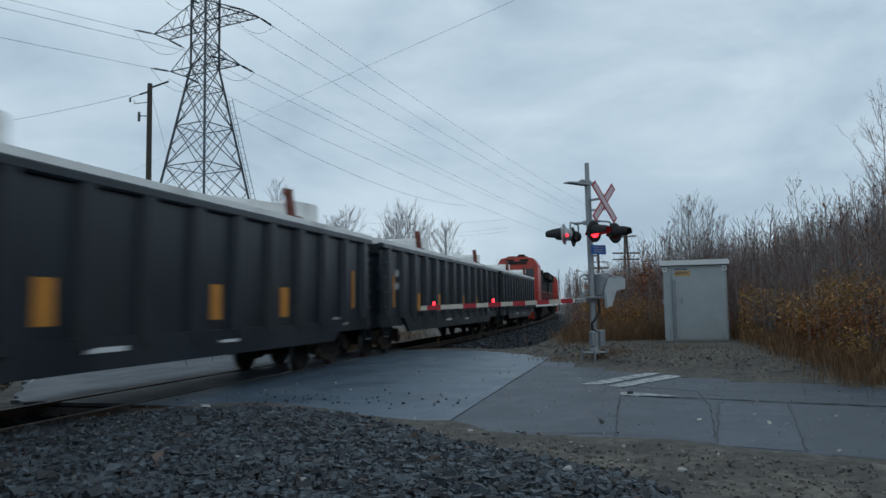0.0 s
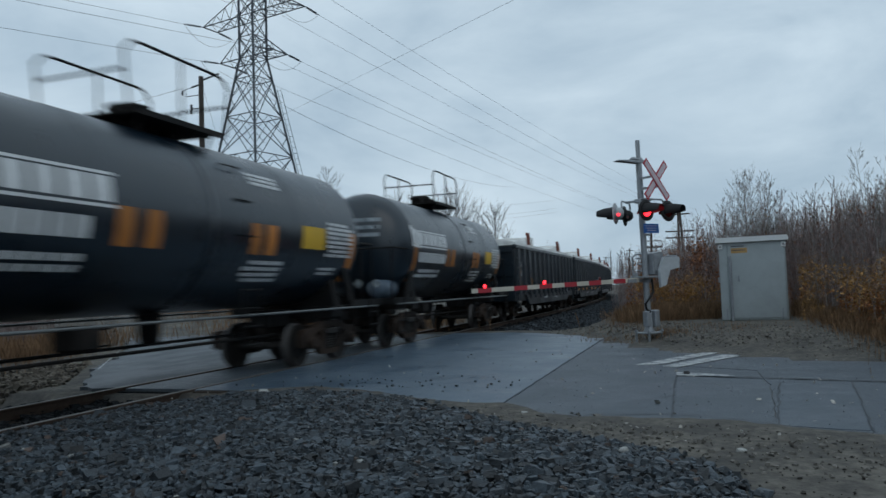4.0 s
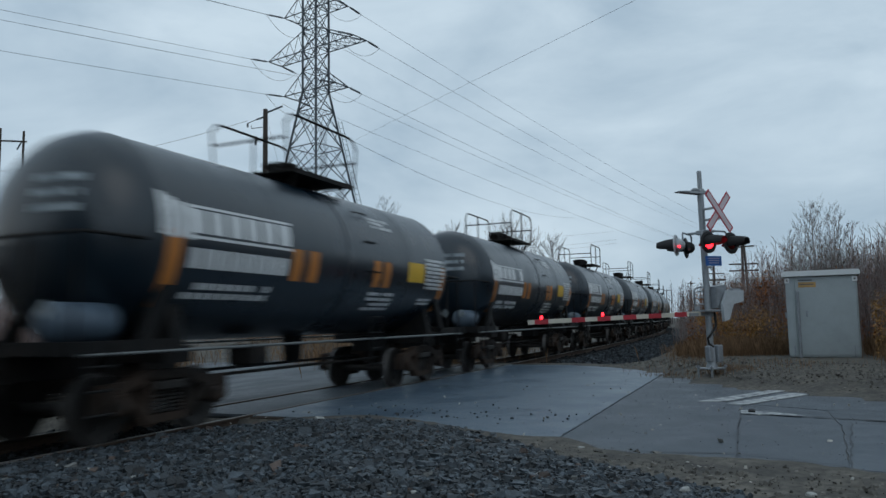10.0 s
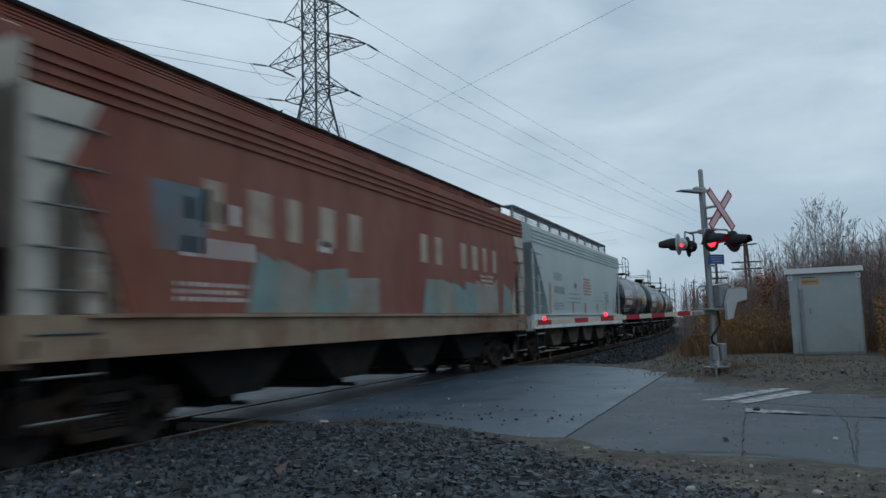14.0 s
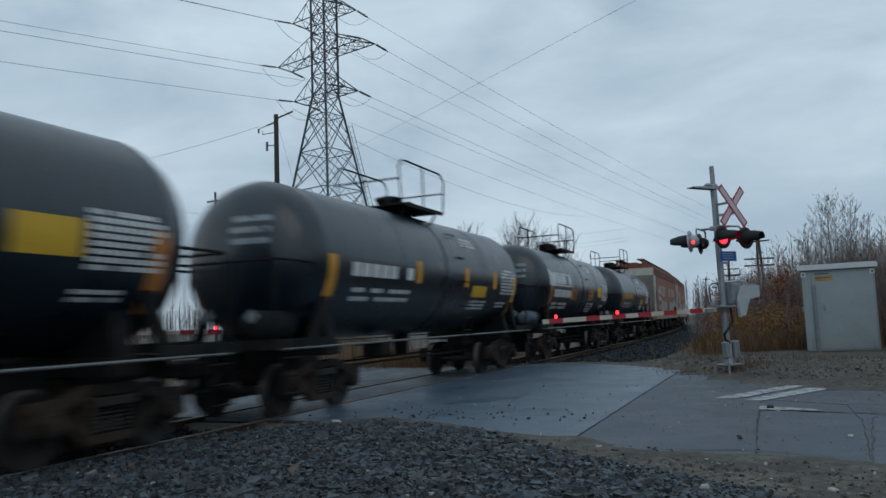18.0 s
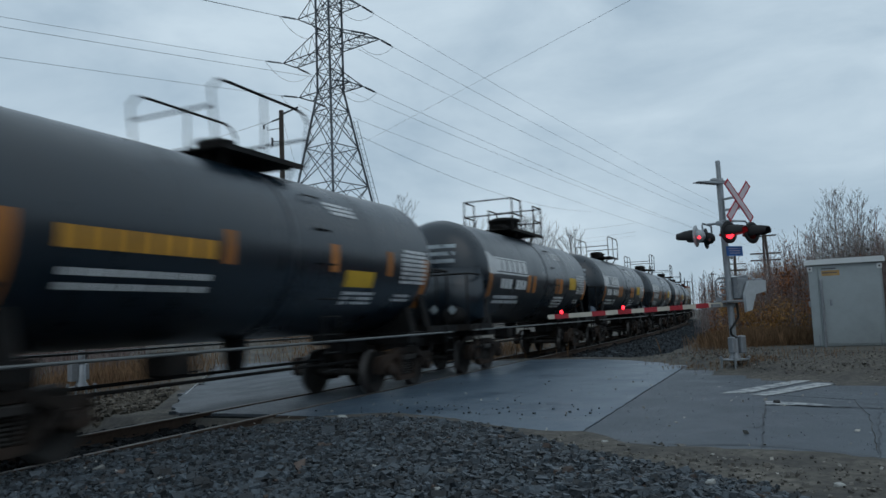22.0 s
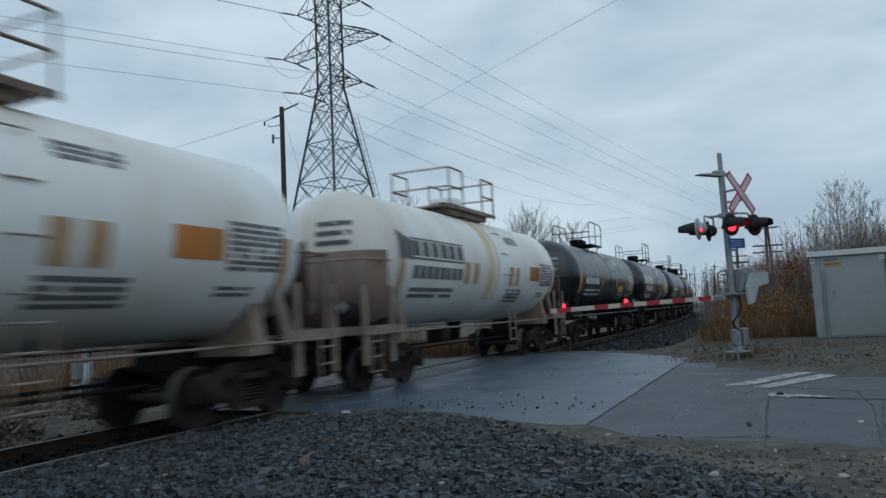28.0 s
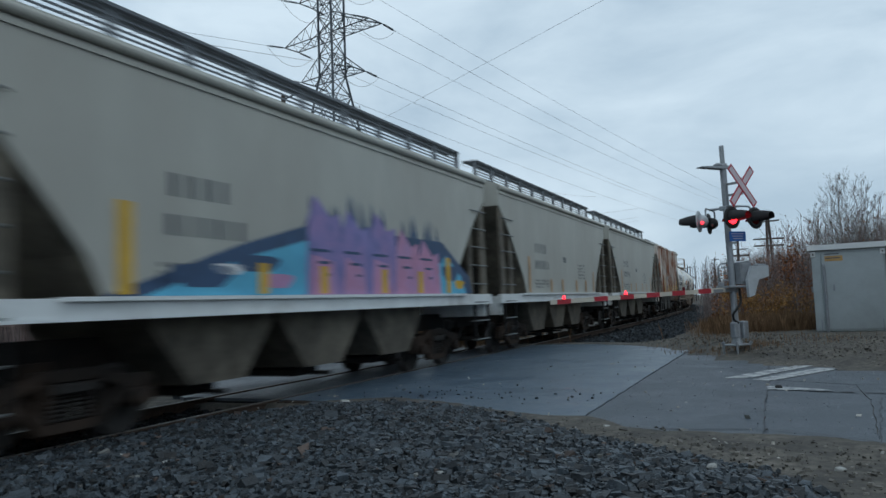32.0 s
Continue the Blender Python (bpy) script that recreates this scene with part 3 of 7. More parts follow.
def tank_car(kind, name="tank_car", length=13.9, seed=1):
    """kind: paint and marks. Front of the car is +y; the marked side is +x."""
    rnd = random.Random(seed)
    white, amber = kind == "white", kind == "amber"
    deep, split = kind == "deep", kind == "split"
    flush = split or kind == "flush"
    kind = "long" if amber or flush else "double" if deep else kind
    paint = M_TANKW if white else M_TANKDEEP if deep else M_TANK
    car = thing(name, "dirty white tank car with rust-brown streaks on the rails" if white else
                "black tank car with %s stripes and white lettering on the rails" % ("yellow" if kind in ("yellow", "long") else "orange"), "tank car", "tank cars of the freight train")
    R, ZC, H = 1.47, 2.70, length / 2 - (0.74 if flush else 1.05 if kind == "long" else 0.95)
    prof = [(-H, 0.001), (-H + 0.03, 0.44), (-H + 0.12, 0.82), (-H + 0.28, 1.13), (-H + 0.5, 1.34), (-H + 0.78, R - 0.01), (-H + 0.86, R), (-H + 0.98, R), (-0.05, R), (-0.02, R), (-0.02, R + 0.012), (0.10, R + 0.012), (0.10, R), (0.13, R)]
    prof += [(-p, r) for p, r in prof[7::-1]]
    part("tank", Geo().lathe(prof, "y", (0, 0, ZC), 56), paint, car, fix=True)
    for y in (-H + 0.88, H - 0.88, -2.2, 2.6):
        part("weld_band", Geo().lathe([(y - 0.03, R), (y - 0.02, R + 0.006), (y + 0.02, R + 0.006), (y + 0.03, R)], "y", (0, 0, ZC), 48), paint, car, fix=False)
    under = M_WFRAME if white else M_UNDER
    for sy in (1, -1):
        part("stub_sill", Geo().box((0, sy * (length / 2 - 2.0), 0.98), (0.5, 2.9, 0.36), bevel=0.02), M_UNDER, car)
        by = sy * (length / 2 - 2.35)
        g = Geo().box((0, by, 1.08), (2.5, 0.5, 0.22)).prism([(-1.25, 1.18), (1.25, 1.18), (1.05, 2.1), (0.6, 1.55), (-0.6, 1.55), (-1.05, 2.1)], "y", by - 0.12, by + 0.12)
        part("bolster_saddle", g, under, car)
        for sx in (1, -1):
            g = Geo()
            g.prism([(by + sy * 0.55, 1.2), (by + sy * 0.8, 1.2), (by + sy * 0.35, 2.15), (by + sy * 0.1, 2.15)], "x", sx * 1.22, sx * 1.30)
            part("tank_brace", g, under, car)
            g = Geo()
            ey = sy * (length / 2 - 0.45)
            g.box((sx * 1.40, ey - sy * 0.75, 1.22), (0.06, 1.6, 0.16))
            g.box((sx * 0.75, ey, 1.22), (1.36, 0.06, 0.16))
            g.box((sx * 0.8, ey - sy * 0.4, 1.15), (1.2, 0.75, 0.05))
            part("end_platform", g, under, car)
            g = Geo()
            for y in (ey - sy * 0.2, ey - sy * 0.62):
                g.tube([(sx * 1.44, y, 0.42), (sx * 1.44, y, 1.28)], 0.022, 6)
            for z in (0.44, 0.72, 1.0):
                g.tube([(sx * 1.44, ey - sy * 0.2, z), (sx * 1.44, ey - sy * 0.62, z)], 0.02, 6)
            part("corner_step", g, under, car)
        g = Geo()
        zr, ye = 2.58, sy * (length / 2 - 0.62)
        g.tube([(-1.38, ye - sy * 1.0, zr), (-1.36, ye - sy * 0.1, zr), (-1.3, ye, zr), (1.3, ye, zr), (1.36, ye - sy * 0.1, zr), (1.38, ye - sy * 1.0, zr)], 0.025, 6)
        for x in (-1.3, -0.45, 0.45, 1.3):
            g.tube([(x, ye, 1.2), (x, ye, zr)], 0.022, 6)
        part("end_handrail", g, under, car)
        coupler(car, sy * length / 2, sy)
        truck(car, by)
    for sx in (1, -1):
        g = Geo()
        g.tube([(sx * 1.42, -length / 2 + 0.6, 1.14), (sx * 1.42, length / 2 - 0.6, 1.14)], 0.022, 8)
        part("side_rail", g, M_WFRAME if white else M_SIDERAIL, car)
        # ladder up the middle of each side
        g = Geo()
        ly = 0.9
        pts = [(1.56, 0.62), (1.56, 1.6), (1.54, ZC), (1.36, ZC + 0.75), (1.08, ZC + 1.13), (0.74, ZC + 1.42)]
        for y in (ly - 0.24, ly + 0.24):
            g.tube([(sx * p[0], y, p[1]) for p in pts[:2]], 0.022, 6)
        for k in range(13):
            z = 0.66 + 0.3 * k
            x = next((a[0] + (b[0] - a[0]) * (z - a[1]) / (b[1] - a[1]) for a, b in zip(pts, pts[1:]) if a[1] <= z <= b[1]), None)
            if x:
                if z < 1.6:
                    g.tube([(sx * x, ly - 0.24, z), (sx * x, ly + 0.24, z)], 0.018, 6)
                elif k % 2 == 0:
                    part("grab_iron", Geo().tube([(sx * (x - 0.09), ly - 0.22, z), (sx * x, ly - 0.22, z), (sx * x, ly + 0.22, z), (sx * (x - 0.09), ly + 0.22, z)], 0.014, 5), under, car)
        part("ladder", g, under if white else M_UNDER, car)
    # plates shielding the lower half of the tank's ends
    tall = kind in ("white", "double")
    if tall:
        for sy in (1, -1):
            ys = sy * (length / 2 - 0.86)
            g = Geo()
            n = 12
            for off in (0.0, 0.03):
                for j in range(n + 1):
                    u = -1.44 + 2.88 * j / n
                    yy = ys - sy * (0.55 * (abs(u) / 1.44) ** 4 - off)
                    g.v += [(u, yy, 1.22 + 0.25 * (abs(u) / 1.44) ** 3), (u, yy, 2.78)]
            for j in range(n):
                a, b = 2 * j, 2 * (n + 1) + 2 * j
                g.face([a, a + 1, a + 3, a + 2], True)
                g.face([b, b + 2, b + 3, b + 1], True)
                g.face([a + 1, b + 1, b + 3, a + 3])
                g.face([a, a + 2, b + 2, b])
            part("head_shield", g, M_SHIELD if white else paint, car, "curved steel plate over the tank's lower end", fix=False)
    # manway, valves and platform on top
    deck = 3.3 if tall else 2.1
    g = Geo().box((0, 0.15, ZC + R + 0.11), (1.75, deck, 0.035))
    for sx in (1, -1):
        g.box((sx * 0.86, 0.15, ZC + R + 0.09), (0.04, deck, 0.09))
        for y in (-0.7, 1.0):
            g.tube([(sx * 0.8, y, ZC + R + 0.15), (sx * 0.6, y, ZC + R - 0.2)], 0.03, 6)
    plat = part("top_platform", g, M_WFRAME if white else M_UNDER, car)
    g = Geo()
    g.lathe([(ZC + R - 0.1, 0.30), (ZC + R + 0.34, 0.30), (ZC + R + 0.35, 0.34), (ZC + R + 0.40, 0.34), (ZC + R + 0.44, 0.2), (ZC + R + 0.44, 0.001)], "z", (0, -0.1, 0), 20)
    part("manway", g, M_TANKW if white else M_UNDER, car)
    for x, y, hh in ((0.2, 0.55, 0.35), (-0.2, 0.6, 0.3), (0.0, 0.85, 0.4), (0.25, -0.6, 0.28)):
        g = Geo().tube([(x, y, ZC + R), (x, y, ZC + R + hh)], 0.07, 8).box((x, y, ZC + R + hh), (0.2, 0.12, 0.08), bevel=0.02)
        part("valve", g, M_UNDER, car)
    g = Geo()
    zt = ZC + R + 0.11
    for sx in (1, -1):
        x = sx * 0.84
        if tall:
            for y0, y1 in ((-1.45, -0.55), (0.85, 1.75)):
                for hz in (0.5, 1.0):
                    g.tube([(x, y0, zt + hz), (x, y1, zt + hz)], 0.026, 6)
                for y in (y0, y1):
                    g.tube([(x, y, zt - 0.1), (x, y, zt + 1.0)], 0.026, 6)
            g.tube([(x, -1.5, zt), (x, 1.8, zt)], 0.03, 6)
            continue
        for hz in (1.02,):
            g.tube([(x, -1.15, zt + hz - 0.2), (x, -1.0, zt + hz - 0.04), (x, -0.85, zt + hz), (x, 1.10, zt + hz), (x, 1.25, zt + hz - 0.04), (x, 1.40, zt + hz - 0.2)], 0.024, 6)
        for y in (-1.15, 0.12, 1.40):
            g.tube([(x, y * (0.92 if abs(y) > 0.5 else 1), zt), (x, y, zt + (1.02 if abs(y) < 0.5 else 0.82))], 0.022, 6)
    for y in (-1.45, 1.75) if tall else ():
        for hz in (0.5, 1.0):
            g.tube([(-0.84, y, zt + hz), (0.84, y, zt + hz)], 0.024, 6)
    for y in () if tall else (-1.15, 1.40):
        g.tube([(-0.84, y, zt + 0.55), (0.84, y, zt + 0.55)], 0.022, 6)
    part("top_handrail", g, M_WFRAME if white else M_UNDER, car)
    if kind == "double":
        part("dome", Geo().lathe([(ZC + R + 0.1, 0.52), (ZC + R + 0.50, 0.50), (ZC + R + 0.52, 0.56), (ZC + R + 0.60, 0.56), (ZC + R + 0.66, 0.40), (ZC + R + 0.68, 0.001)], "z", (0, 0.1, 0), 22), M_UNDER, car, "round valve housing with a lid")
    if white:
        part("platform_box", Geo().box((0, 0.15, ZC + R + 0.06), (1.5, 2.5, 0.3), bevel=0.04), M_WFRAME, car)
        part("dome", Geo().lathe([(ZC + R, 0.5), (ZC + R + 0.42, 0.48), (ZC + R + 0.52, 0.40), (ZC + R + 0.55, 0.001)], "z", (0, 0.1, 0), 24), M_TANKW, car)
        for sy in (1, -1):
            for sx in (1, -1):
                for dy in (0.0, 1.05):
                    part("end_post", Geo().box((sx * 1.38, sy * (length / 2 - 0.55 - dy), 1.32), (0.05, 0.13, 1.5)), M_WFRAME, car)
    if white:
        g = Geo()
        tank_patch(g, -0.55, 0.35, -38, 84, R + 0.004, ZC, 18)
        part("spill_stain", g, M_STAIN, car, "amber stain run down from the dome", fix=False)
    # brake gear and outlet
    g = Geo().lathe([(-0.5, 0.001), (-0.5, 0.15), (-0.42, 0.25), (0.42, 0.25), (0.5, 0.15), (0.5, 0.001)], "y", (0.85, -length / 2 + 1.05, 1.52), 16)
    part("air_reservoir", g, M_UNDER if white else M_AIR if kind == "orange" else M_UNDER, car)
    g = Geo().lathe([(0.75, 0.001), (0.75, 0.16), (1.3, 0.22), (1.4, 0.3)], "z", (0, 0.3, 0), 14)
    part("bottom_outlet", g, M_UNDER, car)
    part("brake_valve", Geo().box((0.4, -1.6, 0.95), (0.5, 0.5, 0.35), bevel=0.04), M_UNDER, car)
    g = Geo().tube([(0.35, -3.6, 0.66), (0.35, 3.6, 0.66)], 0.03, 6).tube([(-0.3, -3.4, 0.7), (-0.3, 3.4, 0.7)], 0.03, 6)
    part("brake_rod", g, M_UNDER, car)
    # marks
    r = R + 0.005
    stripe = M_AMBER if kind == "yellow" or (kind == "long" and not amber) else M_ORANGE
    if white:
        stripe = M_FADED
    lt = M_DARKLET if white else M_LETTER

    def on_head(g, sy, x0, x1, z0, z1):
        """A patch lying on the round end of the tank."""
        k = len(g.v)
        for i in range(4):
            for j in range(2):
                x, z = x0 + (x1 - x0) * i / 3, z0 + (z1 - z0) * j
                rr = math.hypot(x, z)
                y = next((p0[0] + (p1[0] - p0[0]) * (rr - p0[1]) / (p1[1] - p0[1]) for p0, p1 in zip(prof[:6], prof[1:7]) if p0[1] <= rr <= p1[1]), -H + 0.8)
                g.v.append((x, -sy * (y - 0.012) if sy > 0 else y - 0.012, ZC + z))
        for i in range(3):
            g.face([k + 2 * i, k + 2 * i + 1, k + 2 * i + 3, k + 2 * i + 2], True)

    for sx in (1, -1):
        def mark(name, fill, material, label="", joined=False):
            g = Geo()
            fill(g)
            if sx < 0:
                g.v = [(-x, -y, z) for x, y, z in g.v]
            ob = part(name, g, material, car, label, fix=False)
            if joined:
                ob["kind"] = "stuff"
        for y in (-H + 0.92, H - 1.17):
            y += 0.30 if flush else 0.0
            if split and y < 0:
                mark("end_stripe", lambda g: tank_patch(g, y, y + 0.30, -4, 12, r, ZC, 4), stripe)
                mark("end_stripe", lambda g: tank_patch(g, y - 0.05, y + 0.25, -26, -9, r, ZC, 4), stripe)
                continue
            mark("end_stripe", lambda g: tank_patch(g, y, y + 0.26, -42, 2, r, ZC, 8), stripe)
        if kind == "long":
            for y in (-0.27 * H, 0.19 * H, 0.53 * H):
                mark("stripe", lambda g: tank_patch(g, y, y + 0.24, -14, 5, r, ZC, 4), stripe)
            mark("lettering", lambda g: letters(g, -0.72 * H, -0.29 * H, -12, -2, r + 0.003, ZC, 7, rnd), M_AMBERLET if amber else M_LETTER, joined=True)
            mark("lettering", lambda g: [letters(g, -0.70 * H, -0.30 * H, -24 - 7 * k, -20.5 - 7 * k, r + 0.003, ZC, 10, rnd) for k in range(2)], lt, joined=True)
            mark("placard", lambda g: tank_patch(g, 0.28 * H, 0.45 * H, -24, -12, r + 0.002, ZC, 4), M_YELLOW, "yellow warning placard")
            mark("data_panel", lambda g: [letters(g, 0.29 * H, 0.48 * H, -30 - 4 * k, -27.5 - 4 * k, r + 0.003, ZC, 9, rnd) for k in range(3)], lt, joined=True)
        else:
            for y in (-0.325 * H, -0.235 * H, 0.185 * H, 0.265 * H):
                mark("stripe", lambda g: tank_patch(g, y, y + 0.34 * H / 6.5, -21, 0, r, ZC, 4), stripe)
            mark("logo", lambda g: [tank_patch(g, -0.86 * H + 0.16 * k, -0.86 * H + 0.16 * k + 0.14, -2 - 1.0 * (k % 2), 21 - 2 * k, r + 0.003, ZC, 3) for k in range(4)], lt, joined=True)
            mark("lettering", lambda g: letters(g, -0.765 * H, -0.33 * H, 1, 14, r + 0.003, ZC, 6, rnd), lt, joined=True)
            mark("underline", lambda g: [tank_patch(g, -0.765 * H, -0.33 * H, a, a + 1.6, r + 0.002, ZC, 2) for a in (-2, 15)], M_LETTER if not white else M_DARKLET, joined=True)
            mark("lettering", lambda g: letters(g, -0.76 * H, -0.34 * H, -18, -7, r + 0.003, ZC, 8, rnd), lt, joined=True)
            mark("lettering", lambda g: [letters(g, -0.75 * H, -0.40 * H, -30 - 6 * k, -26 - 6 * k, r + 0.003, ZC, 10, rnd) for k in range(2)], lt, joined=True)
            mark("placard", lambda g: tank_patch(g, 0.47 * H, 0.62 * H, -14, 3, r + 0.002, ZC, 4), M_YELLOW if not white else M_ORANGE, "yellow warning placard")
            mark("data_panel", lambda g: [letters(g, 0.18 * H, 0.38 * H, -28 - 4.6 * k, -25.2 - 4.6 * k, r + 0.003, ZC, 9, rnd) for k in range(4)], lt, joined=True)
        mark("data_panel", lambda g: [letters(g, 0.635 * H, 0.83 * H, 6 - 3.6 * k, 8.4 - 3.6 * k, r + 0.003, ZC, 10, rnd) for k in range(8)], lt, joined=True)
        mark("data_panel", lambda g: [letters(g, 0.62 * H, 0.74 * H, -31 - 4 * k, -28.6 - 4 * k, r + 0.003, ZC, 7, rnd) for k in range(2)], lt, joined=True)
        mark("upper_lettering", lambda g: [letters(g, 0.22 * H, 0.38 * H, 36 - 4 * k, 38.8 - 4 * k, r + 0.003, ZC, 9, rnd) for k in range(3)], lt, joined=True)
    for sy in (1, -1):
        g = Geo()
        for k in range(3):
            on_head(g, sy, 0.05, 0.8, 0.62 - 0.2 * k, 0.72 - 0.2 * k)
        ob = part("end_lettering", g, M_DARKLET if white else M_GRAFGREY, car, fix=False)
        ob["kind"] = "stuff"
    # diamond placard holders on the ends
    for sy in (1, -1):
        ye = sy * (length / 2 - 0.55)
        g = Geo().prism([(0.9, 1.55), (1.02, 1.67), (0.9, 1.79), (0.78, 1.67)], "y", ye - 0.01, ye + 0.01)
        part("placard_holder", g, M_GRAFGREY, car, "pale hazard diamond")
    return car


def hopper_car(kind, name="covered_hopper", length=18.2, seed=1):
    rnd = random.Random(seed)
    graf = kind == "graffiti"
    kind = "tan" if graf else kind
    paint = {"grey": M_HOPG, "tan": M_HOPT, "red": M_RUST, "rusty": M_WRUST}[kind]
    sill_m = {"grey": M_HOPW, "tan": M_HOPW, "red": mat("rusty_cream_sill", (0.30, 0.22, 0.15), 0.7, var=0.25, dirt=(0.17, 0.07, 0.04), dirt_at=0.55), "rusty": M_WRUST}[kind]
    text = {"grey": "pale grey covered hopper car with ribbed roof edge", "tan": "beige-grey covered hopper car with dusty slope sheets",
            "red": "red-oxide covered hopper car with faded lettering", "rusty": "cream covered hopper car streaked with rust"}[kind]
    car = thing(name, "beige-grey covered hopper car sprayed with pink and blue graffiti" if graf else text + " on the rails", "hopper car", "covered hoppers of the freight train")
    hw, top, eave, sill = 1.55, 4.95, 4.62, 1.66
    L, B = length / 2 - 0.55, length / 2 - (2.75 if kind in ("tan", "rusty") else 2.4 if kind == "grey" else 1.95)
    ribbed = kind == "rusty"
    # the closed body: sides with sloped ends
    cut = L - B
    side = [(L, eave), (L, eave - 0.50), (L - 0.06 * cut, eave - 0.62), (L - 0.25 * cut, eave - 0.95), (L - 0.5 * cut, eave - 1.5), (L - 0.72 * cut, eave - 2.05), (L - 0.88 * cut, sill + 0.5), (B, sill)]
    out = side + [(-y, z) for y, z in side[::-1]]
    body = part("body", Geo().prism(out, "x", -hw, hw), paint, car)
    g = Geo().prism([(-hw, eave), (-hw, eave + 0.1), (-0.9, top), (0.9, top), (hw, eave + 0.1), (hw, eave)], "y", -L, L)
    part("roof", g, paint, car)
    for sx in (1, -1):
        g = Geo()
        if kind in ("grey", "red"):
            for k in range(4):
                g.box((sx * (hw + 0.012), 0, eave - 0.06 - 0.13 * k), (0.05, 2 * L, 0.05))
        else:
            g.tube([(sx * (hw + 0.02), -L, eave), (sx * (hw + 0.02), L, eave)], 0.07, 8)
            g.box((sx * (hw + 0.01), 0, eave - 0.14), (0.03, 2 * L, 0.06))
        part("eave_ribs", g, paint, car)
        if ribbed:
            n = 13
            for k in range(n):
                y = -B + 2 * B * k / (n - 1)
                part("side_post", Geo().prism([(hw, y - 0.16), (hw + 0.09, y - 0.07), (hw + 0.09, y + 0.07), (hw, y + 0.16)] if sx > 0 else
                                              [(-hw, y - 0.16), (-hw - 0.09, y - 0.07), (-hw - 0.09, y + 0.07), (-hw, y + 0.16)], "z", sill, eave), M_RIBRUST, car, "rust-streaked rib")
        deep = 0.22 if kind == "tan" else 0.10 if ribbed else 0.46
        web = part("side_sill", Geo().box((sx * (hw - 0.02), 0, sill - deep / 2 + 0.01), (0.12, 2 * L + 0.3, deep)), sill_m, car)
        part("sill_flange", Geo().box((sx * (hw + 0.03), 0, sill), (0.16, 2 * B + 1.2, 0.05)), sill_m, web)
        part("sill_flange", Geo().box((sx * (hw - 0.02), 0, sill - deep), (0.16, 2 * L + 0.3, 0.04)), sill_m, web)
    # roof hatches and running boards
    n_hatch = 7
    for k in range(n_hatch):
        y = -L * 0.78 + k * L * 0.26
        part("roof_hatch", Geo().box((0, y, top + 0.10), (0.75, 1.2, 0.16), bevel=0.03), paint, car)
    rise = 0.12 if ribbed else 0.30 if kind == "red" else 0.5
    grate = M_RUST if kind == "red" else M_GRATE
    for sx in (1, -1):
        g = Geo()
        for k in range(9):
            g.box((sx * (0.52 + 0.05 * k), 0, top + rise), (0.014, 2 * L - 0.1, 0.05))
        for k in range(23):
            g.box((sx * 0.72, (-L + 0.1) + (2 * L - 0.2) * k / 22, top + rise - 0.01), (0.44, 0.03, 0.03))
        board = part("running_board", g, M_GRATE if kind != "red" else M_UNDER, car)
        n_post = 11
        for k in range(n_post):
            y = -L + 0.1 + (2 * L - 0.2) * k / (n_post - 1)
            part("board_bracket", Geo().box((sx * 0.86, y, top + rise / 2 - 0.02), (0.05, 0.16, rise)).box((sx * 0.70, y, top + rise - 0.03), (0.42, 0.04, 0.03)), grate, board)
        [part("board_stringer", Geo().box((sx * 0.86, 0, top + rise * (0.15 + 0.155 * k)), (0.02, 2 * L - 0.3, 0.028)), grate, board) for k in range(6)]
    # ends: slope sheets, posts, ladders
    for sy in (1, -1):
        g = Geo().box((0, sy * (L - 0.05), sill - 0.3), (2 * hw - 0.1, 0.16, 0.5)).box((0, sy * (L - 0.7), sill - 0.08), (2 * hw - 0.2, 1.4, 0.05))
        part("end_sill", g, sill_m, car)
        for sx in (1, -1):
            post_m = M_PALERUST if kind == "red" else M_DUST if kind in ("tan", "rusty") else paint
            part("corner_post", Geo().box((sx * (hw - 0.05), sy * (L - 0.20), (eave + sill) / 2 - 0.3), (0.06, 0.10 if kind == "grey" else 0.36, eave - sill - 0.5)), post_m, car)
            part("corner_post", Geo().box((sx * (hw - 0.08), sy * (L - 0.98), (eave + sill) / 2 - 0.66), (0.06, 0.07 if kind == "grey" else 0.26, eave - sill - 1.3)), post_m, car)
            x = sx * (hw + 0.05)
            for k in range(8):
                z = 0.55 + 0.46 * k
                part("rung", Geo().tube([(sx * (hw - 0.03), sy * (L - 0.10), z), (x, sy * (L - 0.12), z), (x, sy * (L - 0.98), z), (sx * (hw - 0.06), sy * (L - 1.0), z)], 0.018, 6), M_SIDERAIL if kind != "grey" else M_GALV, car)
            [part("ladder_hanger", Geo().box((sx * (hw + 0.02), sy * (L - dy), 0.95), (0.05, 0.06, 0.9)), M_UNDER, car) for dy in (0.10, 0.98)]
            part("slope_brace", Geo().box((sx * 0.7, sy * (L - 0.9), 2.5), (0.1, 0.12, 1.8)), M_DUST, car)
        g = Geo()
        for x in (-1.2, -0.7):
            g.tube([(x, sy * (L + 0.06), 0.7), (x, sy * (L + 0.06), eave)], 0.022, 6)
        for k in range(9):
            g.tube([(-1.2, sy * (L + 0.06), 0.8 + 0.42 * k), (-0.7, sy * (L + 0.06), 0.8 + 0.42 * k)], 0.018, 6)
        part("end_ladder", g, paint, car)
        g = Geo()
        for (y0, z0), (y1, z1) in zip(side[1:], side[2:]):
            g.quad((-hw + 0.02, sy * (y0 + 0.02), z0 - 0.012), (hw - 0.02, sy * (y0 + 0.02), z0 - 0.012), (hw - 0.02, sy * (y1 + 0.02), z1 - 0.012), (-hw + 0.02, sy * (y1 + 0.02), z1 - 0.012), smooth=True)
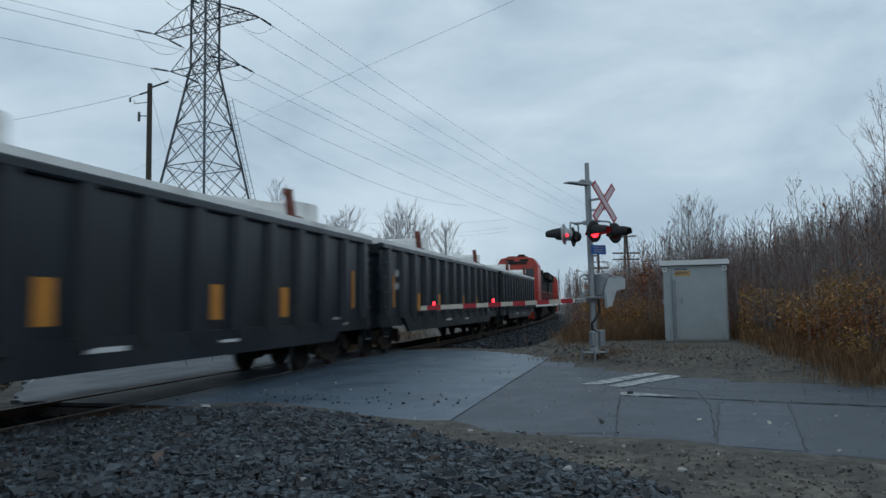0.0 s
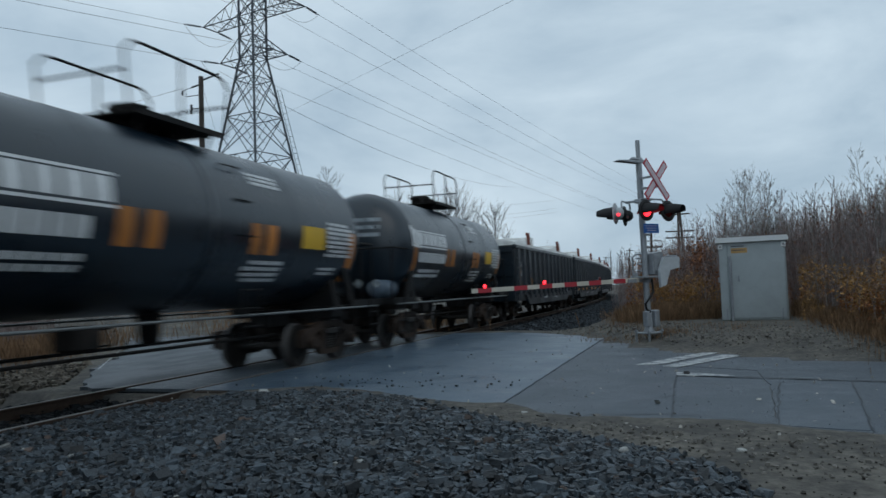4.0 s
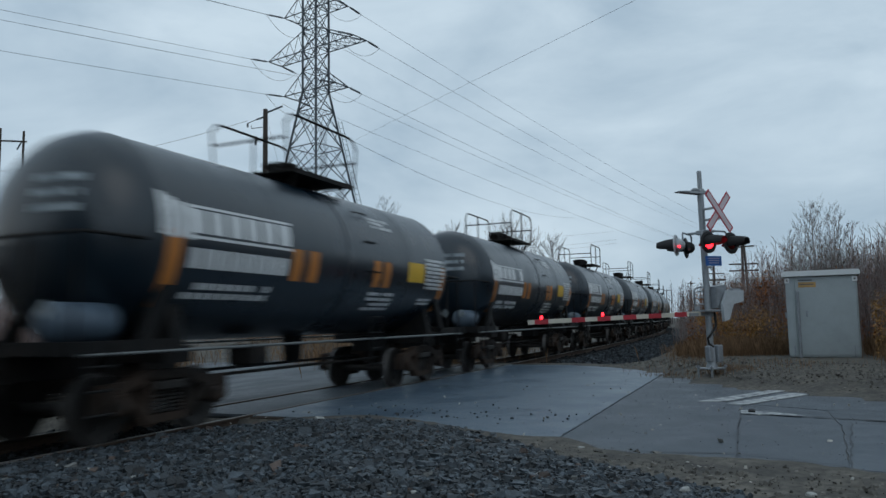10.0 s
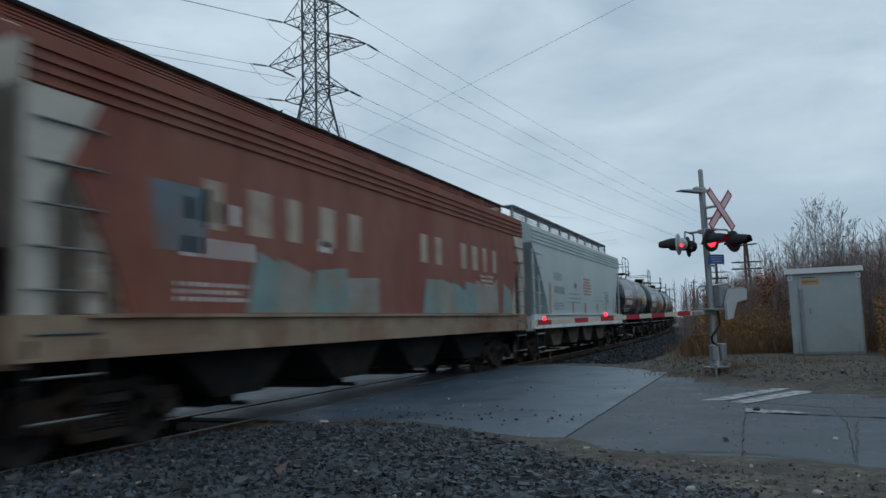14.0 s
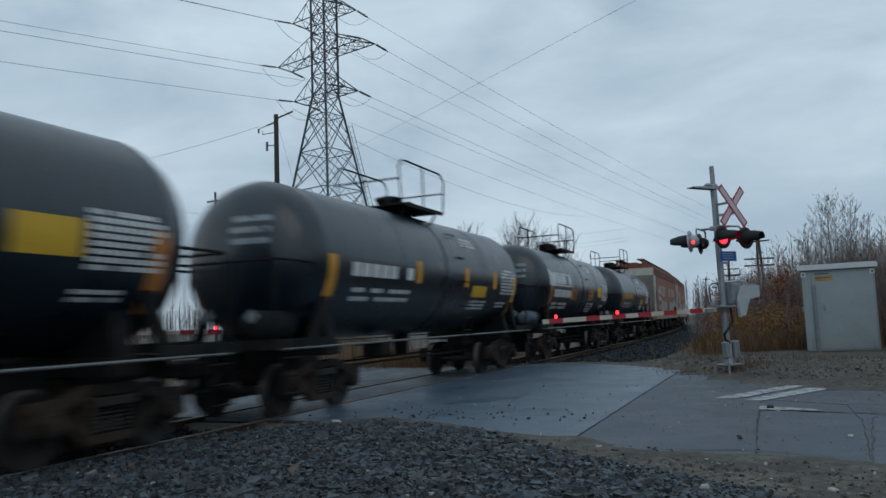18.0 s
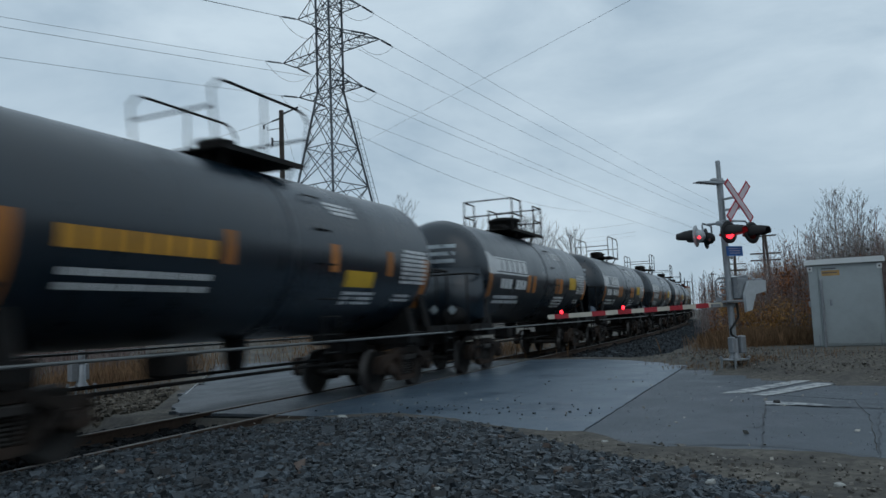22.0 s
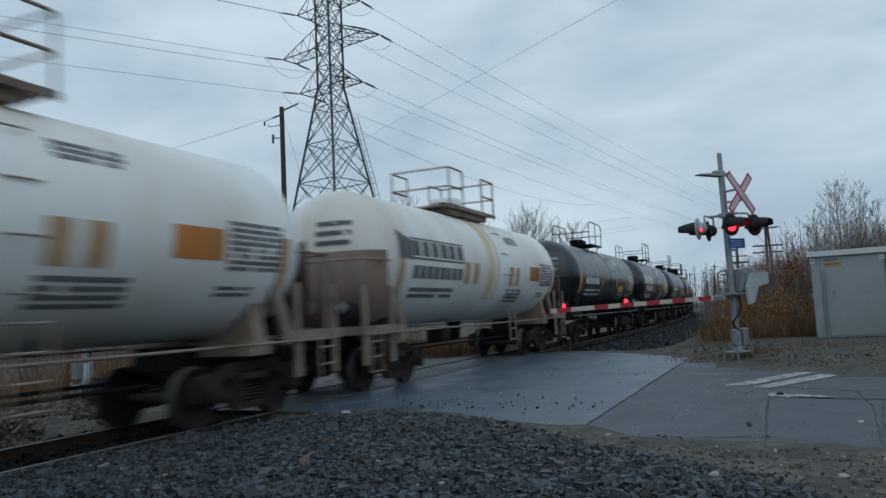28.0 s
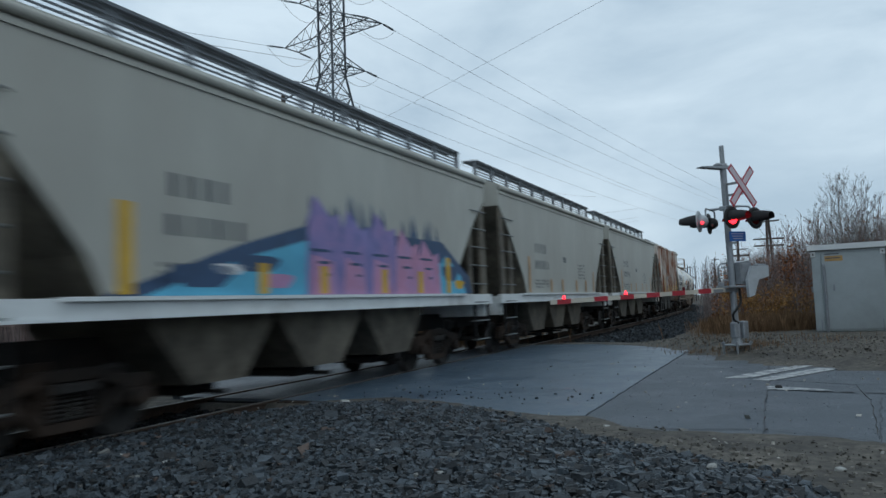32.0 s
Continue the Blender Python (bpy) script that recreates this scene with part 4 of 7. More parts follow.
        part("slope_sheet", g, {"grey": paint, "tan": M_DUST, "red": M_PALERUST, "rusty": M_WRUST}[kind], car, fix=False)
        if kind == "red":
            part("end_sheet", Geo().box((0, sy * (L + 0.012), eave - 0.24), (2 * hw - 0.04, 0.02, 0.50)), M_PALERUST, car, "pale rusting end sheet")
            for sx in (1, -1):
                part("end_gusset", Geo().prism([(sy * L, eave - 0.5), (sy * (L - 0.95), eave - 0.5), (sy * (L - 0.4), eave - 1.5), (sy * L, eave - 2.2)], "x", sx * (hw + 0.006) - 0.012, sx * (hw + 0.006) + 0.012), M_PALERUST, car, "pale rust-streaked gusset")
        g = Geo().box((0, sy * (B + 1.0), 2.1), (0.9, 0.6, 0.8), bevel=0.05)
        part("brake_box", g, M_UNDER, car)
        coupler(car, sy * length / 2, sy)
        truck(car, sy * (length / 2 - (2.7 if kind in ("tan", "rusty") else 2.1)))
    part("centre_sill", Geo().box((0, 0, 1.0), (0.45, length - 1.0, 0.4)), M_UNDER, car)
    nb = 3 if kind in ("tan", "rusty") else 4
    for k in range(nb):
        w = 2 * (B - 0.9) / nb
        y = -B + 0.9 + w * (k + 0.5)
        g = Geo().prism([(y - w * 0.48, sill - 0.03), (y + w * 0.48, sill - 0.03), (y + w * 0.47, sill - 0.35), (y + 0.55, 0.5), (y - 0.55, 0.5), (y - w * 0.47, sill - 0.35)], "x", -1.2, 1.2)
        h = part("outlet_bay", g, {"red": M_UNDER, "rusty": M_BAYDARK}.get(kind, M_DUST), car)
        part("outlet_gate", Geo().box((0, y, 0.38), (1.6, 0.7, 0.12)).tube([(-1.3, y, 0.36), (1.3, y, 0.36)], 0.04, 6), M_UNDER, h)
    # marks on both sides
    lt = M_DARKLET if kind in ("grey", "tan", "rusty") else M_LETTER
    for sx in (1, -1):
        x = hw + 0.004 if not ribbed else hw + 0.094

        def mark(name, fill, material, label="", joined=False):
            g = Geo()
            fill(g)
            if sx < 0:
                g.v = [(-a, -b, c) for a, b, c in g.v]
            ob = part(name, g, material, car, label, fix=False)
            if joined:
                ob["kind"] = "stuff"

        def poly(off, *pts):
            return lambda g: g.quad(*[(x + off, y, z) for y, z in pts])
        mark("reporting_mark", lambda g: letters(g, -B + 0.95, -B + 2.2, 2.95, 3.25, x, 0, 4, rnd, True), lt, joined=True)
        mark("number_mark", lambda g: letters(g, -B + 0.9, -B + 2.5, 2.45, 2.72, x, 0, 6, rnd, True), lt, joined=True)
        mark("data_panel", lambda g: [letters(g, -B + 0.8, -B + 2.3, 1.85 + 0.1 * k, 1.91 + 0.1 * k, x, 0, 10, rnd, True) for k in range(3)], lt, joined=True)
        mark("small_mark", lambda g: letters(g, -B + 4.2, -B + 4.6, 2.75, 2.95, x, 0, 3, rnd, True), lt, joined=True)
        mark("data_panel", lambda g: [letters(g, B - 2.6, B - 1.6, 2.2 + 0.12 * k, 2.27 + 0.12 * k, x, 0, 7, rnd, True) for k in range(5)], lt, joined=True)
        if kind == "grey":
            mark("logo", lambda g: [g.quad((x, -0.8 + 0.06 * abs(k - 2), 2.5 + 0.13 * k), (x, 0.9 - 0.06 * abs(k - 2), 2.5 + 0.13 * k), (x, 0.9 - 0.06 * abs(k - 2), 2.59 + 0.13 * k), (x, -0.8 + 0.06 * abs(k - 2), 2.59 + 0.13 * k)) for k in range(6)], M_FADEDRED, "faded red round mark", True)
            mark("graffiti", lambda g: [letters(g, -3.6 + 0.15 * rnd.random(), -1.6 + rnd.random() * 0.4, 2.12 + 0.17 * k, 2.17 + 0.17 * k, x, 0, 5, rnd, True) for k in range(3)], M_DARKLET, "black scribbled graffiti", True)
            mark("graffiti", lambda g: [letters(g, 1.3 + 0.5 * rnd.random(), 4.6 + rnd.random(), 1.95 + 0.16 * k, 1.99 + 0.16 * k, x, 0, 7, rnd, True) for k in range(4)], M_GRAFGREY, "faint grey graffiti", True)
        if kind == "red":
            mark("lettering", lambda g: letters(g, -6.2, -1.3, 2.85, 3.55, x, 0, 5, rnd, True), M_CREAMLET, "faded cream lettering", True)
            mark("lettering", lambda g: letters(g, 0.9, 6.6, 2.85, 3.50, x, 0, 7, rnd, True), M_CREAMLET, "faded cream lettering", True)
            mark("shield", poly(0, (-7.0, 2.5), (-6.1, 2.5), (-6.0, 3.4), (-7.1, 3.4)), M_BLUEGREY, "faded blue-grey shield")
            mark("graffiti", lambda g: [g.quad((x + 0.001 * k, y0, 1.7), (x + 0.001 * k, y0 + w, 1.7), (x + 0.001 * k, y0 + w * 0.9, 2.25 + 0.4 * rnd.random()), (x + 0.001 * k, y0 + w * 0.2, 2.35 + 0.3 * rnd.random())) for k, (y0, w) in enumerate(((1.0, 1.2), (2.6, 1.1), (3.5, 1.0), (6.6, 0.9), (-3.6, 1.4), (-5.2, 1.2)))], M_GRAFTEAL, "pale teal graffiti", True)
            mark("graffiti", lambda g: [g.quad((x + 0.006 + 0.001 * k, y0, 1.7), (x + 0.006 + 0.001 * k, y0 + w, 1.7), (x + 0.006 + 0.001 * k, y0 + w, 2.3 + 0.5 * rnd.random()), (x + 0.006 + 0.001 * k, y0, 2.3 + 0.5 * rnd.random())) for k, (y0, w) in enumerate(((2.0, 0.8), (4.4, 1.0), (5.4, 0.8), (-2.3, 1.2), (-4.4, 0.9)))], M_GRAFCREAM, "grey cream graffiti", True)
        if kind == "rusty":
            mark("lettering", lambda g: [g.quad((x - 0.085, y + dy, z), (x - 0.085, y + dy + 0.07, z), (x - 0.085, y + dy + 0.07, z + 0.55), (x - 0.085, y + dy, z + 0.55)) for y in [-B + B / 6 * (j + 0.5) - 0.2 for j in range(1, 11)] for z in (3.05, 3.9) for dy in (0.0, 0.28)], M_FADEDRED, "faded red lettering", True)
            mark("graffiti", lambda g: [letters(g, -1.9, 0.6, 2.0 + 0.25 * k, 2.05 + 0.25 * k, x, 0, 4, rnd, True) for k in range(4)], M_DARKLET, "black scribbled graffiti", True)
            mark("orange_line", lambda g: g.quad((x, -B, sill + 0.02), (x, B, sill + 0.02), (x, B, sill + 0.12), (x, -B, sill + 0.12)), M_ORANGE)
        if graf:
            z0 = sill + 0.03
            mark("graffiti", poly(0.000, (-4.9, z0), (6.0, z0), (5.8, 2.1), (4.3, 2.85), (-0.8, 2.85), (-2.6, 2.40)), M_GRAFNAVY, "dark blue graffiti outline")
            mark("graffiti", poly(0.003, (-4.3, z0), (-0.9, z0), (-0.8, 2.6), (-2.6, 2.2)), M_GRAFCYAN, "cyan graffiti")
            mark("graffiti", poly(0.003, (4.0, z0), (5.6, z0), (5.3, 2.1), (4.5, 2.55), (4.0, 2.3)), M_GRAFCYAN, "cyan graffiti")
            rg = random.Random(77)
            mark("graffiti", lambda g: [g.quad((x + 0.004, y - 0.16, 2.6 - 0.012 * abs(y) ** 2), (x + 0.004, y + 0.16, 2.6 - 0.012 * abs(y) ** 2), (x + 0.004, y + rg.uniform(-0.2, 0.2), 3.0 + rg.uniform(-0.15, 0.55) - 0.02 * (y - 1.2) ** 2)) for y in [-1.0 + 0.27 * q for q in range(20)]], M_GRAFNAVY, "dark jagged crest of the graffiti", True)
            for yc, zc, ry, rz, colour in ((-3.3, 1.95, 0.55, 0.20, M_GRAFNAVY), (-2.2, 2.15, 0.50, 0.16, M_GRAFNAVY), (-1.7, 1.90, 0.35, 0.14, M_GRAFPINK), (4.7, 2.15, 0.42, 0.22, M_GRAFNAVY), (5.2, 1.90, 0.25, 0.13, M_YELLOW), (-2.8, 2.05, 0.30, 0.10, M_LETTER)):
                mark("graffiti", lambda g: g.quad(*[(x + 0.0045, yc + ry * math.cos(w) * (1 + 0.2 * math.sin(3 * w)), zc + rz * math.sin(w) * (1 + 0.25 * math.cos(2 * w))) for w in [2 * math.pi * q / 18 for q in range(18)]]), colour, "sprayed swirl in the graffiti")
            for k in range(5):
                y0 = -1.0 + 1.0 * k
                peak = (3.35, 3.2, 3.25, 3.0, 2.85)[k]
                mark("graffiti", poly(0.006 + 0.001 * k, (y0, z0), (y0 + 1.15, z0), (y0 + 1.05, peak - 0.25), (y0 + 0.75, peak - 0.35), (y0 + 0.3, peak), (y0 + 0.1, peak - 0.4)), M_GRAFPURPLE if k < 3 else M_GRAFPINK, "purple and pink graffiti")
                mark("graffiti", poly(0.012, (y0 + 0.1, z0), (y0 + 0.9, z0), (y0 + 0.8, 2.25 - 0.1 * (k % 2)), (y0 + 0.2, 2.35)), M_GRAFPINK, "pink graffiti")
                mark("graffiti", lambda g: [g.quad((x + 0.014, y0 + 0.15 + 0.2 * j, 2.4 - 0.2 * j), (x + 0.014, y0 + 0.7, 2.4 - 0.2 * j), (x + 0.014, y0 + 0.7, 2.45 - 0.2 * j), (x + 0.014, y0 + 0.15 + 0.2 * j, 2.45 - 0.2 * j)) for j in range(3)], M_GRAFNAVY, joined=True)
        edge = {"grey": M_FADED, "tan": M_FADED, "red": M_ORANGE, "rusty": M_YELLOW}[kind]
        if graf:
            edge = M_YELLOW
        for y in ((-B + 0.15, -B * 0.45, -0.6, B * 0.3, B * 0.62, B - 0.4) if kind != "red" else (-5.0, 0.0, 5.0)):
            big = abs(y) > B - 0.6
            tall = (1.15 if big and y < 0 else 0.85 if big else 0.5)
            if kind == "red":
                mark("reflective_stripe", poly(0.02, (y, sill - 0.35), (y + 0.5, sill - 0.35), (y + 0.5, sill - 0.2), (y, sill - 0.2)), edge)
            else:
                mark("reflective_stripe", poly(0.016, (y, sill + 0.05), (y + 0.22, sill + 0.05), (y + 0.22, sill + tall), (y, sill + tall)), edge)
    return car


def gondola(name="gondola", length=18.1, seed=1, dashes=False):
    rnd = random.Random(seed)
    car = thing(name, "dark blue-grey steel gondola with white load covers and orange stripes", "gondola", "gondolas of the freight train")
    hw, top, bot, L = 1.48, 3.2, 0.86, length / 2 - 0.5
    for sx in (1, -1):
        part("side_wall", Geo().box((sx * hw, 0, (top + bot) / 2), (0.05, 2 * L, top - bot)), M_GOND, car)
    for sy in (1, -1):
        part("end_wall", Geo().box((0, sy * L, (top + 1.2) / 2), (2 * hw, 0.06, top - 1.2)), M_GOND, car)
    part("floor", Geo().box((0, 0, 1.15), (2 * hw, 2 * L, 0.06)), M_GOND, car)
    for sx in (1, -1):
        part("top_chord", Geo().box((sx * (hw + 0.04), 0, top - 0.02), (0.2, 2 * L + 0.1, 0.16), bevel=0.03), M_GOND, car)
        g = Geo().prism([(-L + 2.5, 0.66), (L - 2.5, 0.66), (L - 1.9, 1.1), (-L + 1.9, 1.1)], "x", sx * (hw + 0.05) - 0.05, sx * (hw + 0.05) + 0.05)
        part("side_sill", g, M_GOND, car)
        n = 14
        for k in range(n):
            y = -L + 0.5 + (2 * L - 1.0) * k / (n - 1)
            lo = 0.95 if abs(y) < L - 2.2 else 1.15
            part("side_post", Geo().prism([(sx * hw, y - 0.17), (sx * (hw + 0.15), y - 0.09), (sx * (hw + 0.15), y + 0.09), (sx * hw, y + 0.17)], "z", lo, top - 0.08), M_GOND, car)
        for k, y in enumerate([-L + 0.5 + (2 * L - 1.0) * (q + 0.5) / (n - 1) for q in (0, 2, 4, 7, 9, 12)]):
            if dashes:
                g = Geo().box((sx * (hw + 0.162), y, 1.20), (0.012, 0.62, 0.15))
            else:
                g = Geo().box((sx * (hw + 0.03), y, 1.57), (0.012, 0.34, 0.60)) if k not in (0, 5) else Geo().box((sx * (hw + 0.03), y, 1.9), (0.012, 0.14, 0.95))
            part("reflective_stripe", g, M_STRIPE, car)
        for y0, zz, nn, hh in ((-L + 1.3, 2.35, 5, 0.2), (-L + 1.3, 1.95, 6, 0.2), (L - 2.4, 1.15, 8, 0.06), (L - 2.4, 1.02, 8, 0.06)):
            g = Geo()
            letters(g, y0, y0 + 0.95, zz, zz + hh, sx * (hw + 0.03), 0, nn, rnd, True)
            part("lettering", g, M_LETTER, car, fix=False)["kind"] = "stuff"
        part("lower_lettering", Geo().box((sx * (hw + 0.106), -1.5, 0.93), (0.01, 0.8, 0.07)).box((sx * (hw + 0.106), 1.6, 0.9), (0.01, 0.6, 0.05)), M_LETTER, car)["kind"] = "stuff"
    if dashes:
        for sx in (1, -1):
            g = Geo()
            for y0, z0, hh, nn in ((1.2, 1.25, 1.05, 2), (3.1, 1.15, 1.35, 2), (4.9, 1.25, 0.9, 3)):
                xg = sx * (hw + 0.032)
                for j in range(nn):
                    a, b, w = y0 + 0.88 * j + 0.05, y0 + 0.88 * j + 0.80, 0.17
                    cy, cz, ry, rz, turn = (a + b) / 2, z0 + hh / 2, (b - a) / 2, hh / 2, rnd.uniform(0, 3)
                    span = rnd.choice((14, 11, 12))
                    for q in range(span):
                        w0, w1 = turn + 2 * math.pi * q / 14, turn + 2 * math.pi * (q + 1) / 14
                        c0, s0, c1, s1, t = math.cos(w0), math.sin(w0), math.cos(w1), math.sin(w1), 0.68
                        g.quad((xg, cy + ry * c0, cz + rz * s0), (xg, cy + ry * c1, cz + rz * s1), (xg, cy + ry * t * c1, cz + rz * t * s1), (xg, cy + ry * t * c0, cz + rz * t * s0))
                    k0 = rnd.uniform(-0.2, 0.15)
                    g.quad((xg, cy - ry * 0.3, cz + k0), (xg, cy + ry * 0.7, cz + k0 + 0.05), (xg, cy + ry * 0.7, cz + k0 + w), (xg, cy - ry * 0.3, cz + k0 + w * 0.8))
            part("graffiti", g, M_GRAFGREY, car, "faded grey graffiti", fix=False)["kind"] = "stuff"
    for sy in (1, -1):
        g = Geo()
        for z in (1.5, 2.0, 2.5, 3.0):
            g.box((0, sy * (L + 0.06), z), (2 * hw, 0.1, 0.1))
        part("end_stiffener", g, M_GOND, car)
        for sx in (1, -1):
            g = Geo()
            for k in range(6):
                z = 0.6 + 0.42 * k
                g.tube([(sx * (hw + 0.1), sy * (L - 0.05), z), (sx * (hw + 0.1), sy * (L - 0.45), z)], 0.018, 6)
            for y in (L - 0.05, L - 0.45):
                g.tube([(sx * (hw + 0.1), sy * y, 0.6), (sx * (hw + 0.1), sy * y, 2.8)], 0.02, 6)
            part("corner_ladder", g, M_GOND, car)
        part("end_sill", Geo().box((0, sy * (L + 0.02), 1.05), (2 * hw, 0.2, 0.35)), M_GOND, car)
        coupler(car, sy * length / 2, sy)
        truck(car, sy * (length / 2 - 2.2))
    part("centre_sill", Geo().box((0, 0, 0.95), (0.6, length - 1.1, 0.36)), M_UNDER, car)
    # covers with brackets
    g = Geo().prism([(-hw - 0.12, top + 0.04), (hw + 0.12, top + 0.04), (hw + 0.12, top + 0.16), (0.8, top + 0.32), (-0.8, top + 0.32), (-hw - 0.12, top + 0.16)], "y", -L - 0.02, L + 0.02)
    part("cover", g, M_COVER, car, "white ribbed load cover")
    for y in (-L * 0.52, L * 0.50):
        g = Geo().prism([(y + 0.25, top + 0.14), (y + 1.7, top + 0.14), (y + 1.65, top + 0.62), (y + 1.5, top + 0.66), (y + 0.35, top + 0.60)], "x", -1.15, 1.25)
        g.prism([(y - 3.2, top + 0.14), (y - 0.1, top + 0.14), (y - 0.1, top + 0.46), (y - 2.6, top + 0.30)], "x", -1.2, 1.3)
        part("raised_cover_end", g, M_COVER, car)
        g = Geo().box((1.36, y + 0.02, top + 0.36), (0.14, 0.15, 0.80), Matrix.Rotation(0.32, 3, "X")).box((1.40, y + 0.2, top + 0.10), (0.16, 0.3, 0.25)).box((1.36, y - 0.12, top + 0.72), (0.12, 0.26, 0.12))
        part("cover_bracket", g, M_BRACK, car, "red-brown cover bracket")
    return car


def locomotive(name="locomotive", length=21.5):
    car = thing(name, "orange-red and black diesel locomotive with a wide cab", "locomotive", "locomotives of the freight train")
    L = length / 2 - 0.5
    part("frame", Geo().box((0, 0, 1.35), (3.0, 2 * L, 0.35), bevel=0.04), M_UNDER, car)
    part("fuel_tank", Geo().prism([(-1.3, 0.45), (1.3, 0.45), (1.45, 1.15), (-1.45, 1.15)], "y", -3.0, 3.0), M_UNDER, car)
    part("long_hood", Geo().box((0, 2.2, 2.85), (1.9, 2 * L - 6.2, 2.6), bevel=0.12), M_UNDER, car)
    part("radiator", Geo().box((0, L - 3.0, 4.1), (2.9, 4.0, 0.7), bevel=0.1), M_UNDER, car)
    g = Geo().prism([(-1.58, 1.5), (1.58, 1.5), (1.58, 4.45), (1.25, 4.95), (0.7, 5.08), (-0.7, 5.08), (-1.25, 4.95), (-1.58, 4.45)], "y", -L + 1.9, -L + 4.6)
    part("cab", g, M_LOCO, car)
    part("cab_roof", Geo().box((0, -L + 3.0, 5.10), (1.5, 1.6, 0.12), bevel=0.03).box((0.3, -L + 2.4, 5.22), (0.5, 0.3, 0.14)), M_UNDER, car)
    for x in (-0.55, 0.55):
        part("roof_panel", Geo().box((x, -L + 1.885, 4.82), (0.7, 0.03, 0.16), bevel=0.01), M_BLACK, car)
    part("windscreen_pillar", Geo().box((0, -L + 1.86, 3.85), (0.16, 0.05, 0.66), bevel=0.01), M_LOCO, car)
    part("number_board", Geo().box((0, -L + 1.87, 4.62), (1.5, 0.05, 0.22)), M_BLACK, car)
    for k in range(4):
        part("hood_fitting", Geo().box((0.4 * (k % 2), -L + 6.0 + 2.6 * k, 4.35), (1.3, 1.2, 0.45 + 0.12 * (k % 3)), bevel=0.06), M_UNDER, car)
    part("nose", Geo().prism([(-L + 0.5, 1.5), (-L + 1.9, 1.5), (-L + 1.9, 3.4), (-L + 0.9, 3.1), (-L + 0.5, 2.8)], "x", -1.1, 1.1), M_LOCO, car)
    for sx in (1, -1):
        part("windscreen", Geo().box((sx * 0.72, -L + 1.87, 3.85), (1.1, 0.04, 0.6), bevel=0.015), M_GLASS, car)
        part("side_window", Geo().box((sx * 1.5, -L + 3.2, 3.75), (0.04, 1.3, 0.6), bevel=0.015), M_GLASS, car)
        g = Geo()
        for k in range(10):
            y = -L + 0.4 + (2 * L - 0.8) * k / 9
            g.tube([(sx * 1.48, y, 1.5), (sx * 1.48, y, 2.5)], 0.02, 6)
        g.tube([(sx * 1.48, -L + 0.4, 2.5), (sx * 1.48, L - 0.4, 2.5)], 0.02, 6)
        part("handrail", g, M_LOCO, car)
        part("side_stripe", Geo().box((sx * 1.51, 0, 1.36), (0.01, 2 * L - 0.5, 0.2)), M_COVER, car)
    for sy in (1, -1):
        part("pilot", Geo().box((0, sy * (L + 0.05), 0.85), (2.8, 0.2, 0.9)), M_LOCO if sy < 0 else M_UNDER, car)
        coupler(car, sy * length / 2, sy)
        truck(car, sy * (length / 2 - 2.6))
        truck(car, sy * (length / 2 - 4.6))
    return car


# Times at which the gap behind each vehicle passes the crossing point, from the front of the train.
GAP_Y = 12.0
TRAIN = [("loco", -3.95), ("loco", -2.60), ("gondola", -1.64), ("gondola", -0.45), ("gondola", 0.705), ("dash_gondola", 1.842), ("gondola", 2.94),
         ("orange", 3.80), ("orange", 4.675), ("split", 5.525), ("flush", 6.405), ("flush", 7.225), ("orange", 7.987), ("orange", 8.828), ("orange", 9.682),
         ("orange", 10.495), ("yellow", 11.411), ("orange", 12.20), ("grey", 13.285), ("red", 14.46), ("red", 15.68), ("amber", 16.54), ("orange", 17.393),
         ("long", 18.282), ("orange", 19.114), ("orange", 19.991), ("orange", 20.89), ("double", 21.80), ("amber", 22.67), ("white", 23.60), ("deep", 24.454),
         ("long", 25.364), ("orange", 26.247), ("long", 27.20), ("white", 28.15), ("white", 29.01), ("rusty", 29.79), ("tan", 30.70), ("tan", 31.60), ("graffiti", 32.55), ("tan", 33.5), ("tan", 34.4)]
GAP_FIRST = -5.5


def car_pose(s, half):
    ax, ay, _ = track(s - half)
    bx, by, _ = track(s + half)
    return pose((ax + bx) / 2, (ay + by) / 2, 0, 0, 0, math.degrees(math.atan2(ax - bx, by - ay)))


CARS = []
made = {}
TANKS = ("orange", "yellow", "long", "flush", "split", "amber", "white", "double", "deep")
last = GAP_FIRST
for k, (kind, gap) in enumerate(TRAIN):
    after = TRAIN[min(k + 1, len(TRAIN) - 1)][0]
    gap -= 0.045 * ((kind in TANKS) + (after in TANKS)) + (0.02 if kind == "white" else 0)
    length = SPEED * (gap - last)
    # shared lengths keep alike cars alike
    tank = kind in TANKS
    key = (kind, round(length * 2) / 2 if tank else round(length))
    middle = SPEED * (gap + last) / 2
    if key not in made:
        n = 3 + len(made)
        if tank:
            made[key] = tank_car(kind, length=length, seed=n)
        elif kind in ("gondola", "dash_gondola"):
            made[key] = gondola(length=length, seed=n, dashes=kind != "gondola")
        elif kind == "loco":
            made[key] = locomotive(length=length)
        else:
            made[key] = hopper_car(kind, length=length, seed=n)
        car = made[key]
    else:
        car = copy_thing(made[key], pose(0, 0, 0))
    CARS.append((car, middle, length * 0.34, 180.0 if k == 0 else 0.0))
    last = gap


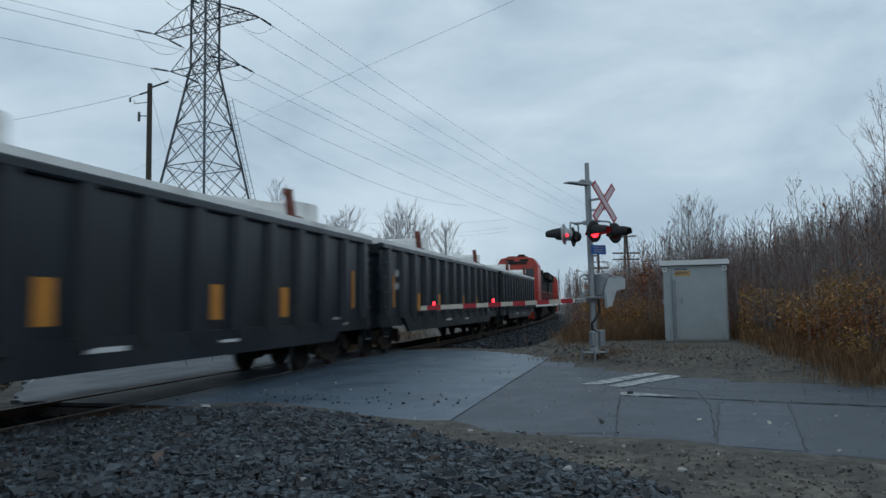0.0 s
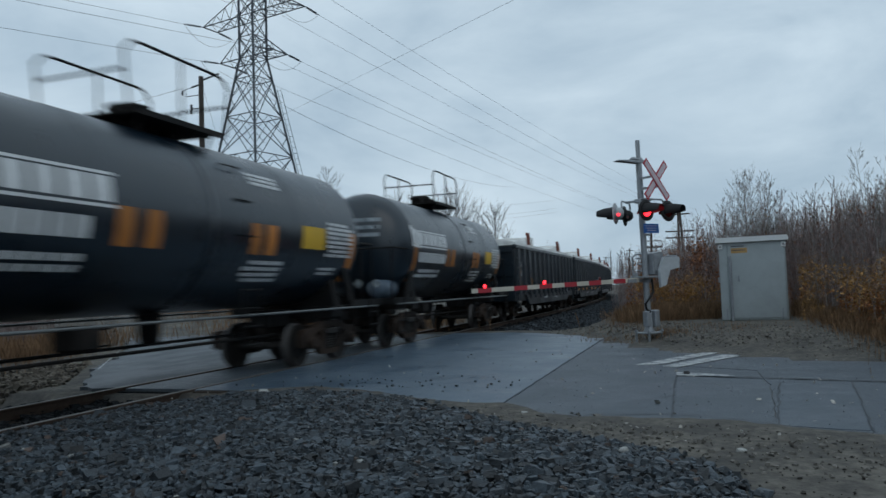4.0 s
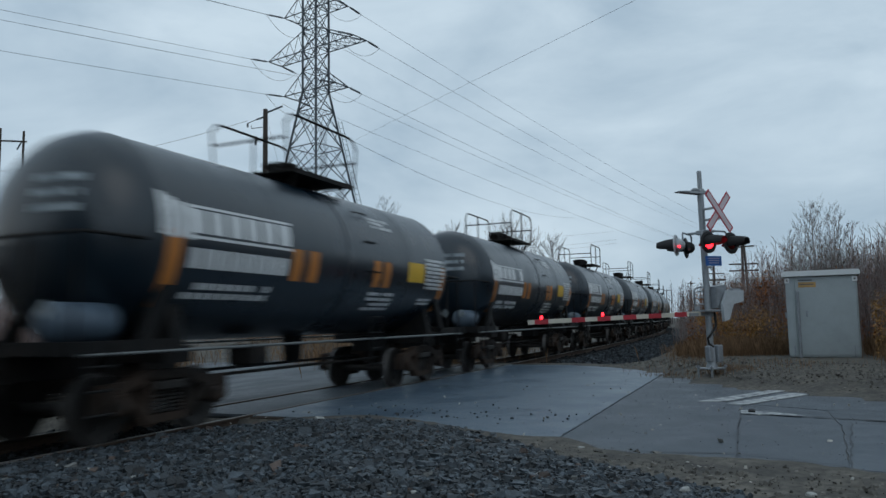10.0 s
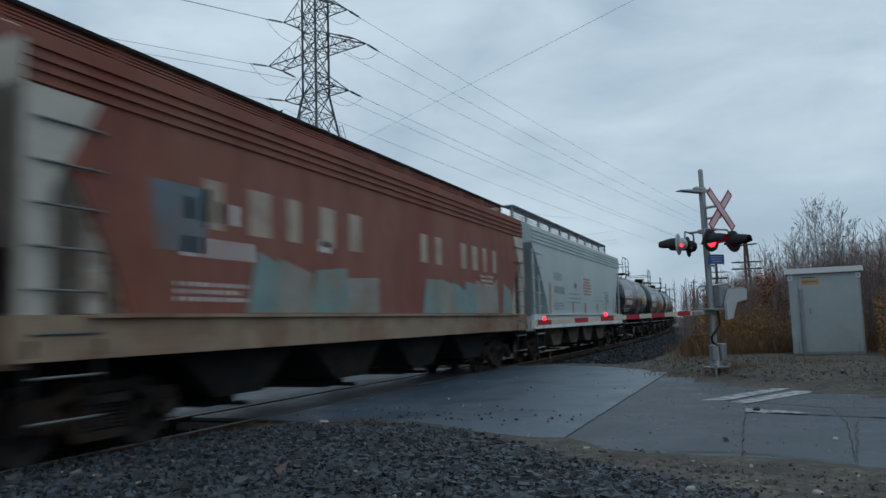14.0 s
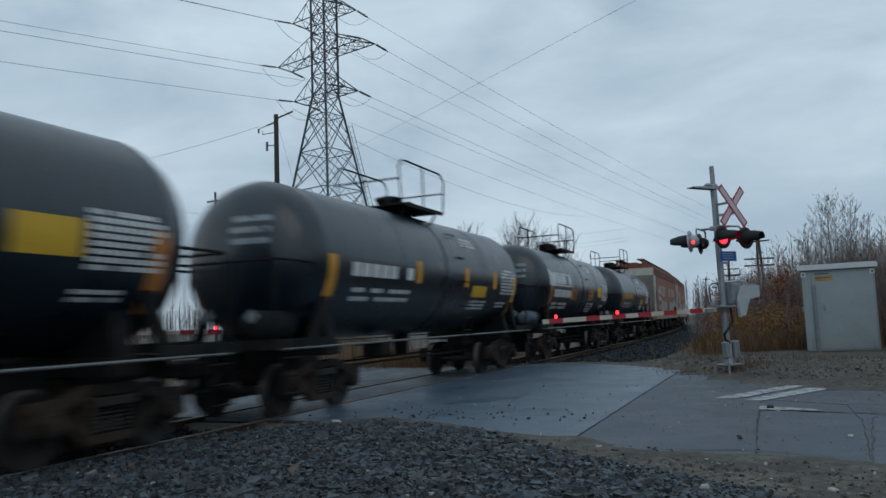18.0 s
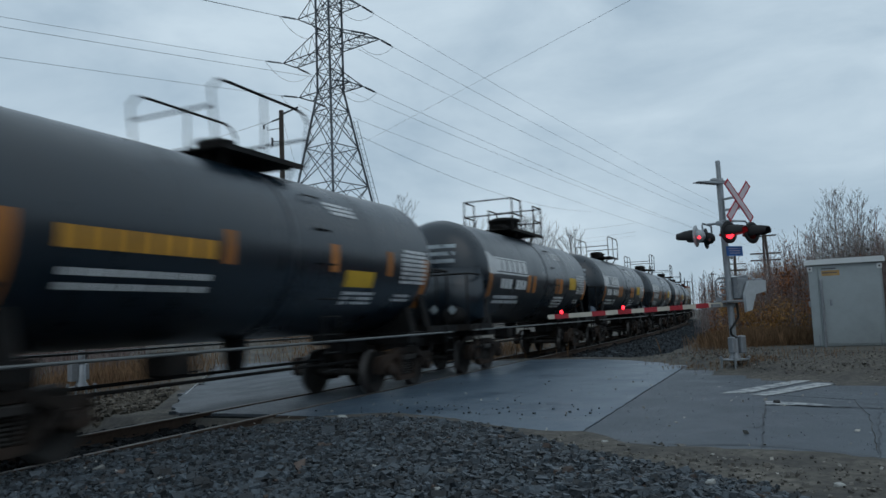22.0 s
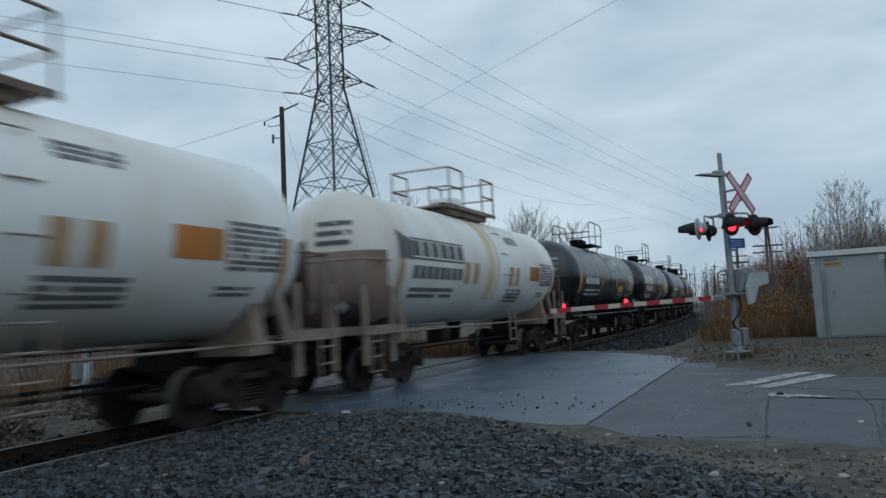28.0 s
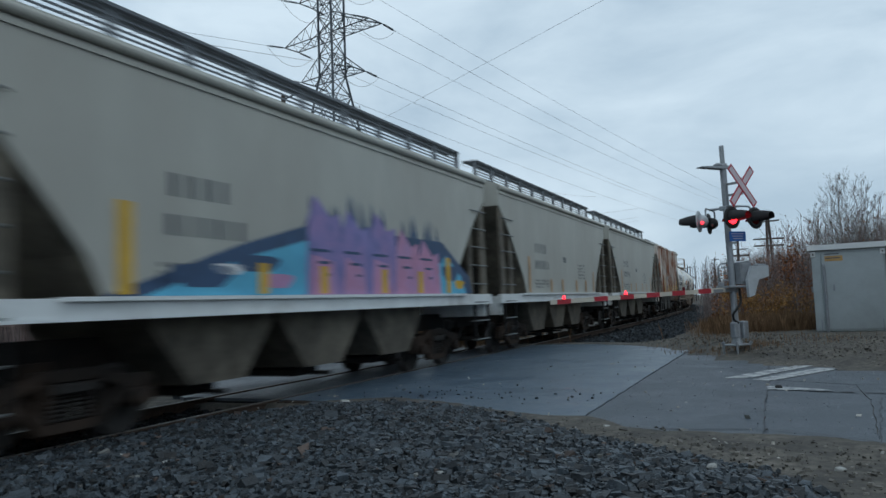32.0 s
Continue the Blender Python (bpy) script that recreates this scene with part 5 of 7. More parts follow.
# ---- railway track ----
def sweep(profile, s0, s1, off, step=4.0, closed=True):
    """A profile (across, up) carried along the track at an offset."""
    g = Geo()
    n = max(2, int((s1 - s0) / step) + 1)
    rings = []
    for i in range(n):
        s = s0 + (s1 - s0) * i / (n - 1)
        x, y, a = track(s)
        ring = []
        for px, pz in profile:
            o = px + off
            ring.append(len(g.v))
            g.v.append((x + o * math.cos(a), y + o * math.sin(a), pz))
        rings.append(ring)
    m = len(profile)
    for r0, r1 in zip(rings, rings[1:]):
        for j in range(m if closed else m - 1):
            k = (j + 1) % m
            g.face([r0[j], r0[k], r1[k], r1[j]])
    return g


RAIL = [(-0.07, -0.175), (0.07, -0.175), (0.07, -0.16), (0.012, -0.135), (0.009, -0.045), (0.036, -0.035), (0.036, -0.008), (-0.036, -0.008), (-0.036, -0.035), (-0.009, -0.045), (-0.012, -0.135), (-0.07, -0.16)]
HEAD = [(0.036, -0.012), (0.030, 0.0), (-0.030, 0.0), (-0.036, -0.012)]
railway = thing("railway_track", "single railway line with rusty rails on dark ballast", "railway track", kind="structure")
for off in (-0.755, 0.755):
    r = part("rail", sweep(RAIL, -70, 300, off), M_RAIL, railway)
    part("rail_head", sweep(HEAD, -70, 300, off), M_RAILTOP, r, "polished running surface")
part("ballast_shoulder", sweep([(1.7, -0.205), (5.6, -0.72)], 23.6, 300, 0.0, closed=False), M_SHOULDER, railway, fix=False)
bed = sweep([(-3.6, -0.62), (-1.75, -0.20), (1.75, -0.20), (3.9, -0.66)], -70, 300, 0.0, closed=False)
part("ballast_bed", bed, M_BEDSHADE, railway, fix=False)


# ---- road ----
def ragged(poly, amp, step=0.22):
    """The outline with small uneven bites, the same wherever two outlines meet."""
    out = []
    for (x0, y0), (x1, y1) in zip(poly, poly[1:] + poly[:1]):
        d = math.hypot(x1 - x0, y1 - y0)
        n = max(1, int(d / step)) if d < 14 else 1
        out += [(x0 + (x1 - x0) * k / n, y0 + (y1 - y0) * k / n) for k in range(n)]
    return [(x + amp * noise.noise((x * 2.6, y * 2.6, 1.0)) + amp * 0.5 * noise.noise((x * 8, y * 8, 4.0)),
             y + amp * noise.noise((x * 2.6, y * 2.6, 7.0)) + amp * 0.5 * noise.noise((x * 8, y * 8, 9.0))) for x, y in out]


def slab(name, poly, top, material, parent, thick=0.16, label="", rough=0.0):
    if rough:
        poly = ragged(poly, rough)
    return part(name, Geo().prism(poly, "z", top - thick, top), material, parent, label)


road = thing("road", "worn wet asphalt road with patches, seams and faded white paint", "road", kind="structure")
slab("apron", [(-7.62, 10.0), (-6.64, 9.95), (-5.9, 10.4), (-4.9, 10.15), (-4.41, 9.92), (-3.8, 9.5), (-3.3, 9.22), (-2.75, 9.05), (-2.33, 9.11), (-2.32, 14.27), (-2.29, 20.45), (-3.0, 21.4), (-3.65, 22.15), (-4.6, 23.0), (-5.7, 23.6), (-7.0, 23.55), (-7.62, 23.7)],
     -0.012, M_ASPHALT, road, label="smooth dark wet asphalt", rough=0.04)
slab("asphalt_patch", [(-2.32, 9.11), (-1.67, 8.39), (-1.09, 8.2), (-0.26, 8.25), (-0.285, 13.58), (-1.32, 14.0), (-2.31, 14.27)], -0.018, M_ASPHALT2, road, rough=0.025)
slab("asphalt_patch", [(-2.31, 14.28), (-1.32, 14.01), (-0.29, 13.59), (-0.31, 16.4), (-0.75, 17.2), (-1.2, 18.1), (-2.28, 20.44)], -0.022, M_ASPHALT2, road, rough=0.025)
slab("asphalt_patch", [(-0.255, 8.25), (0.27, 8.2), (0.75, 8.0), (0.98, 11.2), (0.93, 12.9), (-0.28, 13.57)], -0.024, M_ASPHALT2, road, rough=0.025)
slab("asphalt_patch", [(0.76, 7.98), (1.6, 7.6), (3.4, 7.1), (8, 5.6), (30, -1.5), (80, -18), (80, -12), (30, 5), (6, 13), (1.5, 13.0), (0.94, 12.9), (0.99, 11.2)], -0.020, M_ASPHALT2, road, rough=0.025)
slab("asphalt_patch", [(0.75, 8.08), (0.98, 10.2), (1.12, 11.38), (2.05, 11.45), (1.80, 9.6), (1.55, 7.92)], -0.0155, M_ASPHALT4, road, 0.05, rough=0.02)
slab("asphalt_patch", [(-0.285, 13.6), (0.93, 12.93), (1.5, 13.03), (5.98, 13.02), (2.0, 14.6), (1.0, 15.55), (-0.3, 16.38)], -0.023, M_ASPHALT2, road, rough=0.025)
slab("far_road", [(-9.28, 10.0), (-10.2, 10.3), (-12.2, 12.6), (-15.3, 17.0), (-20, 22.5), (-40, 43), (-60, 62), (-66, 56), (-46, 54), (-20, 32), (-13.6, 23.6), (-10.6, 22.3), (-9.28, 22.9)], -0.02, M_ASPHALT3, road, rough=0.25)
slab("between_rails", [(-9.08, 10.1), (-7.82, 10.1), (-7.82, 23.3), (-9.08, 23.3)], -0.016, M_ASPHALT2, road, thick=0.1, label="dark asphalt between the rails")
slab("flangeway", [(-9.16, 10.0), (-7.74, 10.0), (-7.74, 23.4), (-9.16, 23.4)], -0.06, M_DARKROAD, road, thick=0.1, label="dark groove along the rails")
slab("edge_line", [(-12.4, 12.95), (-12.28, 12.85), (-20.1, 22.7), (-20.2, 22.85)], -0.015, M_LINE, road, 0.004)
rc = random.Random(4)


def crack(pts, w, name="crack"):
    """A ragged dark seam lying on the road."""
    g = Geo()
    line = []
    for (x0, y0), (x1, y1) in zip(pts, pts[1:]):
        n = max(2, int(math.hypot(x1 - x0, y1 - y0) / 0.12))
        line += [(x0 + (x1 - x0) * k / n, y0 + (y1 - y0) * k / n) for k in range(n)]
    line.append(pts[-1])
    line = [(x + 0.025 * noise.noise((x * 2.6, y * 2.6, 1.0)) + 0.012 * noise.noise((x * 8, y * 8, 4.0)),
             y + 0.025 * noise.noise((x * 2.6, y * 2.6, 7.0)) + 0.012 * noise.noise((x * 8, y * 8, 9.0))) for x, y in line]
    d = Vector((pts[-1][0] - pts[0][0], pts[-1][1] - pts[0][1], 0)).normalized()
    nx, ny = -d.y, d.x
    ids = []
    for x, y in line:
        j, ww = rc.uniform(-0.005, 0.005), w * rc.uniform(0.15, 0.65)
        ids.append(len(g.v))
        g.v += [(x + nx * (j + ww), y + ny * (j + ww), -0.0085), (x + nx * (j - ww), y + ny * (j - ww), -0.0085)]
    for a, b in zip(ids, ids[1:]):
        g.face([a, a + 1, b + 1, b])
    return part(name, g, M_CRACK, road, fix=False)


for pts, w in (([(-2.33, 9.1), (-2.32, 14.27), (-2.29, 20.4)], 0.022), ([(0.76, 8.0), (0.99, 10.2), (1.13, 11.38)], 0.024), ([(1.56, 7.9), (1.80, 9.6), (2.05, 11.44)], 0.020), ([(0.76, 8.02), (1.6, 7.75), (2.6, 7.5), (3.4, 7.2)], 0.05), ([(-2.32, 14.27), (-1.32, 14.0), (-0.28, 13.58), (0.93, 12.92), (2.6, 12.7)], 0.018), ([(-0.26, 8.3), (-0.3, 16.2)], 0.016),
               ([(1.14, 11.39), (2.04, 11.47)], 0.012), ([(-0.1, 12.15), (0.9, 11.92), (2.0, 11.62), (3.4, 11.3), (5.2, 10.7)], 0.11), ([(-1.67, 8.42), (-1.0, 8.5), (-0.3, 8.62), (0.1, 8.56), (0.76, 8.1)], 0.03), ([(-0.9, 9.3), (-0.3, 9.9), (-0.1, 9.4)], 0.02), ([(-0.2, 13.2), (0.4, 12.6), (1.6, 12.2)], 0.03),
               ([(-7.2, 16.0), (-5.0, 15.8), (-2.4, 16.2)], 0.008), ([(-4.2, 10.4), (-3.6, 11.0), (-3.1, 11.1)], 0.02)):
    crack(pts, w)
for poly in ([(-0.99, 13.66), (-0.55, 13.74), (0.56, 16.12), (0.26, 16.1)], [(-0.52, 13.42), (-0.25, 13.30), (0.86, 15.28), (0.56, 15.46)], [(-0.28, 12.52), (-0.27, 12.12), (0.60, 12.02), (0.40, 12.25)]):
    slab("painted_bar", poly, -0.006, M_LINE, road, 0.01, "worn white painted bar")
part("reflector_base", Geo().box((-0.12, 12.3, 0.006), (0.1, 0.09, 0.03), bevel=0.008).box((-0.12, 12.42, 0.006), (0.08, 0.06, 0.03)), M_MATTE, road)
part("crossing_timber", Geo().box((-7.25, 10.15, -0.09), (0.55, 0.75, 0.15), bevel=0.015), M_TIE, road, "dark crossing panel end")


# sand washed over the road's near edge
EDGE = [(-6.7, 9.93), (-5.9, 10.38), (-4.9, 10.13), (-4.41, 9.9), (-3.8, 9.48), (-3.3, 9.2), (-2.75, 9.03), (-2.33, 9.08), (-1.67, 8.37), (-1.09, 8.18), (-0.26, 8.23), (0.27, 8.18), (0.75, 7.98), (1.6, 7.6), (3.4, 7.1), (8, 5.6)]
g = Geo()
n = 220
for k in range(n):
    x = -6.7 + 14.7 * k / (n - 1)
    y = along(EDGE, x)
    w = 0.07 + 0.16 * max(0.0, noise.noise((x * 1.7, 3.0, 0.0))) + 0.07 * noise.noise((x * 6.0, 8.0, 0.0))
    g.v += [(x, y + max(0.015, w) + 0.05, -0.0105), (x, y - 0.06, -0.006), (x, y - 0.45, -0.024), (x, y - 0.75, -0.045)]
for k in range(n - 1):
    for j in range(3):
        a = 4 * k + j
        g.face([a, a + 1, a + 5, a + 4], True)
part("washed_sand", g, M_DIRT, road, "tan sand washed over the asphalt's edge", fix=False)


# ---- loose stone and litter ----
def scatter_stones(name, pts, size, material, label, category, seed, flat=0.7):
    """Angular stones, one mesh; pts are places of their middles."""
    rng = np.random.default_rng(seed)
    n = len(pts)
    base = np.array([(-1, -1, -1), (1, -1, -1), (1, 1, -1), (-1, 1, -1), (-0.7, -0.7, 1), (0.7, -0.7, 1), (0.7, 0.7, 1), (-0.7, 0.7, 1)], float) * 0.5
    v = base[None] * (1 + rng.uniform(-0.35, 0.35, (n, 8, 3)))
    v *= (size * rng.lognormal(0, 0.38, n))[:, None, None] * np.stack([rng.uniform(0.7, 1.4, n), rng.uniform(0.7, 1.2, n), rng.uniform(0.5, 0.9, n) * flat / 0.7], 1)[:, None, :]
    a, b = rng.uniform(0, 6.283, n), rng.normal(0, 0.95, n)
    ca, sa, cb, sb = np.cos(a), np.sin(a), np.cos(b), np.sin(b)
    y, z = v[..., 1] * cb[:, None] - v[..., 2] * sb[:, None], v[..., 1] * sb[:, None] + v[..., 2] * cb[:, None]
    x = v[..., 0]
    v = np.stack([x * ca[:, None] - y * sa[:, None], x * sa[:, None] + y * ca[:, None], z], -1) + np.asarray(pts)[:, None, :]
    quads = np.array([(3, 2, 1, 0), (4, 5, 6, 7), (0, 1, 5, 4), (1, 2, 6, 5), (2, 3, 7, 6), (3, 0, 4, 7)])
    f = (quads[None] + 8 * np.arange(n)[:, None, None]).reshape(-1, 4)
    me = bpy.data.meshes.new(name)
    me.from_pydata(v.reshape(-1, 3).tolist(), [], f.tolist())
    me.materials.append(material)
    return tagged(new(name, me), label, category, kind="stuff")


GRAVEL_EDGE = [(-7.6, 9.7), (-6.53, 9.6), (-5.78, 10.0), (-4.95, 9.9), (-3.88, 9.48), (-2.77, 8.54), (-1.9, 7.78), (-1.25, 7.36), (-0.69, 6.89), (-0.22, 6.64), (0.3, 6.2), (1.2, 4.4), (2.5, 2.0)]


def gravel_top(x, y):
    """The heap of spare ballast between the track and the road's edge."""
    e = along(GRAVEL_EDGE, x) - y
    h = -0.03 + 0.10 * smooth_step(0, 1.2, e) - 0.16 * smooth_step(0.8, 3.0, -x - 4.9)
    return h + 0.05 * noise.noise((x * 1.1, y * 1.1, 3.0)) * smooth_step(0, 0.8, e)


heap_x = [-7.7 + 0.15 * i for i in range(70)]
g = Geo()
cols = []
for x in heap_x:
    e = along(GRAVEL_EDGE, x)
    col = []
    for k in range(40):
        y = e + 0.05 - (e + 3.0) * k / 39
        col.append(len(g.v))
        g.v.append((x, y, gravel_top(x, y) - 0.012 - 0.25 * smooth_step(-0.05, 0.25, x + 0.2 - (6.6 - y) * 0.28) if k else -0.09))
    cols.append(col)
for c0, c1 in zip(cols, cols[1:]):
    for j in range(39):
        g.face([c0[j], c0[j + 1], c1[j + 1], c1[j]], True)
plain("gravel_heap", g, M_BEDSHADE, "crushed stone beside the track, near-black for shade between stones", "gravel", kind="structure", fix=False)
rng = np.random.default_rng(7)
pts = []
while len(pts) < 56000:
    x, y = rng.uniform(-7.7, 1.2), rng.uniform(2.8, 10.1)
    e = along(GRAVEL_EDGE, x) - y
    if e < rng.normal(0.02, 0.10) or x > -0.2 + (6.6 - y) * 0.28 + rng.normal(0, 0.12):
        continue
    if y < 4.6 and rng.random() < 0.6:
        continue
    pts.append((x, y, gravel_top(x, y) + rng.uniform(-0.020, 0.034)))
while len(pts) < 70000:
    x, y = rng.uniform(-7.7, 2.6), rng.uniform(-2.9, 2.85)
    if x < -0.25 + (6.6 - y) * 0.28 + rng.normal(0, 0.12):
        pts.append((x, y, gravel_top(x, y) + rng.uniform(-0.020, 0.034)))
scatter_stones("brown_stone", [pts[k] for k in range(0, len(pts), 34)], 0.036, M_BROWNSTONE, "brown stones among the dark ballast", "gravel", 18)
scatter_stones("pale_chips", [(x, y, z + 0.008) for x, y, z in pts[5::210]], 0.034, M_PALESTONE, "pale stone chips among the dark ballast", "gravel", 19)
scatter_stones("crushed_stone", pts, 0.040, M_STONE, "loose angular dark grey ballast stones", "gravel", 8)
pts = []
while len(pts) < 16000:
    s, d = rng.uniform(-12, 75), rng.uniform(-4.0, 4.0)
    if 9.9 < s < 23.6 or (0 < d < 1.0 and s < 9) or rng.random() < (abs(s - 20) / 70) ** 1.0 * 0.7:
        continue
    if d > 0.9 and s < 9.9:
        continue
    x, y, a = track(s)
    z = -0.20 if abs(d) < 1.75 else -0.20 - (abs(d) - 1.75) * 0.215
    pts.append((x + d * math.cos(a), y + d * math.sin(a), z + rng.uniform(0.0, 0.03)))
while len(pts) < 30000:
    x, y = TRACK_X + rng.uniform(-4.2, 0.85), rng.uniform(-1, 9.95)
    d = abs(x - TRACK_X)
    pts.append((x, y, (-0.20 if d < 1.75 else -0.20 - (d - 1.75) * 0.215) + rng.uniform(0.0, 0.03)))
shoulder = [p for p in pts if p[0] - track(p[1])[0] > 1.3]
pts = [p for p in pts if p[0] - track(p[1])[0] <= 1.3]
for k in range(9000):
    s = 23.7 + 50 * rng.random() ** 1.6
    d = rng.uniform(1.35, 5.4)
    x, y, a = track(s)
    shoulder.append((x + d * math.cos(a), y + d * math.sin(a), -0.205 - max(0, d - 1.7) * 0.132 + rng.uniform(0.0, 0.03)))
scatter_stones("shoulder_ballast", shoulder, 0.065, M_GREYSTONE, "grey ballast stones on the track's shoulder", "ballast", 29)
scatter_stones("track_ballast", pts, 0.055, M_SHADESTONE, "dark grey ballast stones along the rails", "ballast", 9)
pts = []
while len(pts) < 8000:
    x, y = rng.uniform(-15.5, -11.2), rng.uniform(2, 14.5)
    if y > 11.2 + (-x - 11.0) * 1.25 - 0.6:
        continue
    pts.append((x, y, ground_z(x, y) + 0.01))
scatter_stones("far_side_gravel", pts, 0.055, mat("pale_gravel", (0.105, 0.092, 0.075), 0.85, var=0.4, scale=10, bump=0.3, island=0.8, spec=0.2), "pale mixed gravel beyond the rails", "gravel", 10)
pts = []
while len(pts) < 5200:
    x, y = rng.uniform(-4.5, 9), rng.uniform(6, 24)
    past, short = y - along(ROAD_FAR, x), along([(-7.6, 9.9), (-2.3, 9.0), (1.0, 7.7), (9, 5.0)], x) - y
    if not (0.05 < past < 5 or 0.0 < short < 2.2) or (short > 0 and y < along(GRAVEL_EDGE, x)):
        continue
    pts.append((x, y, ground_z(x, y) + 0.004))
scatter_stones("soil_pebbles", pts, 0.027, mat("soil_pebble", (0.13, 0.12, 0.105), 0.85, var=0.4, scale=12, bump=0.2, island=0.6), "small pebbles on the bare soil", "gravel", 11)
# grit lying on the asphalt and more crumbs on the soil
for name, count, size, colour, text, seed in (("pale_grit", 600, 0.008, (0.22, 0.24, 0.26), "pale grit scattered on the asphalt", 71), ("dark_grit", 300, 0.0075, (0.022, 0.027, 0.032), "dark grit scattered on the asphalt", 72)):
    pts = []
    while len(pts) < count:
        x, y = rng.uniform(-7.0, 5.0), rng.uniform(7.4, 17)
        if y < along(EDGE, x) + 0.1 or y > along(ROAD_FAR, x) or (x < -2.3 and rng.random() < 0.75):
            continue
        pts.append((x, y, -0.008))
    scatter_stones(name, pts, size, mat(name, colour, 0.8, var=0.4, scale=30, bump=0.0, island=0.6, spec=0.2), text, "grit", seed, flat=0.5)
pts = []
while len(pts) < 2600:
    x, y = rng.uniform(-4.5, 7), rng.uniform(4.5, 10)
    short = along(EDGE, x) - y
    if not -0.02 < short < 2.6 or y < along(GRAVEL_EDGE, x) and x < -0.2 + (6.6 - y) * 0.28:
        continue
    pts.append((x, y, ground_z(x, y) + 0.012 if short > 0.6 else -0.012))
scatter_stones("soil_crumbs", pts[::2], 0.011, mat("dark_soil_crumb", (0.07, 0.064, 0.056), 0.85, var=0.4, scale=30, bump=0.0, island=0.7, spec=0.2), "dark crumbs and grit on the sandy soil", "grit", 73)
# fallen leaves and chips on the asphalt
pts = []
while len(pts) < 210:
    x, y = rng.uniform(-7.5, 5), rng.uniform(6.2, 22)
    if y > along(ROAD_FAR, x) - 0.1 or (y < 9 and x < -2.5) or rng.random() < 0.35 * (x < -2.3):
        continue
    pts.append((x, y, 0.004))
scatter_stones("fallen_leaves", pts, 0.027, mat("pale_fallen_leaf", (0.42, 0.40, 0.36), 0.8, var=0.3, scale=10, bump=0.0, island=0.5), "pale fallen leaves lying on the wet asphalt", "leaves", 12, flat=0.12)
pts = []
for k in range(60):
    x, y = rng.normal(-4.6, 1.3), rng.normal(10.9, 0.5)
    pts.append((min(x, -2.6), max(y, 10.5), 0.0))
scatter_stones("stone_chips", pts, 0.028, M_STONE, "dark stone chips scattered on the asphalt", "gravel", 13)
for x, y, z, r in ((-6.0, 9.45, 0.05, 0.07), (-2.1, 6.6, 0.07, 0.045), (-0.6, 6.4, 0.05, 0.045), (-3.6, 6.2, 0.08, 0.04), (-1.9, 8.5, -0.02, 0.04), (0.35, 6.9, -0.03, 0.045)):
    g = Geo().rbox((x, y, z), (r, r * 0.7, r * 0.5), r * 0.22, Euler((0.2, 0.1, x * 3)).to_matrix())
    plain("pale_stone", g, mat("pale_rock", (0.34, 0.34, 0.32), 0.85, var=0.2, scale=12, bump=0.3), "single pale grey stone lying on dark gravel", "stone", "pale stones in the gravel")


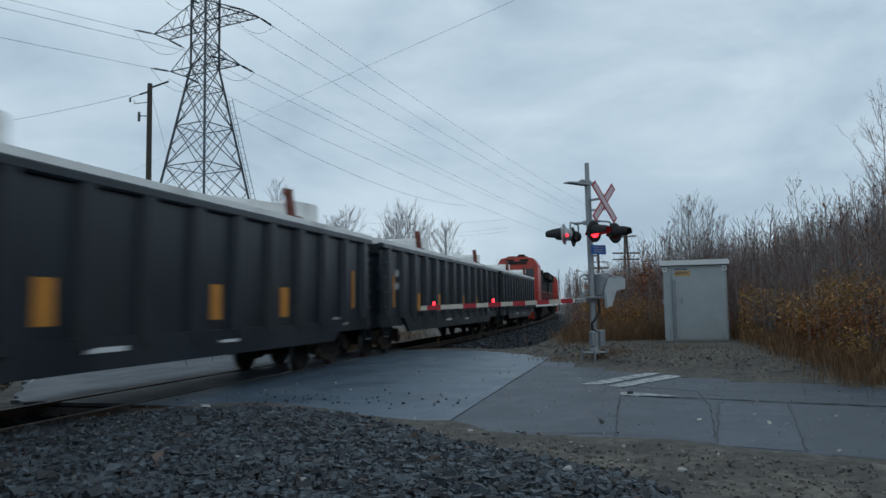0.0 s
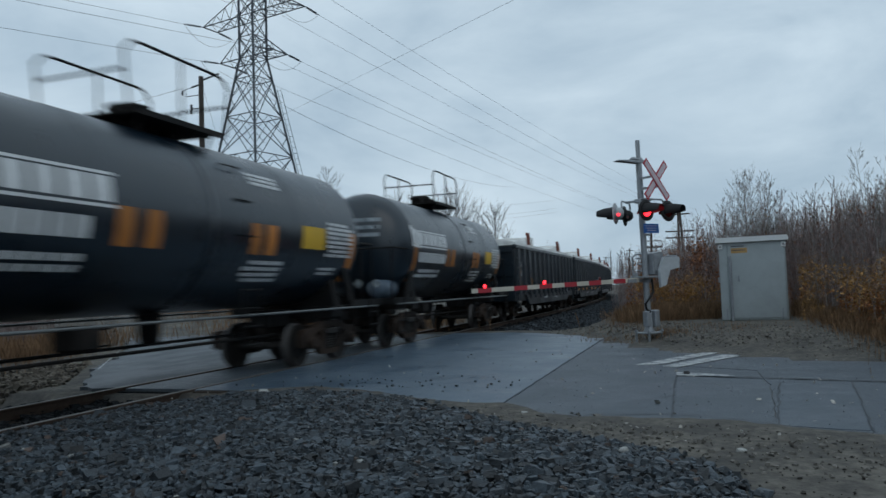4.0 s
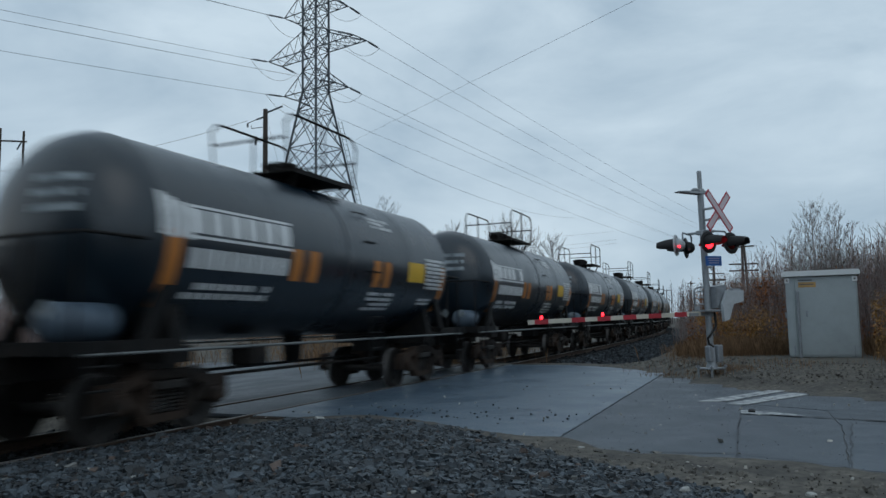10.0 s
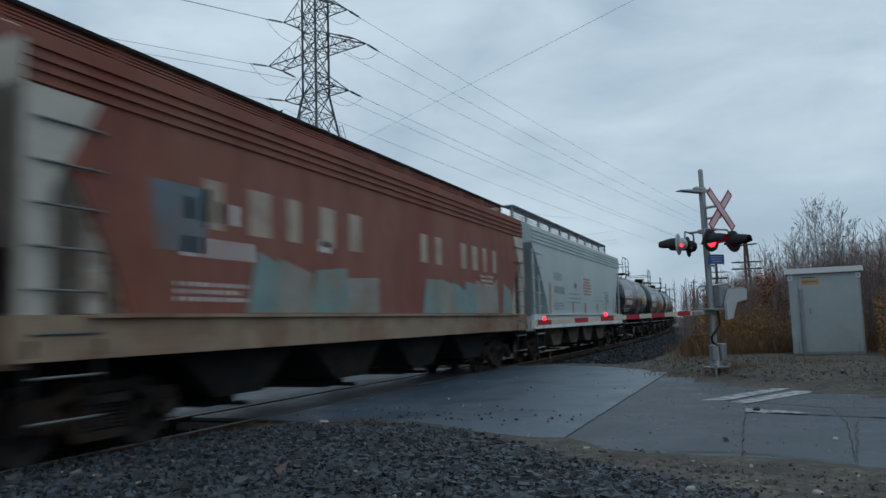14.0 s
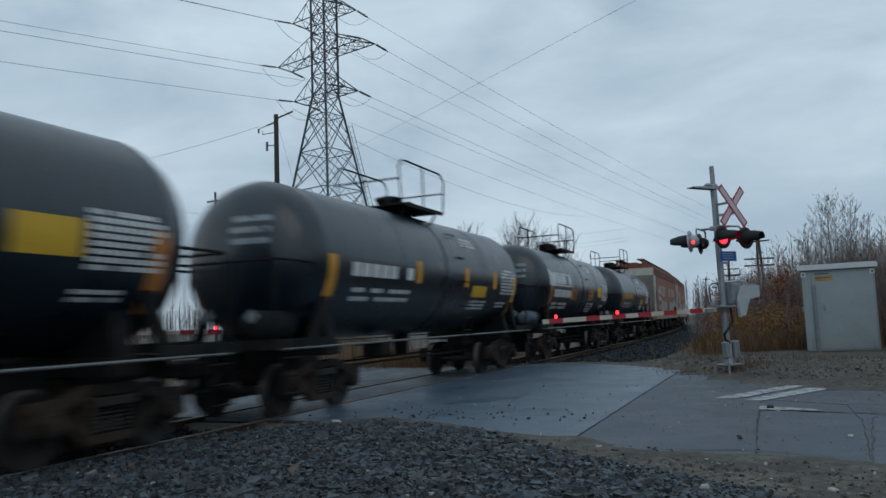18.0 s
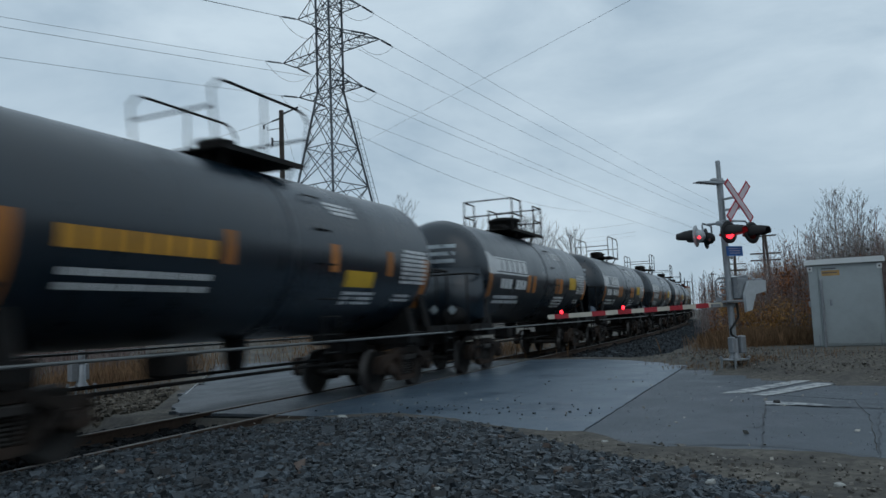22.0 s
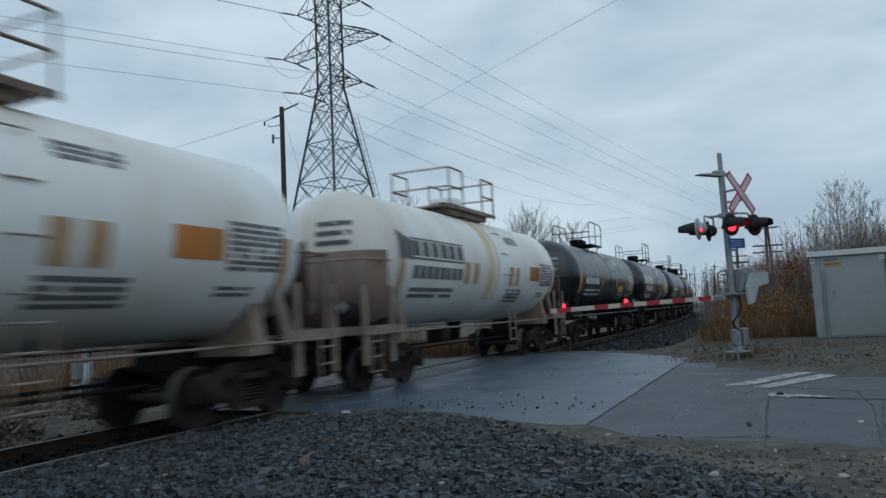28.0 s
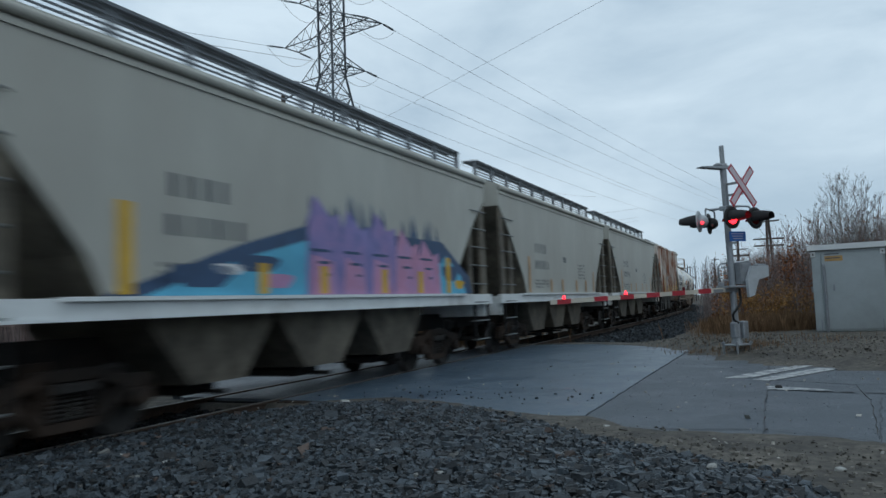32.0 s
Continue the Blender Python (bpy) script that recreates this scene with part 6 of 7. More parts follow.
# ---- crossing signals ----
def crossing_signal(x, y, z, turn, reach, lit, lamp_turn, sign_turn=0.0, lean=0.0):
    """A mast with crossbuck, two pairs of lamps, bell bracket and gate mechanism. -y is the side that faces drivers coming from there."""
    ob = thing("crossing_signal", "galvanised crossing signal mast with crossbuck, red flashing lamps and lowered gate", "crossing signal", "signals at the level crossing", m=pose(x, y, z, 0, lean, 0) @ pose(0, 0, 0, 0, 0, turn))
    part("mast", Geo().tube([(0, 0, 0.1), (0, 0, 4.35)], 0.075, 18).tube([(0, 0, 4.3), (0, 0, 4.78)], 0.055, 16).lathe([(4.76, 0.055), (4.80, 0.05), (4.81, 0.001)], "z", (0, 0, 0), 16), M_GALV, ob)
    part("mast_band", Geo().lathe([(4.26, 0.076), (4.26, 0.095), (4.36, 0.095), (4.36, 0.06)], "z", (0, 0, 0), 16), M_GALV, ob)
    base = part("base", Geo().lathe([(0.12, 0.14), (0.17, 0.13), (0.24, 0.10), (0.60, 0.095), (0.62, 0.07)], "z", (0, 0, 0), 14).box((0, 0, 0.12), (0.46, 0.46, 0.035), bevel=0.008), M_GALV, ob)
    for sx in (1, -1):
        for sy in (1, -1):
            part("anchor_bolt", Geo().tube([(0.21 * sx, 0.21 * sy, -0.15), (0.21 * sx, 0.21 * sy, 0.2)], 0.025, 8).tube([(0.21 * sx, 0.21 * sy, 0.14), (0.21 * sx, 0.21 * sy, 0.18)], 0.045, 6), M_GALV, base)
    part("junction_box", Geo().box((0.17, -0.04, 0.46), (0.16, 0.22, 0.40), bevel=0.02).box((-0.13, -0.08, 0.46), (0.12, 0.16, 0.36), bevel=0.02), M_GALV, ob)
    # crossbuck
    swing = Matrix.Rotation(radians(sign_turn), 4, "Z")

    def swung(name, g, material, parent, label=""):
        g.v = [tuple(swing @ Vector(v)) for v in g.v]
        return part(name, g, material, parent, label)
    for k, s in enumerate((1, -1)):
        rot = Matrix.Rotation(s * radians(45), 3, "Y")
        yb = -0.46 - 0.016 * k
        blade = swung("crossbuck_blade", Geo().box((0, yb, 3.76), (0.2, 0.010, 1.22), rot), M_SIGNR, ob, "white crossbuck blade with a red border")
        swung("blade_face", Geo().box((0, yb - 0.0065, 3.76), (0.125, 0.004, 1.13), rot), M_SIGNW, blade)
        swung("blade_back", Geo().box((0, yb + 0.0065, 3.76), (0.19, 0.004, 1.2), rot), M_SIGNBACK, blade)
    swung("sign_bracket", Geo().box((0, -0.25, 3.86), (0.05, 0.42, 0.05)).box((0, -0.25, 3.60), (0.05, 0.42, 0.05)).box((0, -0.445, 3.76), (0.06, 0.02, 0.4)), M_GALV, ob)
    # top bracket arm
    part("bell_arm", Geo().prism([(-0.72, 4.27), (-0.02, 4.31), (0.16, 4.31), (0.16, 4.25), (-0.02, 4.23), (-0.72, 4.25)], "y", -0.10, 0.10).lathe([(4.31, 0.001), (4.31, 0.10), (4.35, 0.09), (4.38, 0.03), (4.38, 0.001)], "z", (-0.16, 0, 0), 14), M_GALV, ob)
    # lamp arms and lamps, both ways, aimed along the road
    def aimed(name, g, material, parent, label="", fix=True):
        g.v = [tuple(aim @ Vector(v)) for v in g.v]
        return part(name, g, material, parent, label, fix)
    for face in (-1, 1):
        aim = Matrix.Rotation(radians(lamp_turn[0 if face < 0 else 1]), 4, "Z")
        yf = face * (0.42 if face < 0 else 0.47)
        aimed("lamp_arm", Geo().tube([(-0.40, yf * 0.8, 3.14), (-0.40, yf * 0.8, 3.27), (-0.35, yf * 0.8, 3.31), (0.35, yf * 0.8, 3.31), (0.40, yf * 0.8, 3.27), (0.40, yf * 0.8, 3.14)], 0.022, 8).tube([(0, 0, 3.31), (0, yf * 0.8, 3.31)], 0.03, 8).box((0, yf * 0.1, 3.31), (0.16, 0.2, 0.10), bevel=0.015), M_GALV, ob)
        for sx in (1, -1):
            lx = sx * (0.38 if face < 0 else 0.44)
            on = (face, sx) in lit
            # The sky's reflection is put into this housing's and backboard's pale colour.
            seen = (face, sx) == (1, -1)
            body = aimed("signal_lamp", Geo().lathe([(yf - face * 0.15, 0.001), (yf - face * 0.14, 0.07), (yf - face * 0.08, 0.13), (yf + face * 0.05, 0.155), (yf + face * 0.06, 0.001)], "y", (lx, 0, 3.02), 20), M_SIGNBACK if seen else M_MATTE, ob, "lamp housing coloured pale for reflected sky" if seen else "")
            aimed("backboard", Geo().lathe([(yf + face * 0.045, 0.15), (yf + face * 0.050, 0.255), (yf + face * 0.062, 0.255), (yf + face * 0.067, 0.15), (yf + face * 0.045, 0.15)], "y", (lx, 0, 3.02), 28), M_SIGNBACK if seen else M_MATTE, body, "round backboard")
            aimed("lens", Geo().lathe([(yf + face * 0.07, 0.15), (yf + face * 0.095, 0.09), (yf + face * 0.105, 0.001)], "y", (lx, 0, 3.02), 20), M_LAMPR if on else M_LAMPD, body, "lit red lens" if on else "dark red lens")
            aimed("side_light", Geo().tube([(lx - 0.13, yf - face * 0.05, 2.97), (lx - 0.17, yf - face * 0.06, 2.97)], 0.032, 10), M_LAMPR if seen else M_LAMPD, body)
            g = Geo()
            for r0, r1 in ((0.170, 0.100), (0.162, 0.092)):
                g.lathe([(yf + face * 0.065, r0), (yf + face * 0.30, (r0 + r1) / 2 + 0.012), (yf + face * 0.50, r1)], "y", (lx, 0, 3.02), 18, start=radians(-28), end=radians(208))
            aimed("hood", g, M_MATTE, body, fix=False)
    # blue notice plate
    plate = part("notice_plate", Geo().box((0.16, -0.12, 2.63), (0.50, 0.012, 0.23), bevel=0.004), M_SIGNB, ob, "small blue notice plate")
    for k in range(3):
        part("notice_line", Geo().box((0.16, -0.128, 2.69 - 0.055 * k), (0.38 - 0.04 * k, 0.003, 0.014)), M_SIGNW, plate)
    part("plate_band", Geo().box((0.04, -0.09, 2.48), (0.22, 0.03, 0.05)), M_GALV, ob)
    # gate mechanism and counterweight
    mech = part("gate_mechanism", Geo().prism([(0.06, 1.52), (0.34, 1.50), (0.40, 1.58), (0.40, 2.00), (0.34, 2.06), (0.06, 2.02)], "y", -0.22, 0.16), M_GALV, ob, "grey gate motor box")
    part("mechanism_door", Geo().box((0.22, -0.228, 1.77), (0.28, 0.016, 0.42), bevel=0.008), M_GALV, mech)
    part("pivot_plate", Geo().prism([(0.16, 1.20), (0.32, 1.24), (0.48, 1.60), (0.80, 1.66), (0.82, 1.92), (0.30, 1.92), (0.14, 1.60)], "y", -0.34, -0.26), M_SIGNBACK, ob, "pale grey counterweight arm")
    for k in range(3):
        part("counterweight", Geo().box((0.70, -0.24 + 0.05 * k, 1.88), (0.26, 0.04, 0.17), bevel=0.01), M_GALV, ob)
    part("mechanism_shelf", Geo().box((0.02, -0.04, 1.46), (0.72, 0.42, 0.05), bevel=0.008), M_GALV, ob)
    part("bracket_loop", Geo().tube([(-0.12, 0.20, 1.52), (-0.14, 0.26, 1.60), (-0.14, 0.26, 1.95), (-0.08, 0.22, 2.02), (0.05, 0.14, 2.02)], 0.022, 8), M_GALV, ob)
    for z in (1.62, 1.78, 1.92):
        part("mast_clamp", Geo().box((-0.02, 0.10, z), (0.22, 0.12, 0.04), bevel=0.008), M_GALV, ob)
    part("gate_support", Geo().box((-0.25, -0.02, 1.38), (0.7, 0.10, 0.08)).box((-0.30, 0.04, 1.47), (0.16, 0.03, 0.2)), M_GALV, ob)
    part("conduit", Geo().tube([(0.12, -0.08, 1.42), (0.10, -0.12, 1.1), (-0.05, -0.14, 0.95), (-0.18, -0.12, 0.82), (-0.12, -0.08, 0.70), (0.0, -0.09, 0.62)], 0.028, 8), M_RUBBER, ob, "black flexible conduit")
    # gate arm in red and white, from the pivot outwards
    tip = Vector(reach)
    root = Vector((-0.3, -0.06, 1.40))
    d = (tip - root).normalized()
    total = (tip - root).length
    q = d.to_track_quat("X", "Z").to_matrix()
    arm = part("gate_arm", Geo().box(root + d * total / 2, (total, 0.045, 0.10), q), M_WHTW, ob, "white gate arm with red stripes")
    for back in (0.15, 1.02, 1.64, 2.27, 2.90, 3.55):
        part("red_stripe", Geo().box(root + d * (total - back - 0.16), (0.32, 0.051, 0.106), q), M_REDW, arm)
    for back, lamp in ((0.32, M_LAMPR), (1.78, M_LAMPR), (3.20, M_LAMPD)):
        c = root + d * (total - back) + Vector((0, 0, 0.10))
        part("arm_lamp", Geo().lathe([(-0.05, 0.03), (0.0, 0.035), (0.03, 0.025), (0.035, 0.001)], "z", tuple(c), 12), lamp, arm, "small red lamp on the gate arm")
    return ob


crossing_signal(-0.985, 18.4, 0.13, 48, (-4.43, 0.858, 1.31), {(-1, -1)}, (4, 32), 9.5, -0.67)
back = Matrix.Rotation(radians(-39.7), 3, "Z") @ Vector((-4.8, -0.6, 1.3))
crossing_signal(-14.45, 11.9, 0.12, 254.7, tuple(back), {(1, -1), (-1, 1)}, (-39.7, -39.7))

# ---- relay cabinet ----
cab = thing("relay_cabinet", "grey aluminium signal cabinet with white roof on short legs", "cabinet", m=pose(1.70, 22.45, 0.20, 0, 0, -4.5))
part("body", Geo().box((0, 0, 1.20), (1.70, 1.25, 2.15), bevel=0.02), M_BOX, cab)
part("roof", Geo().prism([(-0.93, 2.28), (0.93, 2.28), (0.93, 2.36), (0.90, 2.42), (-0.90, 2.42), (-0.93, 2.36)], "y", -0.74, 0.70), M_ROOF, cab, "white overhanging roof")
door = part("door", Geo().box((0.10, -0.635, 1.20), (1.42, 0.03, 2.02), bevel=0.008), M_BOX, cab)
part("door_handle", Geo().box((-0.36, -0.665, 1.28), (0.05, 0.04, 0.16), bevel=0.01), M_GALV, door)
part("side_panel", Geo().box((-0.735, -0.632, 1.20), (0.22, 0.02, 2.05), bevel=0.006), M_BOX, cab)
part("warning_label", Geo().box((-0.32, -0.655, 2.05), (0.42, 0.004, 0.14)), mat("faded_orange_label", (0.45, 0.27, 0.10), 0.6, bump=0), cab, "faded orange warning label")
part("label_line", Geo().box((-0.36, -0.655, 2.17), (0.34, 0.004, 0.03)), M_DARKLET, cab)
part("label_line", Geo().box((-0.34, -0.659, 2.06), (0.36, 0.004, 0.025)), M_DARKLET, cab)
part("conduit_post", Geo().tube([(-0.56, -0.72, -0.12), (-0.56, -0.72, 1.86)], 0.035, 10).lathe([(1.85, 0.045), (1.90, 0.03), (1.91, 0.001)], "z", (-0.56, -0.72, 0), 10), M_GALV, cab, "galvanised conduit post")
for sx in (1, -1):
    part("lifting_eye", Geo().box((sx * 0.80, -0.65, 2.17), (0.12, 0.05, 0.14), bevel=0.01), M_ROOF, cab)
    part("eye_hole", Geo().box((sx * 0.80, -0.678, 2.17), (0.035, 0.01, 0.04)), M_MATTE, cab)
    for sy in (1, -1):
        part("leg", Geo().box((sx * 0.76, sy * 0.5, 0.0), (0.08, 0.08, 0.30)), M_GALV, cab)
part("corner_angle", Geo().box((-0.70, -0.655, 0.28), (0.03, 0.02, 0.32)).box((0.70, -0.655, 0.28), (0.03, 0.02, 0.32)), M_GALV, cab)
part("side_vent", Geo().box((-0.88, -0.2, 1.25), (0.06, 0.3, 0.16), bevel=0.01), M_GALV, cab)
part("skid", Geo().box((0.15, 0, 0.07), (0.5, 1.0, 0.08)), M_TIE, cab)

# ---- pylon ----
PX, PY, PTURN = -28.17, 43.95, -12.34
pylon = thing("pylon", "grey lattice steel transmission pylon with three pairs of arms", "pylon", m=pose(PX, PY, 0, 0, 0, PTURN))
WAIST = 18.05


def half_width(z):
    return 0.655 if z >= WAIST else 0.655 + (WAIST - z) * 0.160


for sx, sy in ((1, 1), (1, -1), (-1, 1), (-1, -1)):
    g = Geo().tube([(sx * half_width(z), sy * half_width(z), z) for z in (0, 6, 12, WAIST, 25.4)], 0.085, 6)
    part("leg", g, M_TOWER, pylon)
levels = [0, 4.2, 7.9, 11.1, 13.9, 16.55, WAIST, 19.55, 21.05, 22.5, 24.0, 25.4]
for axis in (0, 1):
    for side in (1, -1):
        for z0, z1 in zip(levels, levels[1:]):
            def at(u, z):
                w = half_width(z)
                return (u * w, side * w, z) if axis else (side * w, u * w, z)
            g = Geo()
            g.tube([at(-1, z0), at(1, z1)], 0.038, 4).tube([at(1, z0), at(-1, z1)], 0.038, 4).tube([at(-1, z1), at(1, z1)], 0.036, 4)
            if z1 - z0 > 2.2:
                zm = (z0 + z1) / 2
                g.tube([at(-1, zm), at(0, z1)], 0.024, 4).tube([at(1, zm), at(0, z1)], 0.024, 4)
                g.tube([at(-0.5, (z0 + zm) / 2), at(-1, zm)], 0.022, 4).tube([at(0.5, (z0 + zm) / 2), at(1, zm)], 0.022, 4)
            part("lattice_panel", g, M_TOWER, pylon)
g = Geo()
for sx, sy in ((1, 1), (1, -1), (-1, 1), (-1, -1)):
    g.tube([(sx * 0.655, sy * 0.655, 25.4), (0, 0, 28.3)], 0.05, 4)
part("peak", g, M_TOWER, pylon)
# climbing ladder outside one leg
g = Geo()
for off in (0.16, 0.42):
    g.tube([(half_width(z) + off, half_width(z) + off * 0.4, z) for z in (4.0, 15.9)], 0.025, 4)
for k in range(30):
    z = 4.2 + 0.4 * k
    w = half_width(z)
    g.tube([(w + 0.16, w + 0.064, z), (w + 0.42, w + 0.168, z)], 0.014, 4)
part("climbing_ladder", g, M_TOWER, pylon)
TIPS = []
BAR = 0.66
for z, reach in ((WAIST, 2.56), (21.05, 4.25), (24.0, 2.56)):
    for sx in (1, -1):
        g = Geo()
        body, n = 0.655, 4 if reach > 3 else 2
        for sy in (1, -1):
            a, b, tip = Vector((sx * body, sy * body, z)), Vector((sx * body, sy * body, z + 1.5)), Vector((sx * reach, sy * BAR, z))
            g.tube([a, tip], 0.045, 4).tube([b, tip], 0.042, 4)
            for k in range(n):
                p, q = a.lerp(tip, k / n), b.lerp(tip, (k + 0.5) / n)
                g.tube([p, q], 0.024, 4).tube([q, a.lerp(tip, (k + 1) / n)], 0.024, 4)
        for k in range(n):
            x0, x1 = sx * (body + (reach - body) * k / n), sx * (body + (reach - body) * (k + 1) / n)
            g.tube([(x0, -body, z), (x1, body, z)], 0.022, 4).tube([(x1, -body, z), (x1, body, z)], 0.024, 4)
        g.tube([(sx * reach, -BAR, z), (sx * reach, BAR, z)], 0.05, 4)
        part("cross_arm", g, M_TOWER, pylon)
        spin = Matrix.Rotation(radians(PTURN), 3, "Z")
        TIPS.append(tuple(spin @ Vector((sx * reach, sy * BAR, z)) + Vector((PX, PY, 0)) for sy in (1, -1)))
RIGHT, LEFT = Vector((math.sin(radians(10)), math.cos(radians(10)), 0)), Vector((-math.sin(radians(25)), -math.cos(radians(25)), 0))


def sagging(a, b, sag, n=24):
    return [a.lerp(b, k / n) - Vector((0, 0, 4 * sag * (k / n) * (1 - k / n))) for k in range(n + 1)]


for pair in TIPS:
    ends = []
    for tip, way, span, sag in ((pair[0], RIGHT, 260, 4.0), (pair[1], LEFT, 200, 2.5)):
        e = tip + way * 1.5 - Vector((0, 0, 0.12))
        ends.append(e)
        string = thing("insulator_string", "dark string of insulator discs on the pylon arm", "insulator", "insulators on the pylon")
        g = Geo().tube([tip, e], 0.03, 5)
        for k in range(8):
            c = tip.lerp(e, 0.15 + 0.09 * k)
            g.tube([c, c + way * 0.05], 0.075, 8)
        part("disc_string", g, M_TOWER, string)
        plain("power_line", Geo().tube(sagging(e, e + way * span, sag, 30), 0.013, 5), M_WIRE, "thin grey overhead conductor", "power line", "conductors on the pylon")
    mid = (ends[0] + ends[1]) / 2 - Vector((0, 0, 1.05))
    jump = [(1 - k) ** 2 * ends[0] + 2 * k * (1 - k) * (mid * 2 - (ends[0] + ends[1]) / 2) + k * k * ends[1] for k in [i / 10 for i in range(11)]]
    plain("jumper_loop", Geo().tube(jump, 0.014, 5), M_WIRE, "slack jumper loop under the pylon arm", "power line", "jumper loops")


# ---- poles and lesser wires ----
def wood_pole(x, y, top, name, label, r=0.16, lean=0.0):
    ob = thing(name, label, "utility pole", m=pose(x, y, ground_z(x, y) - 0.05, 0, lean))
    part("pole", Geo().tube([(0, 0, 0), (0, 0, top)], r, 12, r2=r * 0.75), M_POLE, ob)
    return ob


p = wood_pole(-23.79, 32.13, 12.55, "utility_pole", "dark wooden utility pole with short steel brackets", 0.165)
part("bracket", Geo().tube([(0, 0, 11.58), (-0.85, -0.1, 11.55), (-0.85, -0.1, 11.72)], 0.022, 6), M_TOWER, p)
part("bracket", Geo().tube([(0, 0, 10.85), (-0.50, -0.1, 10.88)], 0.028, 6), M_TOWER, p)
part("insulator", Geo().lathe([(10.60 + 0.1 * k + dz, r) for k in range(5) for dz, r in ((0.0, 0.04), (0.05, 0.09), (0.09, 0.04))], "z", (-0.55, -0.1, 0), 8), M_TOWER, p, "grey post insulator")
part("insulator", Geo().tube([(0, 0, 12.15), (-0.62, 0.05, 12.06)], 0.05, 8), M_TOWER, p)
part("insulator", Geo().tube([(-0.62, 0.05, 12.06), (-1.25, 0.1, 11.95)], 0.02, 6).tube([(-1.25, 0.1, 11.72), (-1.25, 0.1, 11.95)], 0.05, 8), M_TOWER, p)
part("insulator", Geo().tube([(0.1, 0, 12.35), (0.75, 0.5, 12.75)], 0.05, 8), M_TOWER, p)
part("guy_wire", Geo().tube([(0.1, 0, 12.0), (2.4, 2.0, 0)], 0.009, 4), M_WIRE, p)
plain("service_wire", Geo().tube(sagging(Vector((-25.04, 32.23, 12.62)), Vector((-64, 37, 14.6)), 1.2), 0.011, 5), M_WIRE, "thin overhead service wire", "wire")
plain("service_wire", Geo().tube(sagging(Vector((-23.04, 32.63, 13.42)), Vector((-20, 90, 14.0)), 1.5), 0.012, 5), M_WIRE, "thin overhead service wire", "wire")
a = Vector((-2.45, 17.85, 9.15))
b = Vector((-26.4, 36.4, 10.1))
plain("crossing_wire", Geo().tube([b + (b - a) * 0.6, b, a, a - (b - a) * 1.5], 0.0045, 5), M_WIRE, "thin wire strung across the road overhead", "wire")
for x, y, top in ((-57.67, 39.68, 17.95), (-56.85, 40.84, 18.18), (-55.85, 42.2, 18.12)):
    p = wood_pole(x, y, top - ground_z(x, y), "line_pole", "tall dark wooden pole of a three-pole line structure", 0.125)
    part("insulator", Geo().tube([(-0.1, -0.1, 16.6), (-0.35, -0.3, 15.9)], 0.06, 8), M_TOWER, p)
plain("line_beam", Geo().tube([(-57.8, 39.5, 16.95), (-55.7, 42.4, 17.2)], 0.075, 8), M_POLE, "wooden beam joining three line poles", "beam")
for k, z in enumerate((14.6, 13.2, 12.6)):
    plain("line_wire", Geo().tube(sagging(Vector((-57, 40.5, z)), Vector((-20, 120, z + 1)), 3.0), 0.012, 4), M_WIRE, "thin far overhead wire", "wire", "far wires")
p = wood_pole(-39.5, 45.3, 11.9, "utility_pole", "far thin utility pole with one cross-arm", 0.12)
part("cross_arm", Geo().box((0, 0, 11.2), (1.6, 0.1, 0.12)), M_POLE, p)
for x, y, top, arms in ((-0.80, 68.0, 7.7, (5.95, 5.38)), (-0.25, 69.2, 7.75, (7.55,)), (-3.15, 68.0, 5.95, (4.65,)), (-4.9, 108.0, 7.6, (7.4, 6.6)), (-11.2, 150.0, 8.4, (8.0,)), (-18.5, 176.0, 8.0, (7.7,))):
    p = wood_pole(x, y, top - ground_z(x, y), "telegraph_pole", "old leaning telegraph pole with cross-arms beside the line", 0.13, lean=-2.2 if x > -0.5 else 1.0)
    for z in arms:
        part("cross_arm", Geo().box((0.1, 0, z - ground_z(x, y)), (1.5 if len(arms) == 1 else 2.4, 0.1, 0.12)), M_POLE, p)


